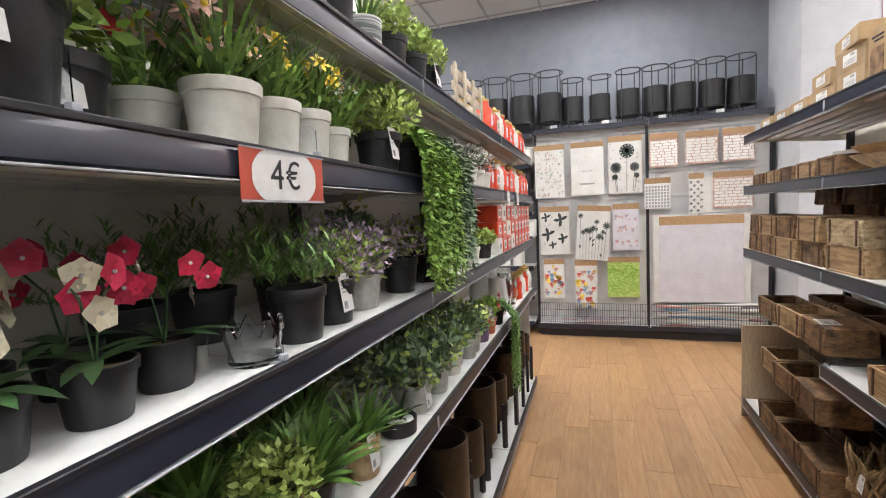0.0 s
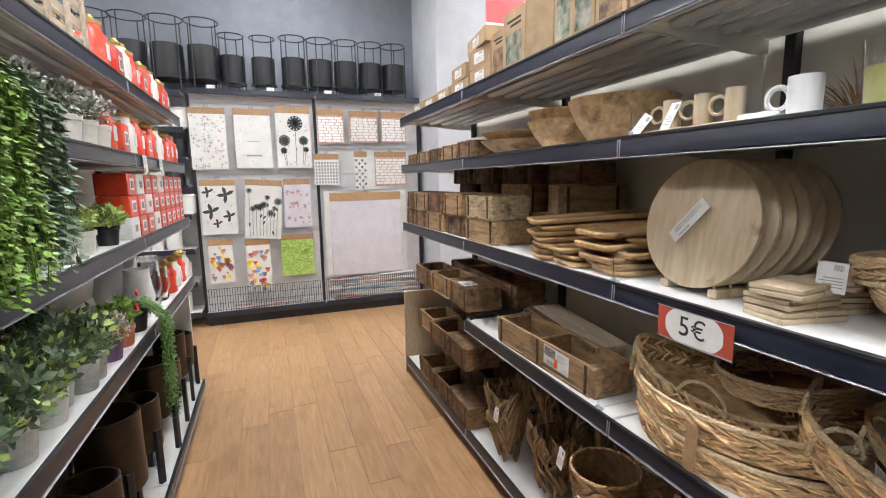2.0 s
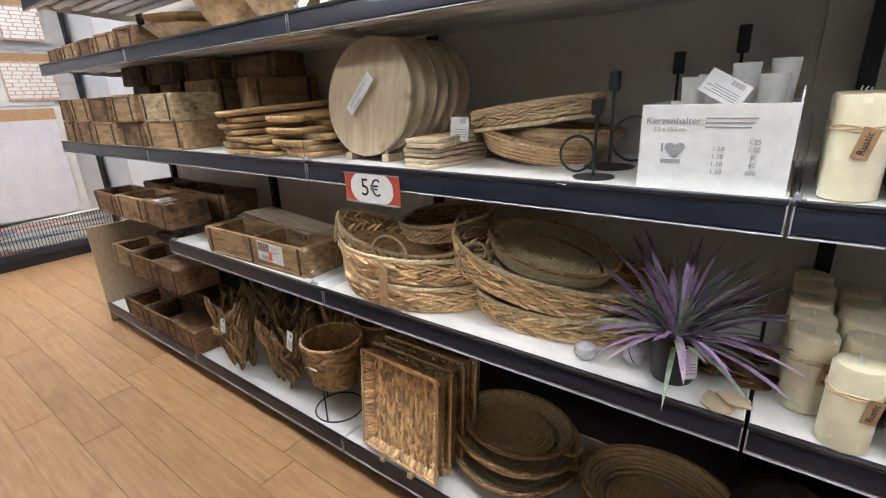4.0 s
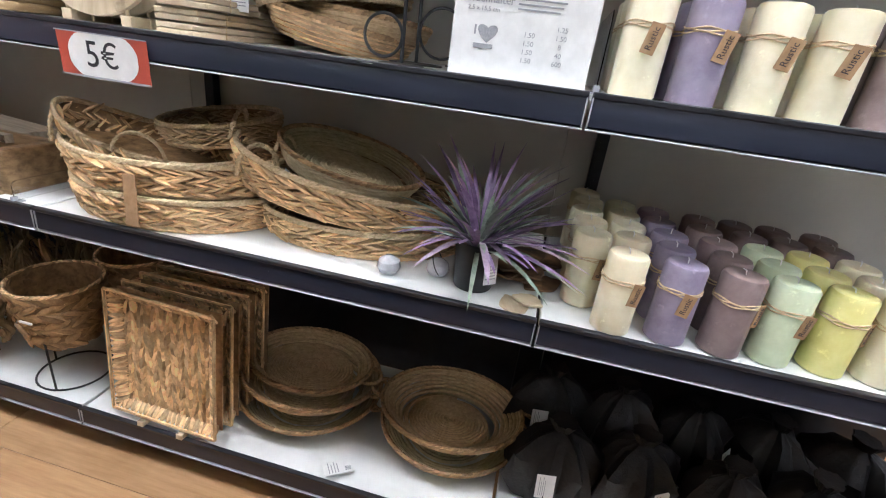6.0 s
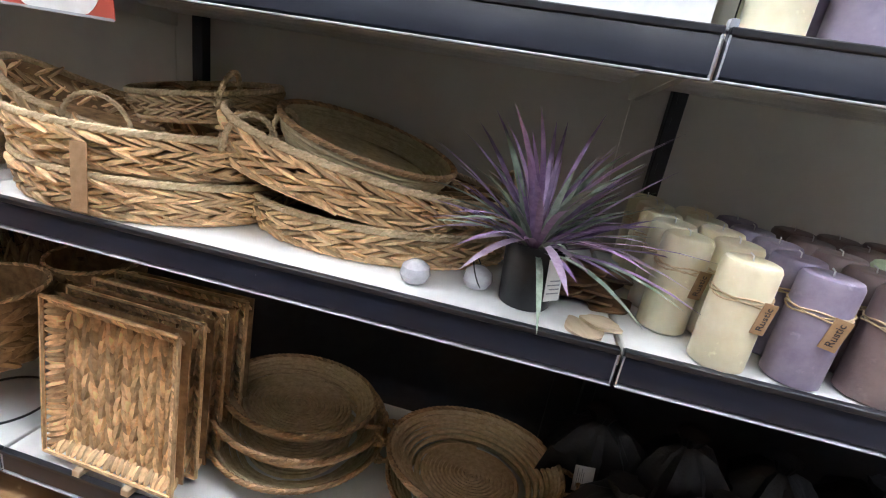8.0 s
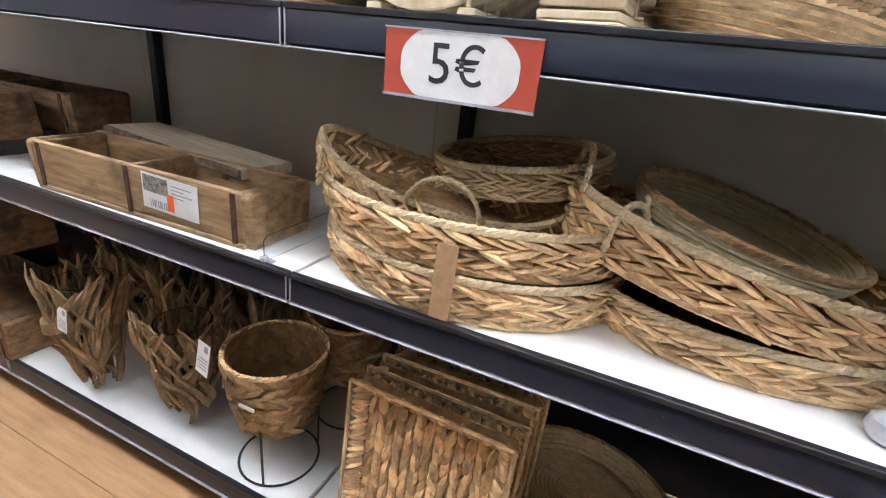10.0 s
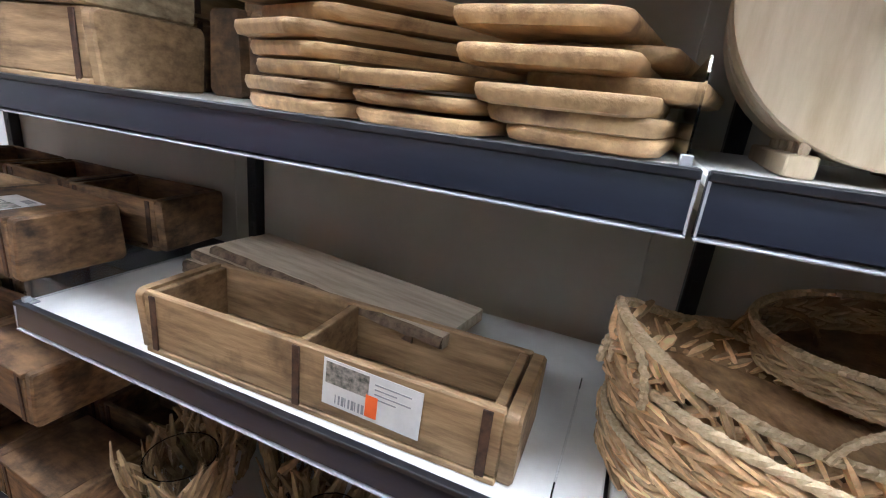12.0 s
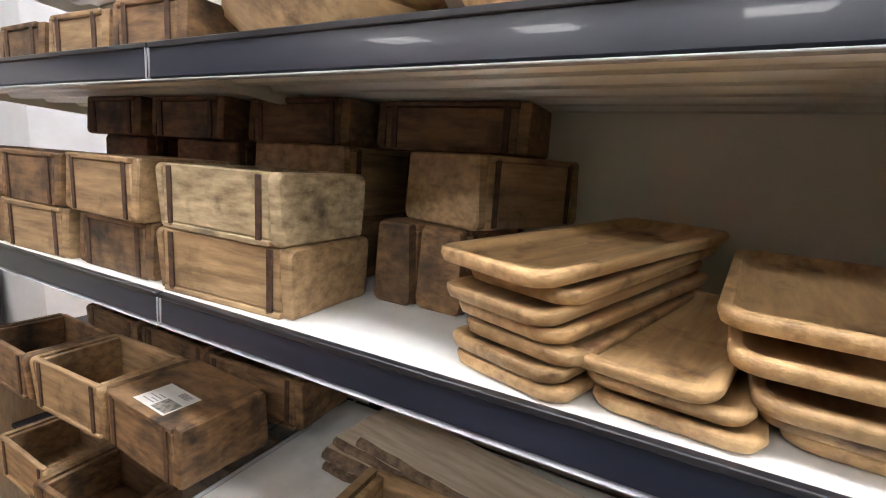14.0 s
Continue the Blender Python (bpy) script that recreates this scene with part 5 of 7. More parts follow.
label_card("price_label", pose(1.228, 1.389, R4 + 0.030, 0, -68, 12) @ pose(0, 0, 0, 0, 0, 60), 0.03, 0.06, "white price tag leaning on a shelf edge")


def mug(m):
    ob = thing("mug", m, "white glazed mug with a round handle", "mug", "white mugs")
    part("cup", lathe(bmesh.new(), [(0.025, 0.0005), (0.028, 0.004), (0.029, 0.080), (0.0265, 0.080), (0.025, 0.01)], 26), SHELF_WHITE, ob)
    part("handle", tube(bmesh.new(), [(0, 0.028 + 0.018 + 0.020 * math.cos(2 * math.pi * i / 22), 0.044 + 0.022 * math.sin(2 * math.pi * i / 22)) for i in range(22)], 0.0055, 8, True), SHELF_WHITE, ob)
    return ob


mug(pose(1.270, 1.017, R4, 0, 0, 10))
_wt = thing("white_tray", pose(1.29, 1.089, R4), "flat white board lying on a high shelf", "tray")
part("tray", boxes(((-0.06, -0.035, 0.0005), (0.06, 0.035, 0.02)), bevel=0.003), SHELF_WHITE, _wt)


def jar_candle(m, tone):
    ob = thing("jar_candle", m, "glass jar with a pale yellow candle", "candle", "glass jar candles")
    part("glass", lathe(bmesh.new(), [(0.036, 0.0005), (0.040, 0.003), (0.043, 0.115), (0.0405, 0.115), (0.038, 0.007)], 28), GLASS, ob, "clear glass jar")
    part("wax", lathe(bmesh.new(), [(0.036, 0.009), (0.0385, 0.07), (0.006, 0.068)], 28, cap1=True), WAX[tone], ob, "pale yellow wax")
    return ob


for _k in range(5):
    jar_candle(pose(1.275, 0.884 - 0.115 * _k, R4), "cream" if _k % 2 else "yellow")
    jar_candle(pose(1.40, 0.87 - 0.115 * _k, R4), "cream")
_fr = thing("fibre_ball", pose(1.42, 1.002, R4), "dark dried fibre decoration", "ornament")
part("fibre", tuft(bmesh.new(), 0.03, 160, 0.12, 0.003, random.Random(6), 1.3, 0.5, 0.0, 3), WEAVE_DARK, _fr)

PRINT_A = material("carton_print_brown", (0.05, 0.03, 0.02), (0.38, 0.23, 0.12), 0.5, scale=22, bump=0, rnd=0.2)
PRINT_B = material("carton_print_green", (0.02, 0.07, 0.03), (0.45, 0.42, 0.34), 0.5, scale=20, bump=0, rnd=0.2)
CARTON = material("brown_carton", (0.40, 0.27, 0.145), (0.50, 0.355, 0.20), 0.7, scale=18, bump=0.06, rnd=0.14)


def carton_box(m, d, w, h, label, art=None, tag=False):
    ob = thing("carton", m, label, "box", "cartons on the top shelf")
    part("body", boxes(((0, -w / 2, 0.0005), (d, w / 2, h)), bevel=0.002), CARTON, ob)
    if art:
        part("print", boxes(((-0.0012, -w * 0.36, h * 0.12), (-0.0002, w * 0.36, h * 0.62))), art, ob, "colour photo print")
        bm = bmesh.new()
        for k in range(2):
            box(bm, (-0.0012, -w * 0.34, h * (0.80 - 0.08 * k)), (-0.0002, w * (0.3 - 0.15 * k), h * (0.84 - 0.08 * k)))
        part("lettering_bar", bm, INK, ob, smooth=0)
    if tag:
        label_card("tag", pose(-0.0004, 0, h * 0.5, 0, -90, 0) @ pose(0, 0, 0, 0, 0, 90), min(w, 0.12) * 0.8, h * 0.55, "white printed label", parent=ob)
    return ob


_P = "brown printed carton standing on the top shelf"
for _x, _y, _w, _h, _a in ((1.235, 2.215, 0.115, 0.185, PRINT_A), (1.232, 2.079, 0.165, 0.225, PRINT_B), (1.235, 1.905, 0.185, 0.27, None), (1.235, 1.759, 0.10, 0.26, PRINT_B), (1.235, 1.656, 0.11, 0.26, PRINT_B),
                           (1.235, 1.533, 0.13, 0.25, PRINT_A), (1.235, 1.389, 0.14, 0.25, PRINT_A), (1.235, 1.236, 0.14, 0.25, PRINT_B)):
    carton_box(pose(_x, _y, R5), 0.12, _w, _h, _P, _a)
_C = "small brown carton with a white label on the top shelf"
for _x, _y, _z, _w, _h, _r in ((1.235, 2.399, 0, 0.21, 0.085, 0), (1.238, 2.408, 0.0855, 0.21, 0.085, 2), (1.24, 2.446, 0.171, 0.28, 0.065, -8), (1.235, 2.638, 0, 0.21, 0.07, 2), (1.235, 2.648, 0.0705, 0.20, 0.07, -3),
                               (1.235, 2.882, 0, 0.20, 0.07, 0), (1.235, 3.106, 0, 0.20, 0.065, 2), (1.235, 3.329, 0, 0.20, 0.065, 0)):
    carton_box(pose(_x, _y, R5 + _z, 0, 0, _r), 0.22, _w, _h, _C, None, True)


# ---- artificial plants ----
def bush_leaves(bm, n, R, zc, ln, w, rng, squash=0.8, inner=0.35, bend=0.3, zmin=None):
    for i in range(n):
        v = Vector((rng.gauss(0, 1), rng.gauss(0, 1), rng.gauss(0, 1))).normalized()
        q = inner + (1 - inner) * rng.random() ** 0.6
        q *= 1 + 0.22 * noise.noise(v * 2.3 + Vector((n * 0.1, 0, 0)))
        p = Vector((v.x * R * q, v.y * R * q, zc + v.z * R * q * squash))
        if zmin is not None and p.z < zmin:
            p.z = zmin + (zmin - p.z) * 0.2
        d = (v + Vector((rng.uniform(-0.8, 0.8), rng.uniform(-0.8, 0.8), rng.uniform(-0.3, 0.9)))).normalized()
        leaf(bm, p, d, v, ln * rng.uniform(0.7, 1.25), w * rng.uniform(0.75, 1.2), bend, 0.2, 2)
    return bm


def stems(bm, n, R, z0, h, rng, r=0.0012):
    for i in range(n):
        a = rng.uniform(0, 2 * math.pi)
        q = rng.uniform(0.2, 0.9)
        tube(bm, [(0.01 * math.cos(a), 0.01 * math.sin(a), z0), (R * 0.4 * q * math.cos(a), R * 0.4 * q * math.sin(a), z0 + h * 0.5), (R * q * math.cos(a), R * q * math.sin(a), z0 + h * rng.uniform(0.7, 1))], r, 4)
    return bm


def sprigs(bm, n, R, z0, h, ln, w, rng, per=12, spread=1.0):
    """Upright stems set with narrow leaves."""
    for i in range(n):
        a = rng.uniform(0, 2 * math.pi)
        e = rng.uniform(0.05, spread)
        d = Vector((math.cos(a) * math.sin(e), math.sin(a) * math.sin(e), math.cos(e)))
        L = h * rng.uniform(0.6, 1.05)
        p0 = Vector((0.02 * math.cos(a), 0.02 * math.sin(a), z0))
        for k in range(per):
            f = 0.25 + 0.75 * k / (per - 1)
            p = p0 + d * (L * f) - Vector((0, 0, 0.25 * L * f * f * math.sin(e)))
            b = k * 2.4 + i
            side = Vector((math.cos(b), math.sin(b), 0.5 + 0.6 * rng.random()))
            leaf(bm, p, side + d * 0.6, Vector((0, 0, 1)), ln * rng.uniform(0.7, 1.15) * (1.1 - 0.4 * f), w, 0.25, 0.2, 2)
    return bm


def flower(bm, p, d, r, petals, w, rng, cup=0.35):
    d = d.normalized()
    u = d.cross(Vector((0.3, 0.2, 1))).normalized()
    v = d.cross(u)
    for k in range(petals):
        a = 2 * math.pi * k / petals + rng.uniform(-0.1, 0.1)
        o = u * math.cos(a) + v * math.sin(a)
        leaf(bm, p, o + d * cup, d, r * rng.uniform(0.9, 1.1), w, 0.2, 0.15, 3)


def centre(bm, p, r):
    bmesh.ops.create_icosphere(bm, subdivisions=1, radius=r, matrix=Matrix.Translation(p))


def plant(m, kind, r, h, potmat, label, seed=1, tag=False, scale=1.0, taper=0.82, rim=True, name="potted_plant"):
    rng = random.Random(seed)
    ob = thing(name, m, label, "plant", "artificial potted plants")
    pot(ob, r, h, potmat, taper=taper, rim=rim)
    s = scale
    if kind == "boxwood":
        part("stem", stems(bmesh.new(), 14, 0.08 * s, h * 0.8, 0.09 * s, rng), G_DARK, ob)
        part("foliage", bush_leaves(bmesh.new(), round(620 * s), 0.082 * s, h + 0.045 * s, 0.020, 0.0085, rng, 0.72, zmin=h * 0.8), G_LIGHT, ob, "small light green leaves")
    elif kind == "euc":
        part("stem", stems(bmesh.new(), 14, 0.08 * s, h * 0.8, 0.12 * s, rng), G_GREY, ob)
        part("foliage", bush_leaves(bmesh.new(), round(240 * s), 0.085 * s, h + 0.06 * s, 0.026, 0.012, rng, 0.95, 0.25, zmin=h * 0.8), G_EUC, ob, "round grey green leaves")
        tagged(part("leaf_tip", bush_leaves(bmesh.new(), round(70 * s), 0.095 * s, h + 0.065 * s, 0.022, 0.010, rng, 0.95, 0.7, zmin=h * 0.85), G_LIGHT, ob, "pale leaf tips"), kind="stuff")
    elif kind == "herb":
        part("foliage", sprigs(bmesh.new(), round(26 * s), 0.1, h * 0.85, 0.19 * s, 0.040 * s, 0.0036 * s, rng, 15, 1.05), G_MID, ob, "narrow green leaves")
    elif kind == "fern":
        part("foliage", tuft(bmesh.new(), 0.02, round(95 * s), 0.15 * s, 0.0105 * s, rng, 1.05, 0.3, h * 0.82, 4), G_MID, ob, "pointed green leaves")
    elif kind == "grass":
        part("foliage", tuft(bmesh.new(), 0.025, round(110 * s), 0.17 * s, 0.0032, rng, 0.75, 0.25, h * 0.82, 4), G_MID, ob, "thin grass blades")
    elif kind == "lilac":
        part("foliage", bush_leaves(bmesh.new(), 160, 0.085 * s, h + 0.045 * s, 0.019, 0.0065, rng, 0.8, 0.3, zmin=h * 0.75), G_LIGHT, ob, "light green leaves")
        tagged(part("blossom", bush_leaves(bmesh.new(), 330, 0.092 * s, h + 0.055 * s, 0.012, 0.0055, rng, 0.8, 0.55, zmin=h * 0.8), LILAC, ob, "small lilac blossoms"), kind="stuff")
    elif kind in ("daisy", "daffodil", "iris"):
        part("foliage", tuft(bmesh.new(), 0.02, 70, 0.155 * s, 0.0048, rng, 0.7, 0.3, h * 0.82, 4), G_MID, ob, "long green leaves")
        tagged(part("small_leaves", bush_leaves(bmesh.new(), 120, 0.055 * s, h + 0.03, 0.018, 0.006, rng, 0.7, 0.2, zmin=h * 0.8), G_FRESH, ob), kind="stuff")
        pb, cb = bmesh.new(), bmesh.new()
        for i in range(11):
            a = rng.uniform(0, 6.28)
            e = rng.uniform(0.1, 0.75)
            d = Vector((math.cos(a) * math.sin(e), math.sin(a) * math.sin(e), math.cos(e)))
            p = Vector((0, 0, h * 0.9)) + d * rng.uniform(0.07, 0.125) * s
            fd = (d + Vector((0.9, -0.5, 0.2))).normalized()
            flower(pb, p, fd, 0.020 if kind != "iris" else 0.024, 7 if kind == "daisy" else 6, 0.006, rng, 0.25)
            centre(cb, p + fd * 0.005, 0.0055 if kind != "daffodil" else 0.007)
        tagged(part("petals", pb, {"daisy": WHITE_P, "daffodil": YELLOW, "iris": PALE_PINK}[kind], ob, "open blossoms"), kind="stuff")
        tagged(part("flower_centre", cb, YELLOW, ob, "yellow flower centres"), kind="stuff")
    elif kind == "white_bloom":
        part("foliage", bush_leaves(bmesh.new(), 140, 0.06 * s, h + 0.04, 0.022, 0.006, rng, 0.8, 0.2, zmin=h * 0.8), G_GREY, ob)
        tagged(part("blossom", bush_leaves(bmesh.new(), 190, 0.068 * s, h + 0.055, 0.011, 0.006, rng, 0.75, 0.6, zmin=h * 0.85), WHITE_P, ob, "small white blossoms"), kind="stuff")
    elif kind == "red_bloom":
        part("foliage", bush_leaves(bmesh.new(), 260, 0.085 * s, h + 0.06, 0.030, 0.011, rng, 0.8, 0.2, zmin=h * 0.8), G_FRESH, ob)
        pb = bmesh.new()
        for p in ((0.05, 0.02, h + 0.11), (0.055, -0.03, h + 0.07), (0.03, 0.05, h + 0.05)):
            flower(pb, Vector(p), Vector((1, 0.1, 0.3)), 0.022, 9, 0.012, rng, 0.8)
        tagged(part("blossom", pb, RED_P, ob, "red rose blossoms"), kind="stuff")
    elif kind == "leafy":
        part("foliage", bush_leaves(bmesh.new(), round(420 * s), 0.115 * s, h + 0.04, 0.034, 0.013, rng, 0.7, 0.25, zmin=h * 0.85), G_LIGHT, ob, "light green leaves")
    elif kind == "broad":
        bm = bmesh.new()
        for i in range(9):
            a = 2.4 * i
            d = Vector((math.cos(a) * 0.5, math.sin(a) * 0.5, 0.9))
            leaf(bm, Vector((0, 0, h * 0.85)), d, Vector((0, 0, 1)), rng.uniform(0.13, 0.2) * s, 0.032 * s, 0.2, 0.12, 6)
        part("foliage", bm, G_DARK, ob, "broad dark green leaves")
    if tag:
        label_card("tag", pose(r * 0.9, -r * 0.35, h * 0.72, 0, 82, 0) @ pose(0, 0, 0, 0, 0, 90), 0.042, 0.08, "white hanging price tag", parent=ob)
    return ob


def orchid(m, seed, pale=False):
    rng = random.Random(seed)
    ob = thing("orchid", m, "artificial orchid with pink and cream flowers in a black pot", "plant", "artificial orchids")
    pot(ob, 0.042, 0.070, POT_BLACK, taper=0.8)
    bm = bmesh.new()
    for i in range(6):
        a = 2.2 * i + seed
        leaf(bm, Vector((0, 0, 0.068)), Vector((math.cos(a), math.sin(a), 0.45)), Vector((0, 0, 1)), rng.uniform(0.07, 0.10), 0.013, 0.45, 0.1, 5)
    part("leaves", bm, G_DARK, ob, "broad dark leaves")
    bm, pk, cr, ct = bmesh.new(), bmesh.new(), bmesh.new(), bmesh.new()
    for j, (a, lean) in enumerate(((0.4, 0.035), (3.4, 0.045))):
        top = Vector((lean * math.cos(a), lean * math.sin(a), 0.165 + 0.018 * j))
        tube(bm, [(0, 0, 0.06), (0.3 * top.x, 0.3 * top.y, 0.14), top], 0.0018, 5)
        for k in range(3):
            p = top + Vector((rng.uniform(-0.02, 0.03), rng.uniform(-0.032, 0.032), -0.024 * k + 0.01))
            d = Vector((1, rng.uniform(-1.2, 1.2), rng.uniform(-0.5, 0.5)))
            flower(cr if pale or (j + k) % 3 == 2 else pk, p, d, 0.023, 5, 0.0165, rng, 0.4)
            centre(ct, p + d.normalized() * 0.004, 0.003)
    part("stem", bm, G_DARK, ob, "thin green stem")
    tagged(part("pink_petals", pk, PINK, ob, "bright pink petals"), kind="stuff")
    tagged(part("cream_petals", cr, CREAM, ob, "cream petals"), kind="stuff")
    tagged(part("flower_centre", ct, WHITE_P, ob, "white flower centres"), kind="stuff")
    return ob


def trailing(m, n, drop, leafmat, ln, w, per, label, seed, r=0.055, h=0.10, spread=0.09):
    """A pot whose stems hang over the shelf edge (towards +x)."""
    rng = random.Random(seed)
    ob = thing("trailing_plant", m, label, "plant", "trailing plants")
    pot(ob, r, h, POT_BLACK)
    bm, st = bmesh.new(), bmesh.new()
    for i in range(n):
        y0 = rng.uniform(-spread, spread)
        L = drop * rng.uniform(0.45, 1.0)
        x1 = r + 0.055 + rng.uniform(-0.012, 0.02)
        pts = [Vector((0.01, y0 * 0.3, h)), Vector((r * 0.7, y0 * 0.7, h + 0.035 + 0.02 * rng.random())), Vector((x1, y0, h * 0.6))]
        k = max(3, int(L / 0.05))
        for j in range(1, k + 1):
            pts.append(Vector((x1 + 0.006 * math.sin(j * 1.3 + i), y0 + 0.012 * math.sin(j * 0.9 + i * 2), h * 0.6 - L * j / k)))
        tube(st, pts, 0.0012, 4)
        for a, b in zip(pts, pts[1:]):
            q = max(1, round((b - a).length / per))
            for j in range(q):
                p = a.lerp(b, (j + rng.random()) / q)
                an = rng.uniform(0, 6.28)
                d = Vector((0.55 + 0.7 * math.cos(an), 0.9 * math.sin(an), rng.uniform(-0.5, 0.35)))
                leaf(bm, p, d, Vector((0.6, 0, 0.8)), ln * rng.uniform(0.7, 1.2), w * rng.uniform(0.8, 1.2), 0.2, 0.2, 2)
    for i in range(60):
        a, q = rng.uniform(0, 6.28), rng.random()
        leaf(bm, Vector((r * q * math.cos(a), r * q * math.sin(a), h + 0.01 + 0.03 * rng.random())), Vector((math.cos(a), math.sin(a), 0.6)), Vector((0, 0, 1)), ln, w, 0.2, 0.2, 2)
    part("stem", st, leafmat, ob)
    part("foliage", bm, leafmat, ob, "hanging leaves")
    return ob


def lx(r):
    return LX - 0.012 - r


# third shelf
_BP, _WP = "in a black plastic pot", "in a white fibre pot"
plant(pose(lx(0.085), 0.420, L3), "leafy", 0.080, 0.135, POT_BLACK, "light green leafy plant " + _BP, 1, True, 1.0)
plant(pose(lx(0.16), 0.540, L3), "red_bloom", 0.060, 0.105, POT_BLACK, "green plant with red flowers " + _BP, 2, True)
plant(pose(lx(0.058), 0.710, L3), "iris", 0.055, 0.100, POT_WHITE, "pink flowers with tall leaves " + _WP, 3)
plant(pose(lx(0.055), 0.820, L3), "daffodil", 0.047, 0.096, POT_WHITE, "yellow flowers " + _WP, 4)
plant(pose(lx(0.052), 0.914, L3), "daffodil", 0.046, 0.096, POT_WHITE, "yellow flowers " + _WP, 5)
plant(pose(lx(0.050), 1.000, L3), "daisy", 0.038, 0.078, POT_WHITE, "white daisies " + _WP, 6)
for _k, _y in enumerate((0.60, 0.72, 0.84)):
    plant(pose(lx(0.18), _y + 0.085, L3), ("iris", "daffodil", "daisy")[_k], 0.048, 0.096, POT_WHITE, "flowers with tall leaves " + _WP, 13 + _k)
plant(pose(lx(0.060), 1.245, L3), "boxwood", 0.058, 0.105, POT_BLACK, "light green boxwood ball " + _BP, 7, True, 1.25)
plant(pose(lx(0.20), 1.23, L3), "boxwood", 0.058, 0.105, POT_BLACK, "light green boxwood ball " + _BP, 8, False, 1.05)
trailing(pose(lx(0.062), 1.425, L3), 84, 0.40, G_FRESH, 0.019, 0.0105, 0.0085, "bright green trailing plant hanging over a shelf edge", 9, 0.058, 0.10, 0.125)
trailing(pose(lx(0.066), 1.645, L3), 46, 0.40, G_EUC, 0.026, 0.013, 0.012, "grey green trailing ivy hanging over a shelf edge", 10, 0.058, 0.10, 0.115)
plant(pose(lx(0.075), 1.860, L3), "white_bloom", 0.062, 0.085, POT_STONE, "white flowers in a round stone pot", 11, False, 1.0, 0.7, False)
plant(pose(lx(0.055), 2.090, L3), "white_bloom", 0.048, 0.085, POT_WHITE, "white flowers " + _WP, 12)
plant(pose(lx(0.055), 2.230, L3), "white_bloom", 0.048, 0.085, POT_WHITE, "white flowers " + _WP, 16)
plant(pose(lx(0.055), 2.370, L3), "white_bloom", 0.048, 0.085, POT_WHITE, "white flowers " + _WP, 17)

# second shelf
for _k, (_d, _y) in enumerate(((0.090, 0.400), (0.084, 0.508), (0.100, 0.612), (0.21, 0.45), (0.215, 0.56))):
    orchid(pose(lx(_d), _y, L2, 0, 0, 20 * _k - 30), 40 + _k, _k in (0, 3))
plant(pose(lx(0.24), 0.670, L2), "herb", 0.058, 0.10, POT_BLACK, "dark green leafy plant " + _BP, 21, False, 1.0)
plant(pose(lx(0.25), 0.830, L2), "herb", 0.058, 0.10, POT_BLACK, "dark green leafy plant " + _BP, 22, False, 1.05)
plant(pose(lx(0.062), 0.865, L2), "herb", 0.052, 0.100, POT_BLACK, "green bamboo leaf plant " + _BP, 23, False, 1.0)
plant(pose(lx(0.075), 1.005, L2), "lilac", 0.050, 0.095, POT_BLACK, "lilac and green flowering plant " + _BP, 24, True, 1.0)
plant(pose(lx(0.21), 1.010, L2), "herb", 0.055, 0.10, POT_BLACK, "dark green leafy plant " + _BP, 25, False, 1.0)
plant(pose(lx(0.085), 1.155, L2), "lilac", 0.050, 0.085, POT_STONE, "pale green flowering plant in a grey pot", 26, False, 0.95)
plant(pose(lx(0.080), 1.390, L2), "lilac", 0.052, 0.10, POT_BLACK, "lilac flowering plant " + _BP, 27, False, 0.95)
plant(pose(lx(0.22), 1.350, L2), "euc", 0.055, 0.10, POT_BLACK, "eucalyptus plant " + _BP, 28, False, 1.1)
plant(pose(lx(0.070), 1.600, L2), "euc", 0.055, 0.105, POT_BLACK, "eucalyptus plant " + _BP, 29, False, 0.8)
plant(pose(lx(0.10), 1.760, L2), "euc", 0.055, 0.105, POT_BLACK, "eucalyptus plant " + _BP, 30, False, 0.9)
plant(pose(lx(0.055), 1.960, L2), "boxwood", 0.045, 0.075, POT_WHITE, "small green plant " + _WP, 31, False, 0.6)
plant(pose(lx(0.055), 2.100, L2), "boxwood", 0.045, 0.075, POT_WHITE, "small green plant " + _WP, 32, False, 0.6)
plant(pose(lx(0.050), 2.350, L2), "boxwood", 0.038, 0.07, POT_BLACK, "small green plant " + _BP, 33, False, 0.7)


def crown(m):
    ob = thing("crown_holder", m, "clear glass crown shaped tealight holder", "candle holder")
    rings = []
    n = 48
    for k, (r, z) in enumerate(((0.038, 0.0005), (0.042, 0.006), (0.040, 0.022), (0.047, 0.062), (0.042, 0.062), (0.035, 0.024), (0.033, 0.010))):
        rings.append([(r * math.cos(2 * math.pi * i / n), r * math.sin(2 * math.pi * i / n), z if k not in (3, 4) else 0.046 + 0.026 * abs(math.sin(4.5 * 2 * math.pi * i / n)) ** 1.5) for i in range(n)])
    part("glass", grid_skin(bmesh.new(), rings, True, True, True), GLASS, ob)
    return ob


crown(pose(lx(0.050), 0.730, L2))

# first shelf
for _k, (_d, _y, _kind, _s) in enumerate(((0.12, 0.45, "fern", 0.8), (0.15, 0.62, "fern", 0.8), (0.24, 0.55, "fern", 0.9), (0.10, 0.81, "boxwood", 1.0), (0.22, 0.74, "fern", 1.2), (0.085, 0.90, "fern", 1.05), (0.22, 0.92, "fern", 1.2), (0.24, 1.10, "fern", 1.0))):
    plant(pose(lx(_d), _y, L1), _kind, 0.050, 0.085, KRAFT if _kind == "boxwood" else POT_BLACK, "dense green plant in a small pot", 60 + _k, _k == 3, _s)
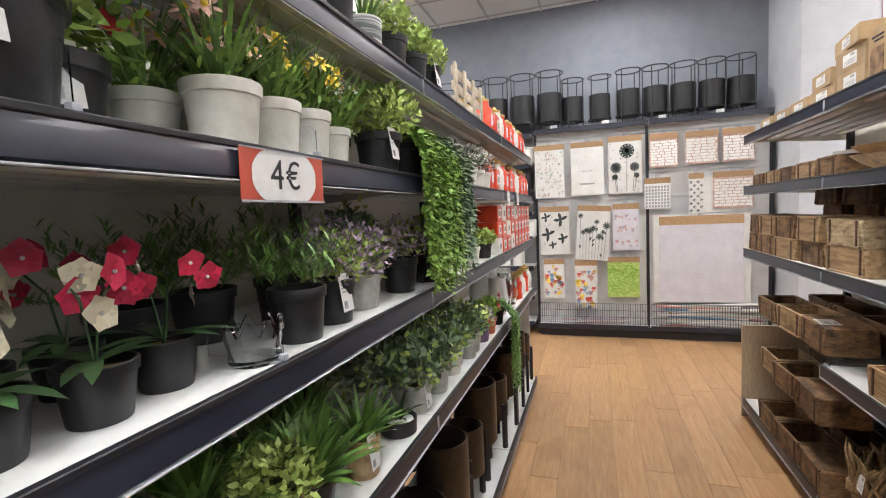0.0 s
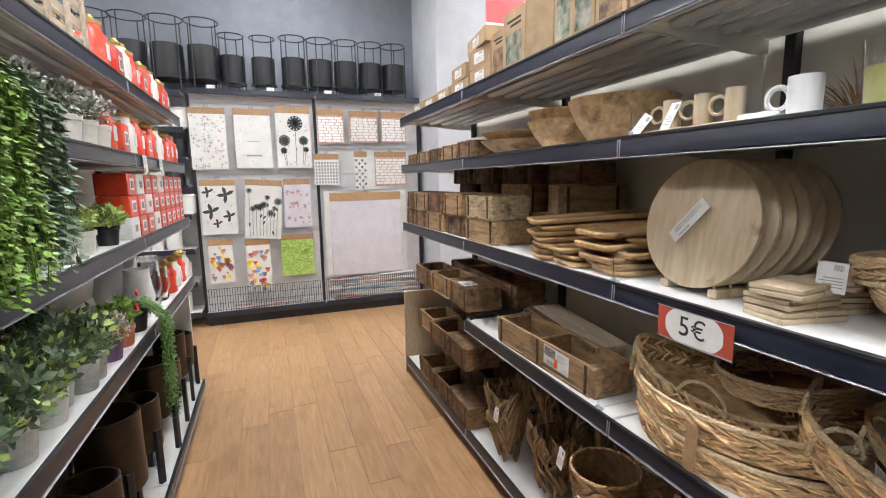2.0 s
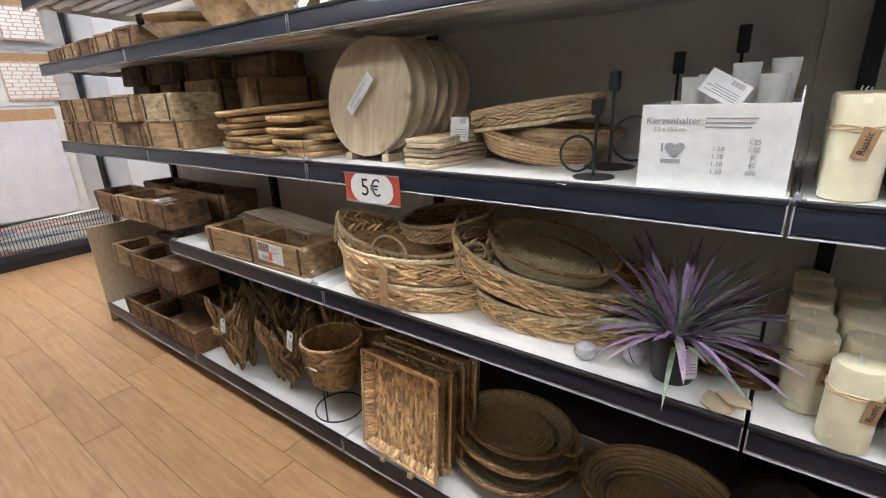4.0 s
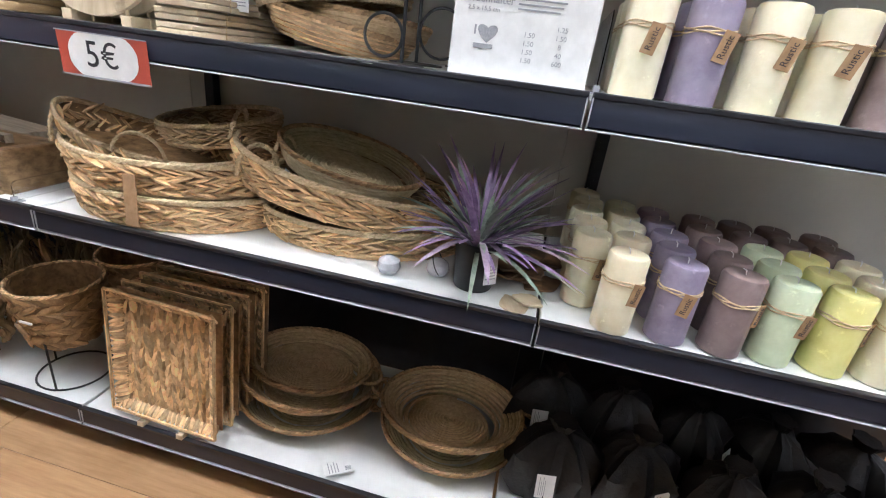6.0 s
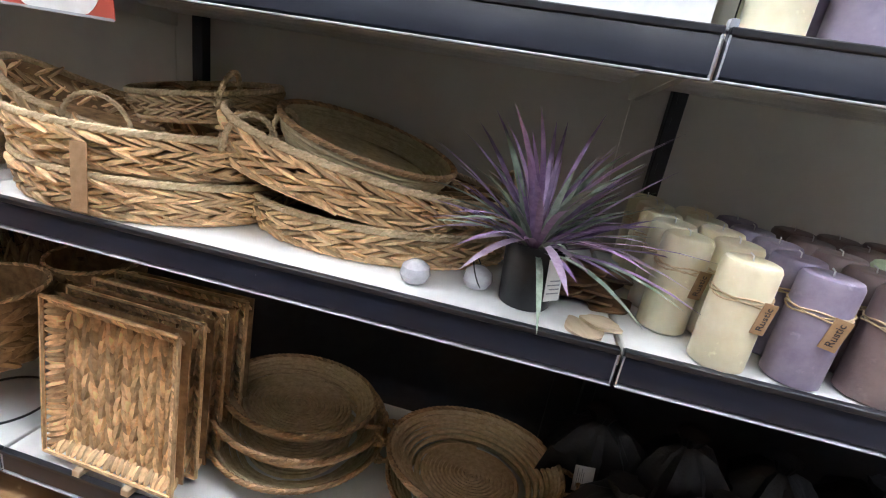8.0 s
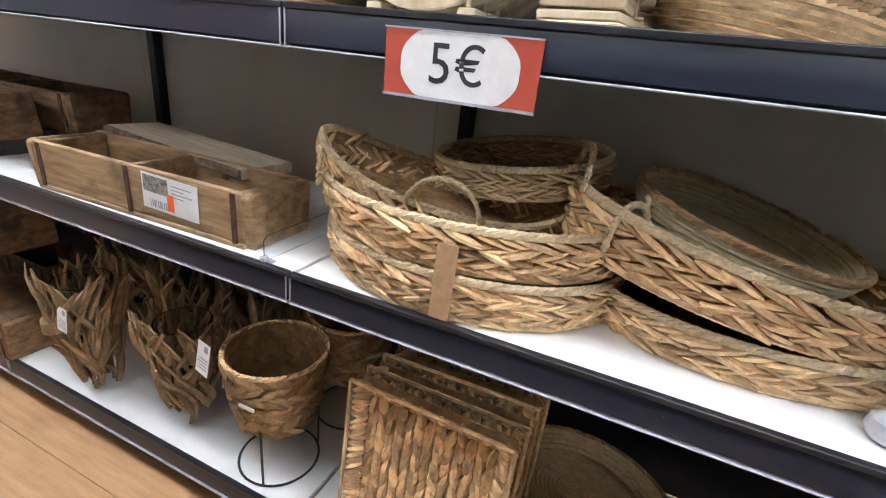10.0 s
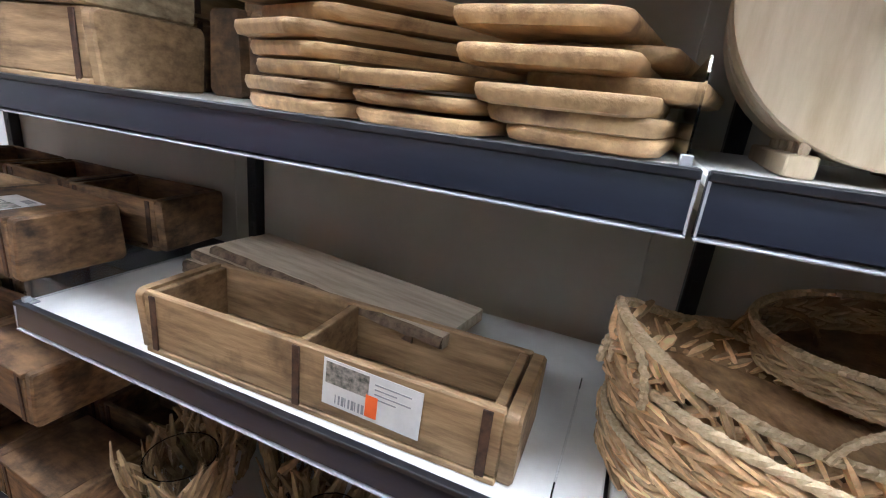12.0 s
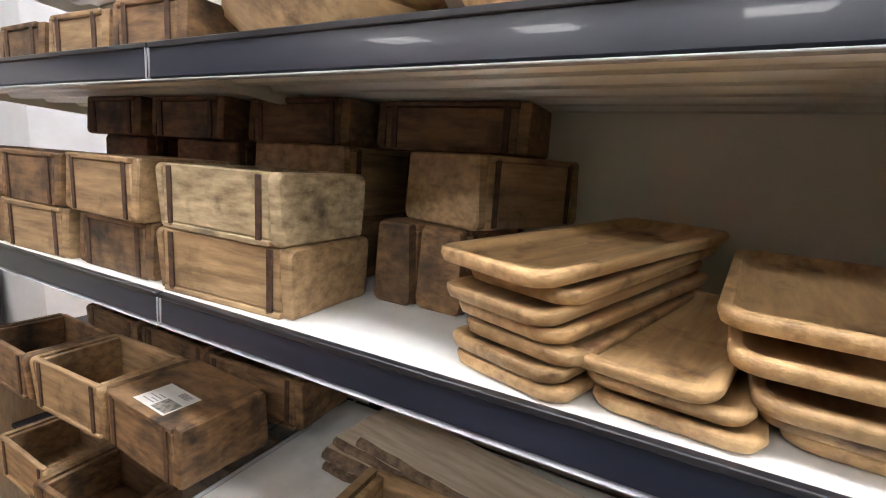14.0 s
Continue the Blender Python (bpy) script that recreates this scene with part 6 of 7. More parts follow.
_bp = plant(pose(lx(0.060), 1.070, L1), "fern", 0.043, 0.092, WEAVE, "green grass plant in a woven basket pot", 70, True, 0.85, 0.9, False)
_dd = thing("shallow_dish", pose(lx(0.060), 1.280, L1), "shallow dark dish with white pebbles", "bowl")
part("dish", lathe(bmesh.new(), [(0.045, 0.0005), (0.050, 0.004), (0.052, 0.045), (0.049, 0.045), (0.047, 0.030)], 28), POT_BLACK, _dd)
part("pebbles", lathe(bmesh.new(), [(0.047, 0.032), (0.03, 0.040), (0.004, 0.042)], 18, cap0=False, cap1=True, wobble=0.25), PAPER, _dd, "white pebbles")
part("leaves", tuft(bmesh.new(), 0.01, 14, 0.075, 0.010, random.Random(3), 0.9, 0.3, 0.035, 4), G_DARK, _dd, "dark fleshy leaves")
for _k, (_d, _y, _s, _m) in enumerate(((0.062, 1.430, 1.0, POT_STONE), (0.055, 1.590, 1.0, POT_STONE), (0.110, 1.675, 0.95, POT_STONE), (0.060, 1.77, 0.95, POT_WHITE), (0.080, 1.87, 0.9, POT_STONE), (0.050, 1.97, 0.9, POT_STONE),
                                       (0.20, 1.36, 1.2, POT_STONE), (0.20, 1.60, 1.2, POT_STONE), (0.20, 1.84, 1.1, POT_STONE), (0.055, 2.06, 0.85, POT_STONE), (0.18, 2.08, 1.0, POT_STONE))):
    plant(pose(lx(_d), _y, L1), "euc" if _k not in (4, 8) else "grass", 0.047, 0.088, _m, "eucalyptus plant in a pale stone pot", 80 + _k, _k == 0, _s, 0.78, _k % 2 == 0)
plant(pose(lx(0.048), 2.220, L1), "lilac", 0.042, 0.075, material("purple_pot", (0.12, 0.07, 0.14), (0.17, 0.10, 0.19), 0.5), "small plant in a purple pot", 95, False, 0.75)
plant(pose(lx(0.048), 2.370, L1), "red_bloom", 0.042, 0.075, material("terracotta_pot", (0.42, 0.11, 0.06), (0.50, 0.15, 0.08), 0.6), "small flowering plant in a red pot", 96, False, 0.6)
trailing(pose(lx(0.050), 2.560, L1), 30, 0.44, G_MID, 0.019, 0.0045, 0.010, "green trailing plant hanging over a shelf edge", 97, 0.048, 0.085, 0.075)

CLOUD = clear("clear_vase_glass", (0.93, 0.95, 0.95), 0.08)


def vase(m, r, h, mat, label):
    ob = thing("vase", m, label, "vase", "glass vases")
    part("glass", lathe(bmesh.new(), [(r * 0.6, 0.0005), (r * 0.7, 0.004), (r, h * 0.4), (r * 0.75, h * 0.8), (r * 0.8, h), (r * 0.74, h), (r * 0.92, h * 0.42), (r * 0.6, 0.01)], 26), mat, ob)
    return ob


for _k, (_d, _y, _r, _h) in enumerate(((0.08, 2.78, 0.065, 0.22), (0.07, 2.95, 0.055, 0.25), (0.20, 2.85, 0.07, 0.26), (0.06, 3.10, 0.05, 0.18), (0.19, 3.08, 0.06, 0.24))):
    vase(pose(lx(_d), _y, L1), _r, _h, CLOUD if _k % 2 else PAPER, "clear glass vase on a shelf" if _k % 2 else "white frosted vase on a shelf")

# red lanterns and white candles on the far bays
RED_L = material("red_lantern_glass", (0.62, 0.045, 0.015), (0.74, 0.07, 0.025), 0.3, scale=30, bump=0.03, rnd=0.12, coat=0.4)
GOLD = material("gold_lid", (0.55, 0.36, 0.10), (0.68, 0.47, 0.16), 0.3, metal=0.9, scale=60, bump=0.05, rnd=0.05)
WHITE_L = material("white_lantern_plastic", (0.68, 0.67, 0.63), (0.78, 0.77, 0.73), 0.4, scale=30, bump=0.03, rnd=0.05)


def grave_light(m, r, h, mat, label, square=False):
    ob = thing("lantern_candle", m, label, "lantern", "red and white lantern candles")
    if square:
        part("body", boxes(((-r, -r, 0.0005), (r, r, h)), bevel=0.008, seg=2), mat, ob)
        part("label", boxes(((r, -r * 0.5, h * 0.3), (r + 0.0008, r * 0.5, h * 0.75))), PAPER, ob, "white label")
        part("print", boxes(((r + 0.0009, -r * 0.35, h * 0.38), (r + 0.0014, r * 0.35, h * 0.66))), PHOTO, ob)
        z = h
    else:
        part("body", lathe(bmesh.new(), [(r * 0.8, 0.0005), (r, 0.006), (r, h * 0.75), (r * 0.7, h * 0.88), (r * 0.7, h)], 22, cap1=True), mat, ob)
        part("label", boxes(((r * 0.96, -r * 0.35, h * 0.25), (r * 0.96 + 0.003, r * 0.35, h * 0.6)), bevel=0.0005), PAPER, ob, "white label")
        z = h
    part("lid", lathe(bmesh.new(), [(r * 0.72, z + 0.0005), (r * 0.74, z + 0.012), (r * 0.35, z + 0.02), (r * 0.15, z + 0.034)], 18, cap1=True), GOLD, ob, "gold coloured lid")
    return ob


_rng = random.Random(21)
for _lv, _ys in ((L3, (2.42, 2.56, 2.70, 2.83, 2.96, 3.10, 3.24, 3.38, 3.52, 3.66)), (L4, (2.45, 2.60, 2.74, 2.87, 3.0, 3.13, 3.26, 3.40, 3.55))):
    for _k, _y in enumerate(_ys):
        for _row in (0, 1):
            _sq = _k % 3 == 1
            _red = (_k + _row) % 4 != 2
            grave_light(pose(lx(0.055 + 0.13 * _row), _y, _lv), 0.048, (0.115 if _sq else 0.155) if _row == 0 else 0.17, RED_L if _red else WHITE_L,
                        "red lantern candle with a gold lid" if _red else "white lantern candle with a gold lid", _sq)
for _row in range(3):
    for _k in range(9):
        _m = RED_L if (_k + _row) % 3 or _k > 4 else WHITE_L
        _b = thing("candle_pack", pose(lx(0.055), 2.55 + 0.135 * _k, L2 + 0.0855 * _row), "red boxed candle in a stacked row" if _m is RED_L else "white boxed candle in a stacked row", "box", "stacked candle boxes")
        part("body", boxes(((-0.06, -0.058, 0.0005), (0.05, 0.058, 0.084)), bevel=0.003), _m, _b)
        part("label", boxes(((0.0501, -0.03, 0.02), (0.051, 0.03, 0.065))), PAPER, _b, "white label")
        part("print", boxes(((0.0511, -0.02, 0.028), (0.0516, 0.02, 0.055))), PHOTO, _b)
for _k in range(4):
    grave_light(pose(lx(0.06), 3.28 + 0.15 * _k, L1), 0.05, 0.15, WHITE_L if _k % 2 else RED_L, "red or white lantern candle on a low shelf")
for _y in (2.70, 3.02):
    label_card("price_label", pose(LX + 0.006, _y, L3 - 0.035, 0, 88, 0) @ pose(0, 0, 0, 0, 0, 90), 0.07, 0.075, "white paper price label on a shelf edge")

# top shelf
GLAZE = material("white_glazed_ceramic", (0.62, 0.61, 0.57), (0.70, 0.69, 0.66), 0.18, scale=20, bump=0.02, rnd=0.04, coat=0.4)
for _k, (_y, _kind) in enumerate(((0.50, "broad"), (0.66, "broad"), (0.80, "euc"), (0.93, "broad"))):
    _p = thing("round_pot_plant", pose(lx(0.068), _y, L4), "green plant in a round white glazed pot", "plant", "plants in glazed pots")
    part("pot", lathe(bmesh.new(), [(0.030, 0.0005), (0.052, 0.012), (0.062, 0.045), (0.052, 0.082), (0.040, 0.092), (0.037, 0.09), (0.045, 0.06)], 30), GLAZE, _p, "white glazed round pot")
    part("foliage", sprigs(bmesh.new(), 12, 0.1, 0.085, 0.17, 0.06, 0.016, random.Random(_k), 8, 0.8), G_DARK if _kind == "broad" else G_EUC, _p, "green leaves")
plant(pose(lx(0.055), 1.045, L4), "broad", 0.048, 0.11, POT_BLACK, "broad leaved plant " + _BP, 51, False, 1.2)
plant(pose(lx(0.060), 1.19, L4), "grass", 0.048, 0.085, material("striped_pot", (0.16, 0.18, 0.18), (0.70, 0.70, 0.67), 0.6, scale=30, stretch=(0.05, 0.05, 3.2), lo=0.46, hi=0.54, rnd=0), "grass plant in a grey striped pot", 52, False, 0.7, 0.95, False)
for _k, _y in enumerate((1.34, 1.50, 1.64)):
    plant(pose(lx(0.058), _y, L4), "boxwood", 0.050, 0.095, POT_BLACK, "light green boxwood ball " + _BP, 53 + _k, _k == 2, 0.85)
_cr = thing("wire_crate", pose(lx(0.12), 2.02, L4), "grey weathered wooden crate with glass jars", "crate")
for _z in (0.03, 0.085, 0.14):
    for _s in (-1, 1):
        part("slat", boxes(((_s * 0.10 - 0.006, -0.20, _z - 0.016), (_s * 0.10 + 0.006, 0.20, _z + 0.016)), bevel=0.002), GREY_BOARD, _cr)
for _y in (-0.20, -0.07, 0.07, 0.20):
    part("post", boxes(((0.107, _y - 0.012, 0.0005), (0.117, _y + 0.012, 0.165)), bevel=0.002), GREY_BOARD, _cr)
for _k in range(4):
    vase(pose(lx(0.14), 1.87 + 0.1 * _k, L4), 0.035, 0.12, GLASS, "small clear glass jar in a crate")


# bottom shelf: planters on legs
PLANTER = material("bronze_brown_planter", (0.030, 0.021, 0.015), (0.055, 0.038, 0.026), 0.38, metal=0.35, scale=30, bump=0.05, rnd=0.12)


def leg_planter(m, r, h, leg, label):
    ob = thing("leg_planter", m, label, "planter", "dark planters on legs")
    part("pot", lathe(bmesh.new(), [(r * 0.94, leg), (r, leg + 0.01), (r, h - 0.003), (r - 0.003, h), (r - 0.009, h), (r - 0.012, leg + 0.02), (0.01, leg + 0.02)], 32, cap1=True), PLANTER, ob)
    for k in range(3):
        a = radians(10 + 120 * k)
        c, s = math.cos(a), math.sin(a)
        q = r * 0.92
        part("leg", boxes(((-0.010, -0.013, 0.0005), (0.010, 0.013, leg + 0.10)), bevel=0.002), POST, ob, "dark wooden leg", pose((r + 0.0105) * c, (r + 0.0105) * s, 0, 0, 0, math.degrees(a)))
    return ob


for _k, (_d, _y, _r, _h, _l) in enumerate(((0.13, 1.18, 0.115, 0.42, 0.14), (0.11, 1.50, 0.10, 0.36, 0.13), (0.12, 1.80, 0.105, 0.44, 0.15), (0.11, 2.09, 0.085, 0.36, 0.14), (0.13, 2.36, 0.11, 0.46, 0.16), (0.11, 2.66, 0.09, 0.38, 0.15),
                                           (0.11, 2.93, 0.095, 0.45, 0.18), (0.10, 3.18, 0.08, 0.36, 0.15), (0.11, 3.42, 0.085, 0.44, 0.18), (0.10, 3.66, 0.075, 0.36, 0.16),
                                           (0.33, 1.65, 0.10, 0.46, 0.16), (0.33, 2.25, 0.10, 0.46, 0.16), (0.33, 2.85, 0.10, 0.46, 0.16), (0.32, 3.40, 0.09, 0.46, 0.16), (0.13, 0.85, 0.11, 0.42, 0.14))):
    leg_planter(pose(lx(_d), _y, L0, 0, 0, 15 * _k), _r, _h, _l, "dark brown metal planter on three wooden legs")
_e = thing("end_panel", pose(LX - 0.22, 3.778, 0), "upright white end panel of the shelving", "panel")
part("board", boxes(((-0.24, -0.009, 0), (0.17, 0.009, 0.80)), bevel=0.002), SHELF_WHITE, _e)
_lf = bmesh.new()
leaf(_lf, Vector((0, 0, 0)), Vector((1, 0.3, 0.25)), Vector((0, 0, 1)), 0.045, 0.014, 0.5, 0.3, 4)
single("fallen_leaf", _lf, G_DARK, pose(0.135, 2.10, 0.002, 0, 0, 60), "small green leaf lying on the floor", "leaf")


# ---- back wall: hanging display ----
SLAT = material("grey_display_panel", (0.55, 0.55, 0.55), (0.62, 0.62, 0.62), 0.5, metal=0.1, scale=8, bump=0.03, rnd=0.02)
STEEL = material("zinc_wire", (0.50, 0.51, 0.53), (0.62, 0.63, 0.65), 0.3, metal=0.85, scale=50, bump=0.02, rnd=0.02)
SHEET = material("printed_sheet_white", (0.66, 0.66, 0.63), (0.74, 0.74, 0.71), 0.35, scale=10, bump=0.02, rnd=0.04, coat=0.3)
SHEET_LILAC = material("printed_sheet_lilac", (0.58, 0.56, 0.61), (0.66, 0.64, 0.69), 0.4, scale=10, bump=0.04, rnd=0.02, coat=0.3)
LIME = material("lime_green_print", (0.30, 0.46, 0.06), (0.56, 0.70, 0.26), 0.4, scale=30, bump=0.02, rnd=0, coat=0.3)
LIME_DARK = material("lime_green_bubble", (0.15, 0.34, 0.02), (0.22, 0.42, 0.04), 0.4, bump=0, rnd=0.2)
ROSE = material("print_rose", (0.55, 0.26, 0.24), (0.66, 0.36, 0.32), 0.5, bump=0, rnd=0.3)
SAGE = material("print_sage", (0.30, 0.36, 0.26), (0.42, 0.46, 0.36), 0.5, bump=0, rnd=0.3)
BRICKY = material("print_brick", (0.36, 0.20, 0.15), (0.58, 0.42, 0.36), 0.45, scale=40, bump=0.05, rnd=0.25, coat=0.3)
RED_I = material("print_red", (0.58, 0.07, 0.05), (0.70, 0.12, 0.08), 0.5, bump=0, rnd=0.3)
BLUE_I = material("print_blue", (0.12, 0.24, 0.40), (0.22, 0.36, 0.52), 0.5, bump=0, rnd=0.3)
DARK_I = material("print_dark_green", (0.022, 0.035, 0.033), (0.05, 0.065, 0.06), 0.55, bump=0, rnd=0.2)
YB = 5.44
YF = 5.468

unit = thing("display_unit", pose(0.80, 5.5, 0), "grey wall display unit with hooks, top shelf and wire baskets", "display", kind="")
for _x0, _x1 in ((-0.345, 0.805), (0.825, 1.935)):
    part("panel", boxes(((_x0 - 0.80, 0.06, 0.12), (_x1 - 0.80, 0.075, 2.28)), bevel=0.002), SLAT, unit)
    for _z in (0.92, 1.52, 1.78, 2.20):
        part("rail", boxes(((_x0 - 0.79, 0.045, _z), (_x1 - 0.81, 0.0598, _z + 0.03)), bevel=0.002), SLAT, unit)
    _sh = part("shelf", boxes(((_x0 - 0.80, -0.045, 2.275), (_x1 - 0.80, 0.34, 2.292)), bevel=0.002), SHELF_WHITE, unit)
    part("price_strip", boxes(((_x0 - 0.797, -0.062, 2.268), (_x1 - 0.803, -0.0455, 2.322)), bevel=0.003), NAVY, _sh, "dark blue price strip")
    _bs = part("base_shelf", boxes(((_x0 - 0.80, -0.045, 0.128), (_x1 - 0.80, 0.059, 0.142)), bevel=0.002), SHELF_WHITE, unit)
    part("price_strip", boxes(((_x0 - 0.797, -0.062, 0.095), (_x1 - 0.803, -0.0455, 0.150)), bevel=0.003), NAVY, _bs, "dark blue price strip")
    # wire basket front
    _w = bmesh.new()
    _n = int((_x1 - _x0) / 0.024)
    for _i in range(_n + 1):
        _x = _x0 - 0.79 + (_x1 - _x0 - 0.02) * _i / _n
        tube(_w, [(_x, -0.050, 0.152), (_x, -0.050, 0.385)], 0.0026, 4)
    for _z in (0.165, 0.235, 0.31, 0.385):
        tube(_w, [(_x0 - 0.79, -0.0525, _z), (_x1 - 0.81, -0.0525, _z)], 0.0022, 5)
    tagged(part("wire_grid", _w, POST, unit, "dark wire basket front"), kind="stuff")
for _x in (-0.355, 0.815, 1.945):
    part("upright", boxes(((_x - 0.815, 0.05, 0.0), (_x - 0.785, 0.11, 2.33)), bevel=0.002), POST, unit, "black slotted upright")
part("plinth", boxes(((-1.14, 0.0, 0.0), (1.14, 0.015, 0.118))), POST, unit, "dark recessed plinth")


def motif(bm, x, z, r, n, y):
    """A small flat blossom of n petals."""
    for k in range(n):
        a = 2 * math.pi * k / n
        box(bm, (-r * 0.5, y, -r * 0.16), (r * 0.5, y + 0.0006, r * 0.16), 0.0, 1, pose(x + r * 0.55 * math.cos(a), 0, z + r * 0.55 * math.sin(a)) @ pose(0, 0, 0, 0, -math.degrees(a), 0))


def pack(x0, x1, z0, z1, style, label, y=YF, tilt=0.0, head=0.045):
    """A printed sheet in a clear sleeve with a brown header, on a hook."""
    w, h = x1 - x0, z1 - z0
    rng = random.Random(int(x0 * 997 + z0 * 131))
    ob = thing("sticker_pack", pose((x0 + x1) / 2, y, z1, 0, tilt, 0), label, "wall sticker", "hanging sticker packs")
    base = {"lime": LIME, "lilac": SHEET_LILAC, "bloom": SHEET_LILAC, "brick": BRICKY}.get(style, SHEET)
    part("sheet", boxes(((-w / 2, 0, -h), (w / 2, 0.006, -head)), bevel=0.001), base, ob)
    part("header", boxes(((-w / 2 - 0.002, -0.0015, -head), (w / 2 + 0.002, 0.0075, 0.0)), bevel=0.001), KRAFT, ob, "brown card header")
    part("hook", tube(bmesh.new(), [(0, 0.03, 0.012), (0, -0.05, 0.012), (0, -0.06, 0.022)], 0.0024, 6), STEEL, ob, "zinc wire hook")
    part("hang_tab", boxes(((-0.022, -0.002, 0.0), (0.022, 0.004, 0.028)), bevel=0.001), LIP, ob, "clear hanging tab")
    yy = -0.0008
    zt, zb = -head - 0.015, -h + 0.015

    def put(nm, bm, mat):
        tagged(part(nm, bm, mat, ob, smooth=0), kind="stuff")
    if style == "confetti":
        for mat in (ROSE, SAGE, INK_GREY):
            bm = bmesh.new()
            for i in range(34):
                motif(bm, rng.uniform(-w * 0.45, w * 0.45), rng.uniform(zb, zt), rng.uniform(0.006, 0.016), 4, yy)
            put("print", bm, mat)
    elif style == "plain":
        bm = bmesh.new()
        for i in range(14):
            motif(bm, rng.uniform(-w * 0.4, w * 0.4), rng.uniform(zb, zt), 0.008, 3, yy)
        box(bm, (-w * 0.22, yy, -h * 0.80), (w * 0.22, yy + 0.0006, -h * 0.77))
        box(bm, (-w * 0.16, yy, -h * 0.55), (w * 0.16, yy + 0.0006, -h * 0.54))
        put("print", bm, INK_GREY)
    elif style == "dandelion":
        bm = bmesh.new()
        for cx, cz, r in ((0.02, -0.16, 0.075), (-0.09, -0.33, 0.055), (0.095, -0.33, 0.045), (-0.10, -0.43, 0.03), (0.115, -0.42, 0.026)):
            for k in range(3):
                q = r * (0.35 + 0.3 * k)
                pts = [(cx + q * math.cos(2 * math.pi * i / 22), yy, cz + q * math.sin(2 * math.pi * i / 22)) for i in range(22)]
                tube(bm, pts, 0.0030, 4, True)
            motif(bm, cx, cz, r * 0.9, 12, yy)
            tube(bm, [(cx, yy, cz - r), (cx * 0.8, yy, -h + 0.02)], 0.0022, 4)
        for i in range(26):
            motif(bm, rng.uniform(-w * 0.46, w * 0.46), rng.uniform(zb, zt), 0.009, 3, yy)
        put("print", bm, DARK_I)
    elif style == "leafmotif":
        bm = bmesh.new()
        for cx, cz, r in ((-0.09, -0.12, 0.06), (0.07, -0.15, 0.085), (-0.07, -0.31, 0.085), (0.09, -0.36, 0.065), (-0.02, -0.43, 0.05)):
            for k in range(4):
                a = 0.5 + 1.35 * k
                leaf(bm, Vector((cx, yy - 0.0005, cz)), Vector((math.cos(a), 0, math.sin(a))), Vector((0, -1, 0)), r, r * 0.28, 0, 0, 3)
        put("print", bm, DARK_I)
        bm = bmesh.new()
        for i in range(18):
            motif(bm, rng.uniform(-w * 0.45, w * 0.45), rng.uniform(zb, zt), 0.010, 4, yy)
        put("print", bm, INK_GREY)
    elif style == "meadow":
        bm = bmesh.new()
        for i in range(9):
            cx = -w * 0.4 + w * 0.8 * i / 8
            cz = rng.uniform(-h * 0.6, zt - 0.03)
            r = rng.uniform(0.022, 0.042)
            motif(bm, cx, cz, r, 9, yy)
            tube(bm, [(cx, yy, cz - r), (cx * 0.9, yy, -h + 0.02)], 0.0018, 4)
        for i in range(10):
            cx, cz = rng.uniform(-w * 0.4, w * 0.4), rng.uniform(zb, -h * 0.4)
            leaf(bm, Vector((cx, yy - 0.0004, cz)), Vector((rng.uniform(-1, 1), 0, 1)), Vector((0, -1, 0)), 0.045, 0.012, 0, 0, 3)
        put("print", bm, DARK_I)
    elif style == "bloom":
        for mat, n in ((ROSE, 22), (INK_GREY, 10)):
            bm = bmesh.new()
            for i in range(n):
                motif(bm, rng.uniform(-w * 0.42, w * 0.42), -h * rng.choice((0.28, 0.55, 0.85)) + rng.uniform(-0.03, 0.03), rng.uniform(0.010, 0.022), 5, yy)
            put("print", bm, mat)
    elif style == "toys":
        for mat in (RED_I, BLUE_I, ROSE, YELLOW):
            bm = bmesh.new()
            for i in range(9):
                cx, cz, r = rng.uniform(-w * 0.4, w * 0.4), rng.uniform(zb, zt), rng.uniform(0.012, 0.026)
                box(bm, (cx - r, yy, cz - r * 0.6), (cx + r, yy + 0.0006, cz + r * 0.6), 0.0)
                motif(bm, cx, cz - r, r * 0.8, 5, yy - 0.0007)
            put("print", bm, mat)
    elif style == "lime":
        bm = bmesh.new()
        for i in range(40):
            cx, cz, r = rng.uniform(-w * 0.44, w * 0.44), rng.uniform(zb, zt), rng.uniform(0.012, 0.03)
            tube(bm, [(cx + r * math.cos(2 * math.pi * k / 14), yy, cz + r * 0.8 * math.sin(2 * math.pi * k / 14)) for k in range(14)], 0.003, 4, True)
        put("print", bm, LIME_DARK)
    elif style == "brick":
        bm = bmesh.new()
        rows = max(4, round(h / 0.04))
        for r in range(rows):
            z = zt - (zt - zb) * (r + 0.5) / rows
            x = -w * 0.46 - (0.03 if r % 2 else 0)
            while x < w * 0.44:
                q = rng.uniform(0.05, 0.10)
                box(bm, (max(x, -w * 0.47), yy, z - 0.012), (min(x + q - 0.008, w * 0.47), yy + 0.0008, z + 0.012))
                x += q
        put("print", bm, rng.choice((PAPER, SHEET, SHEET)))
    elif style == "check":
        bm = bmesh.new()
        for i in range(8):
            for k in range(7):
                box(bm, (-w * 0.46 + w * 0.118 * i, yy, zb + (zt - zb) * k / 7), (-w * 0.46 + w * 0.118 * i + w * 0.08, yy + 0.0006, zb + (zt - zb) * (k + 0.72) / 7))
        put("print", bm, INK_GREY)
    elif style == "dots":
        bm = bmesh.new()
        for i in range(4):
            for k in range(9):
                if (i + k) % 2 == 0:
                    motif(bm, -w * 0.36 + w * 0.24 * i, zb + (zt - zb) * (k + 0.5) / 9, 0.017, 5, yy)
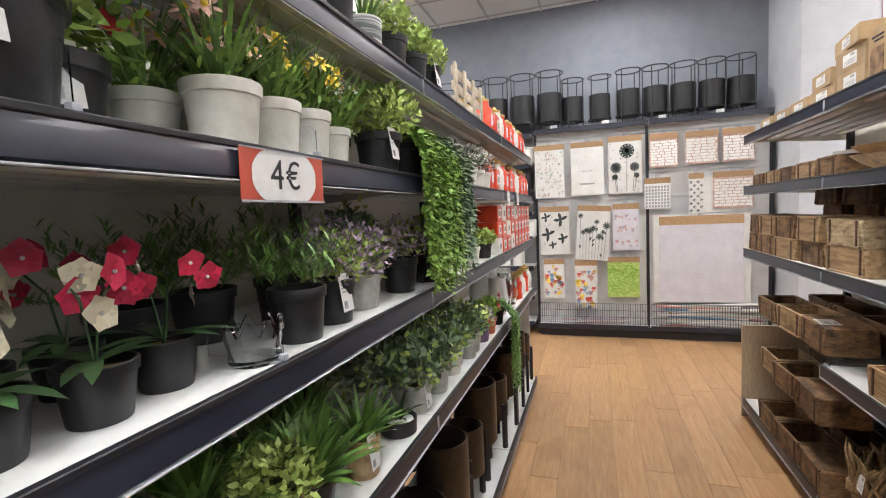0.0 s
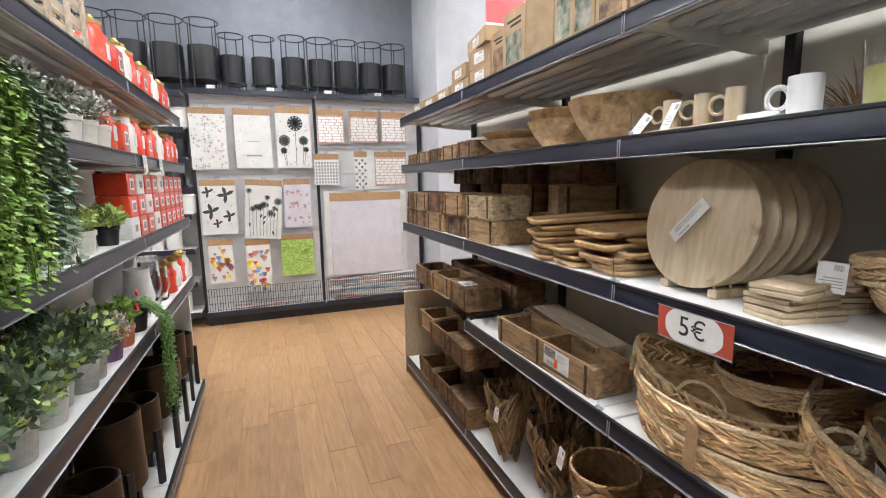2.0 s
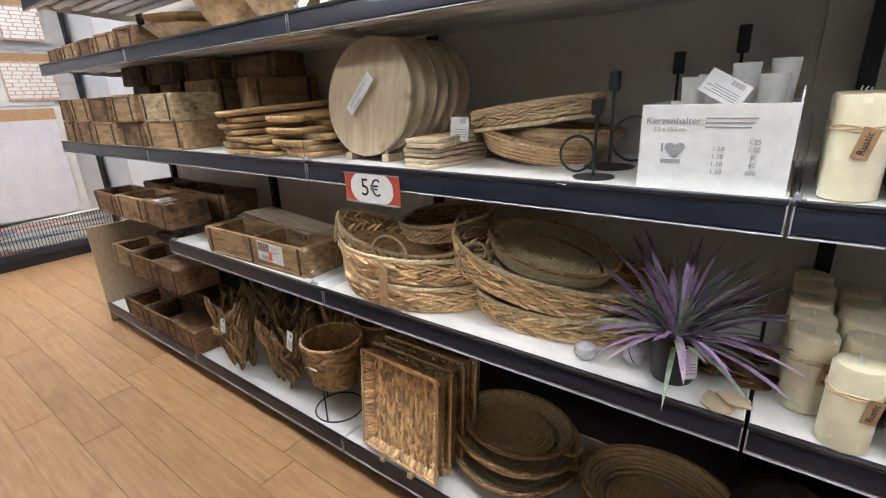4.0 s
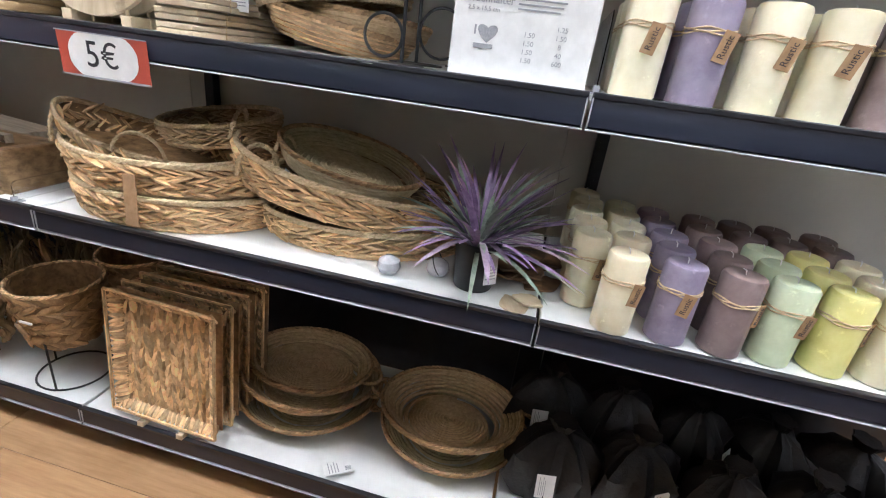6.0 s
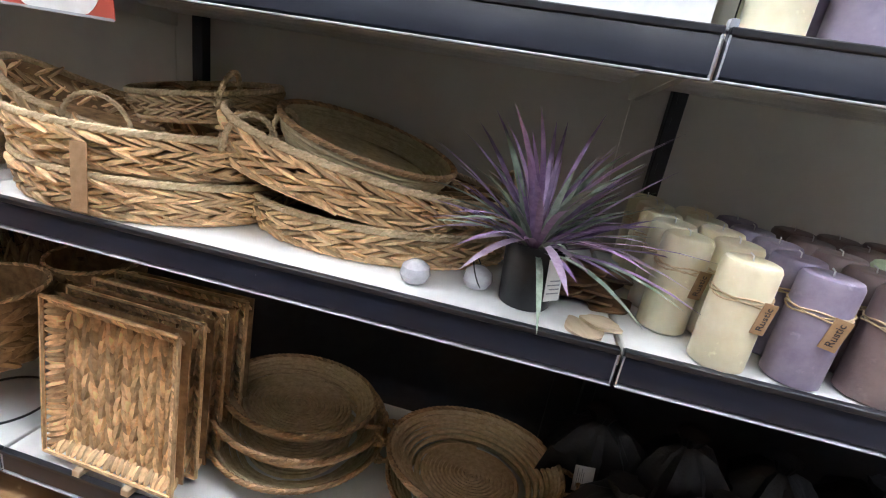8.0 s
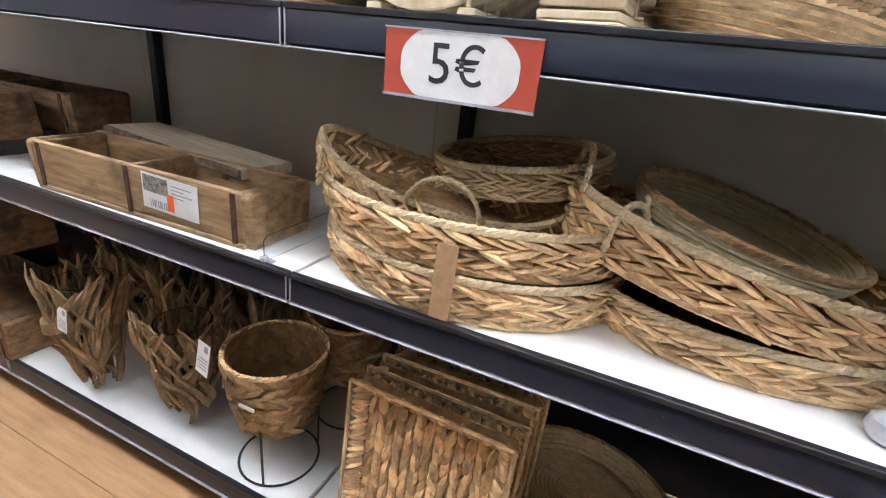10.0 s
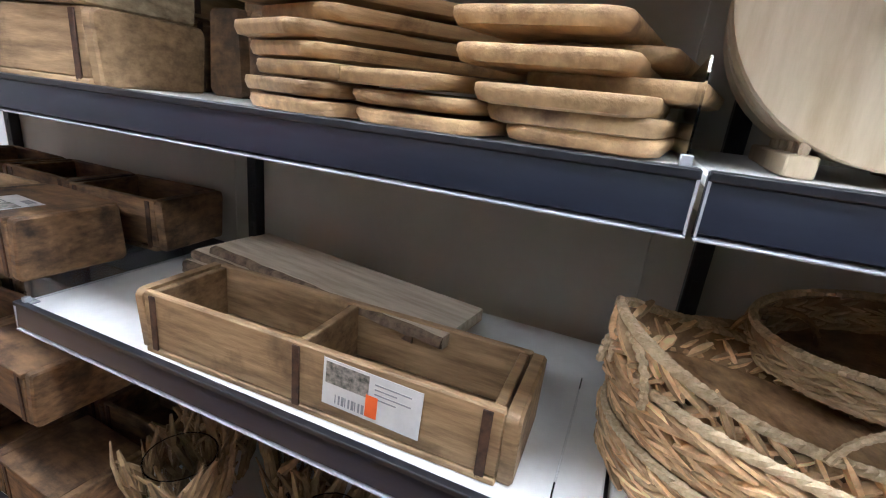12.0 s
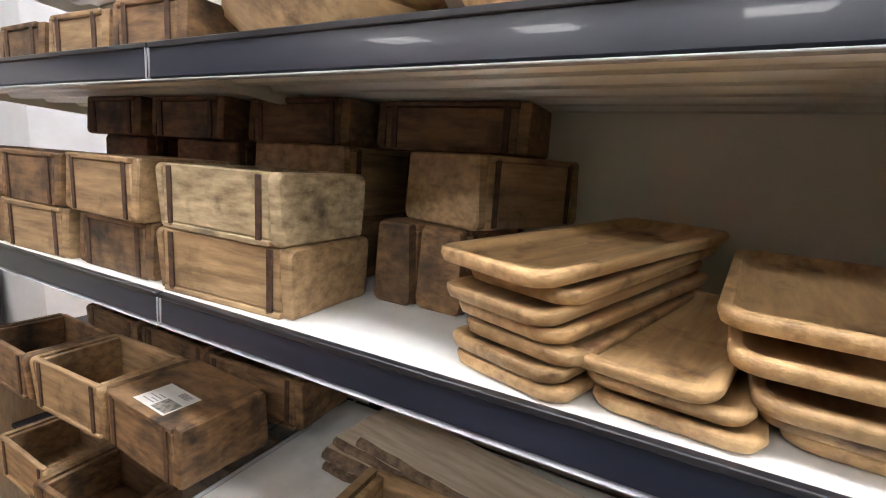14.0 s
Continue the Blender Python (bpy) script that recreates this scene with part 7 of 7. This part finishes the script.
        put("print", bm, INK)
    elif style == "lilac":
        bm = bmesh.new()
        for k in range(9):
            q = 0.05 + 0.03 * k
            pts = [(q * 1.0 * math.cos(2 * math.pi * i / 26), yy, -h * 0.52 + q * 1.15 * math.sin(2 * math.pi * i / 26)) for i in range(26)]
            tube(bm, pts, 0.0014, 3, True)
        put("print", bm, SHEET)
    return ob


_S = "sheet of wall stickers with a brown card header"
for _a in ((-0.353, -0.035, 1.565, 2.150, "confetti", "white " + _S), (0.038, 0.375, 1.575, 2.150, "plain", "white and grey " + _S), (0.424, 0.755, 1.575, 2.180, "dandelion", "black dandelion pattern " + _S),
           (-0.311, 0.005, 0.930, 1.468, "leafmotif", "black line drawing " + _S), (0.460, 0.722, 0.965, 1.466, "bloom", "pink blossom pattern " + _S),
           (-0.282, -0.060, 0.438, 0.880, "toys", "red picture " + _S), (0.058, 0.290, 0.330, 0.862, "toys", "colourful picture " + _S), (0.398, 0.722, 0.455, 0.895, "lime", "bright green bubble " + _S),
           (0.830, 1.100, 1.825, 2.172, "brick", "brick pattern " + _S), (1.165, 1.462, 1.838, 2.165, "brick", "stone pattern " + _S), (1.500, 1.777, 1.840, 2.165, "brick", "stone pattern " + _S),
           (0.779, 1.027, 1.397, 1.719, "check", "grey check pattern " + _S), (1.198, 1.331, 1.330, 1.745, "dots", "black dotted " + _S), (1.416, 1.770, 1.379, 1.745, "brick", "brick pattern " + _S),
           (0.918, 1.690, 0.415, 1.311, "lilac", "large pale lilac " + _S)):
    pack(*_a, head=0.06 if _a[4] != "lilac" else 0.09)
pack(0.104, 0.448, 0.865, 1.460, "meadow", "black meadow pattern " + _S, YF - 0.012, 4.0, 0.06)
_wb = thing("white_backboard", pose(1.30, 5.49, 0), "large white card sheet hanging behind a sticker pack", "card")
part("card", boxes(((-0.44, 0, 0.40), (0.46, 0.004, 1.33)), ((0.02, 0, 1.34), (0.42, 0.004, 1.70))), SHEET, _wb)
_rng = random.Random(15)
for _k in range(26):
    _x = 1.36 + _rng.uniform(-0.18, 0.18)
    _c = thing("paper_roll", pose(_x, 5.474 + 0.006 * (_k % 4) - 0.004, 0.165 + 0.027 * (_k // 3), 0, 0, _rng.uniform(-1.2, 1.2)) @ pose(0, 0, 0, 0, 90 + _rng.uniform(-3, 3), 0), "thin rolled paper lying in a wire basket", "paper roll", "paper rolls")
    part("roll", tube(bmesh.new(), [(0, 0, -0.32), (0, 0, 0.32)], 0.014, 9), (SHEET, ROSE, KRAFT, SHEET, BLUE_I)[_k % 5] if _k % 2 else SHEET, _c)
for _k in range(10):
    _c = thing("paper_roll", pose(0.25 + _rng.uniform(-0.28, 0.28), 5.462 + 0.008 * (_k % 3), 0.156 + 0.017 * (_k // 3), 0, 0, _rng.uniform(-1.5, 1.5)) @ pose(0, 0, 0, 0, 90 + _rng.uniform(-4, 4), 0), "flat sticker roll lying in a wire basket", "paper roll", "paper rolls")
    part("roll", tube(bmesh.new(), [(0, 0, -0.24), (0, 0, 0.24)], 0.011, 9, flat=0.5), (SHEET, LILAC, SHEET, ROSE)[_k % 4], _c)


# plant stands on the top shelf
def stand_pot(m, r, top):
    ob = thing("plant_stand", m, "black metal pot in a round wire stand", "planter", "black pots in wire stands")
    z0, z1 = top * 0.17, top * 0.65
    part("pot", lathe(bmesh.new(), [(r * 0.72, z0), (r * 0.90, z0 + 0.012), (r * 0.94, z0 + 0.05), (r * 0.95, z1), (r * 0.91, z1), (r * 0.90, z0 + 0.06), (0.01, z0 + 0.05)], 30, cap1=True), POT_BLACK, ob)
    for z in (top, z0 + 0.01):
        part("ring", tube(bmesh.new(), [(r * 1.03 * math.cos(2 * math.pi * i / 36), r * 1.03 * math.sin(2 * math.pi * i / 36), z) for i in range(36)], 0.0058, 6, True), BLACK, ob, "black wire ring")
    for k in range(4):
        a = radians(45 + 90 * k)
        part("leg", tube(bmesh.new(), [(r * 1.03 * math.cos(a), r * 1.03 * math.sin(a), 0.0005), (r * 1.03 * math.cos(a), r * 1.03 * math.sin(a), top)], 0.0055, 6), BLACK, ob, "black wire leg")
    return ob


_base = {}
for _k, _x in enumerate((-1.37, -1.08, -0.79, -0.49, -0.185, 0.065, 0.350, 0.640, 0.905, 1.170, 1.430, 1.690)):
    _s = (0.145, 0.66) if _k < 5 else (0.115, 0.555) if _k in (5, 6) else (0.125, 0.58)
    _m = pose(_x, 5.60, 2.293, 0, 0, 12 * (_k % 3))
    if _s in _base:
        copy_thing(_base[_s], _m)
    else:
        _base[_s] = stand_pot(_m, *_s)
    if _k % 2 == 0:
        label_card("price_label", pose(_x + 0.05, 5.47, 2.33, 80, 0, 0), 0.07, 0.06, "small white price label by a plant stand")

# shelving left of the display
wall_shelf = thing("wall_shelving", pose(-0.95, 5.5, 0), "dark wall shelving with black and white goods", "shelving")
part("back_panel", boxes(((-0.56, 0.30, 0.1), (0.56, 0.315, 2.3)), bevel=0.002), SLAT, wall_shelf)
for _z in (0.16, 0.47, 0.80, 1.14, 1.42, 1.68, 1.96, 2.29):
    _sh = part("shelf", boxes(((-0.555, -0.03, _z - 0.015), (0.555, 0.299, _z)), bevel=0.002), SHELF_WHITE, wall_shelf)
    part("price_strip", boxes(((-0.553, -0.046, _z - 0.05), (0.553, -0.0305, _z + 0.003)), bevel=0.003), NAVY, _sh, "dark blue price strip")
_rng = random.Random(5)
for _z in (0.16, 0.47, 0.80, 1.14, 1.42, 1.68, 1.96):
    _x = -1.42
    while _x < -0.50:
        _w = _rng.uniform(0.09, 0.16)
        _dark = _z > 1.2 and _rng.random() < 0.75
        _c = thing("storage_tin", pose(_x + _w / 2, 5.57, _z), "black storage tin on a wall shelf" if _dark else "white plastic canister on a wall shelf", "canister", "tins and canisters")
        part("body", lathe(bmesh.new(), [(_w * 0.42, 0.0005), (_w * 0.45, 0.006), (_w * 0.46, 0.16), (_w * 0.44, 0.165)], 18, cap1=True), POT_BLACK if _dark else WHITE_L, _c)
        part("lid", lathe(bmesh.new(), [(_w * 0.47, 0.1655), (_w * 0.47, 0.185), (_w * 0.42, 0.192)], 18, cap1=True), POST if _dark else SHEET, _c)
        _x += _w + 0.015

# red poster on the far wall
_po = thing("poster", pose(3.05, 5.044, 3.15), "large red and white poster on the wall", "poster")
part("sheet", boxes(((-0.49, -0.003, -0.34), (0.62, 0.003, 0.45)), bevel=0.001), material("poster_red", (0.55, 0.05, 0.05), (0.65, 0.07, 0.07), 0.35, scale=4, bump=0, rnd=0), _po)
part("white_band", boxes(((-0.49, -0.0045, -0.34), (0.62, -0.0032, -0.10))), PAPER, _po)

# ---- floor planks ----
def planks():
    rng = random.Random(4)
    floor = bpy.data.objects["floor"]
    meshes = [mesh_of("plank", boxes(((-0.0735, -0.60, -0.0055), (0.0735, 0.60, 0.0)), bevel=0.0007), PLANK)]
    x = -0.75
    row = 0
    while x < 2.4:
        y = -3.0 - rng.random() * 1.1
        while y < 5.95:
            ln = 1.203
            if y + ln > -1.6:
                part("plank", meshes[0], PLANK, floor, m=pose(x, y + ln / 2, 0))
            y += ln
        x += 0.1486
        row += 1


planks()
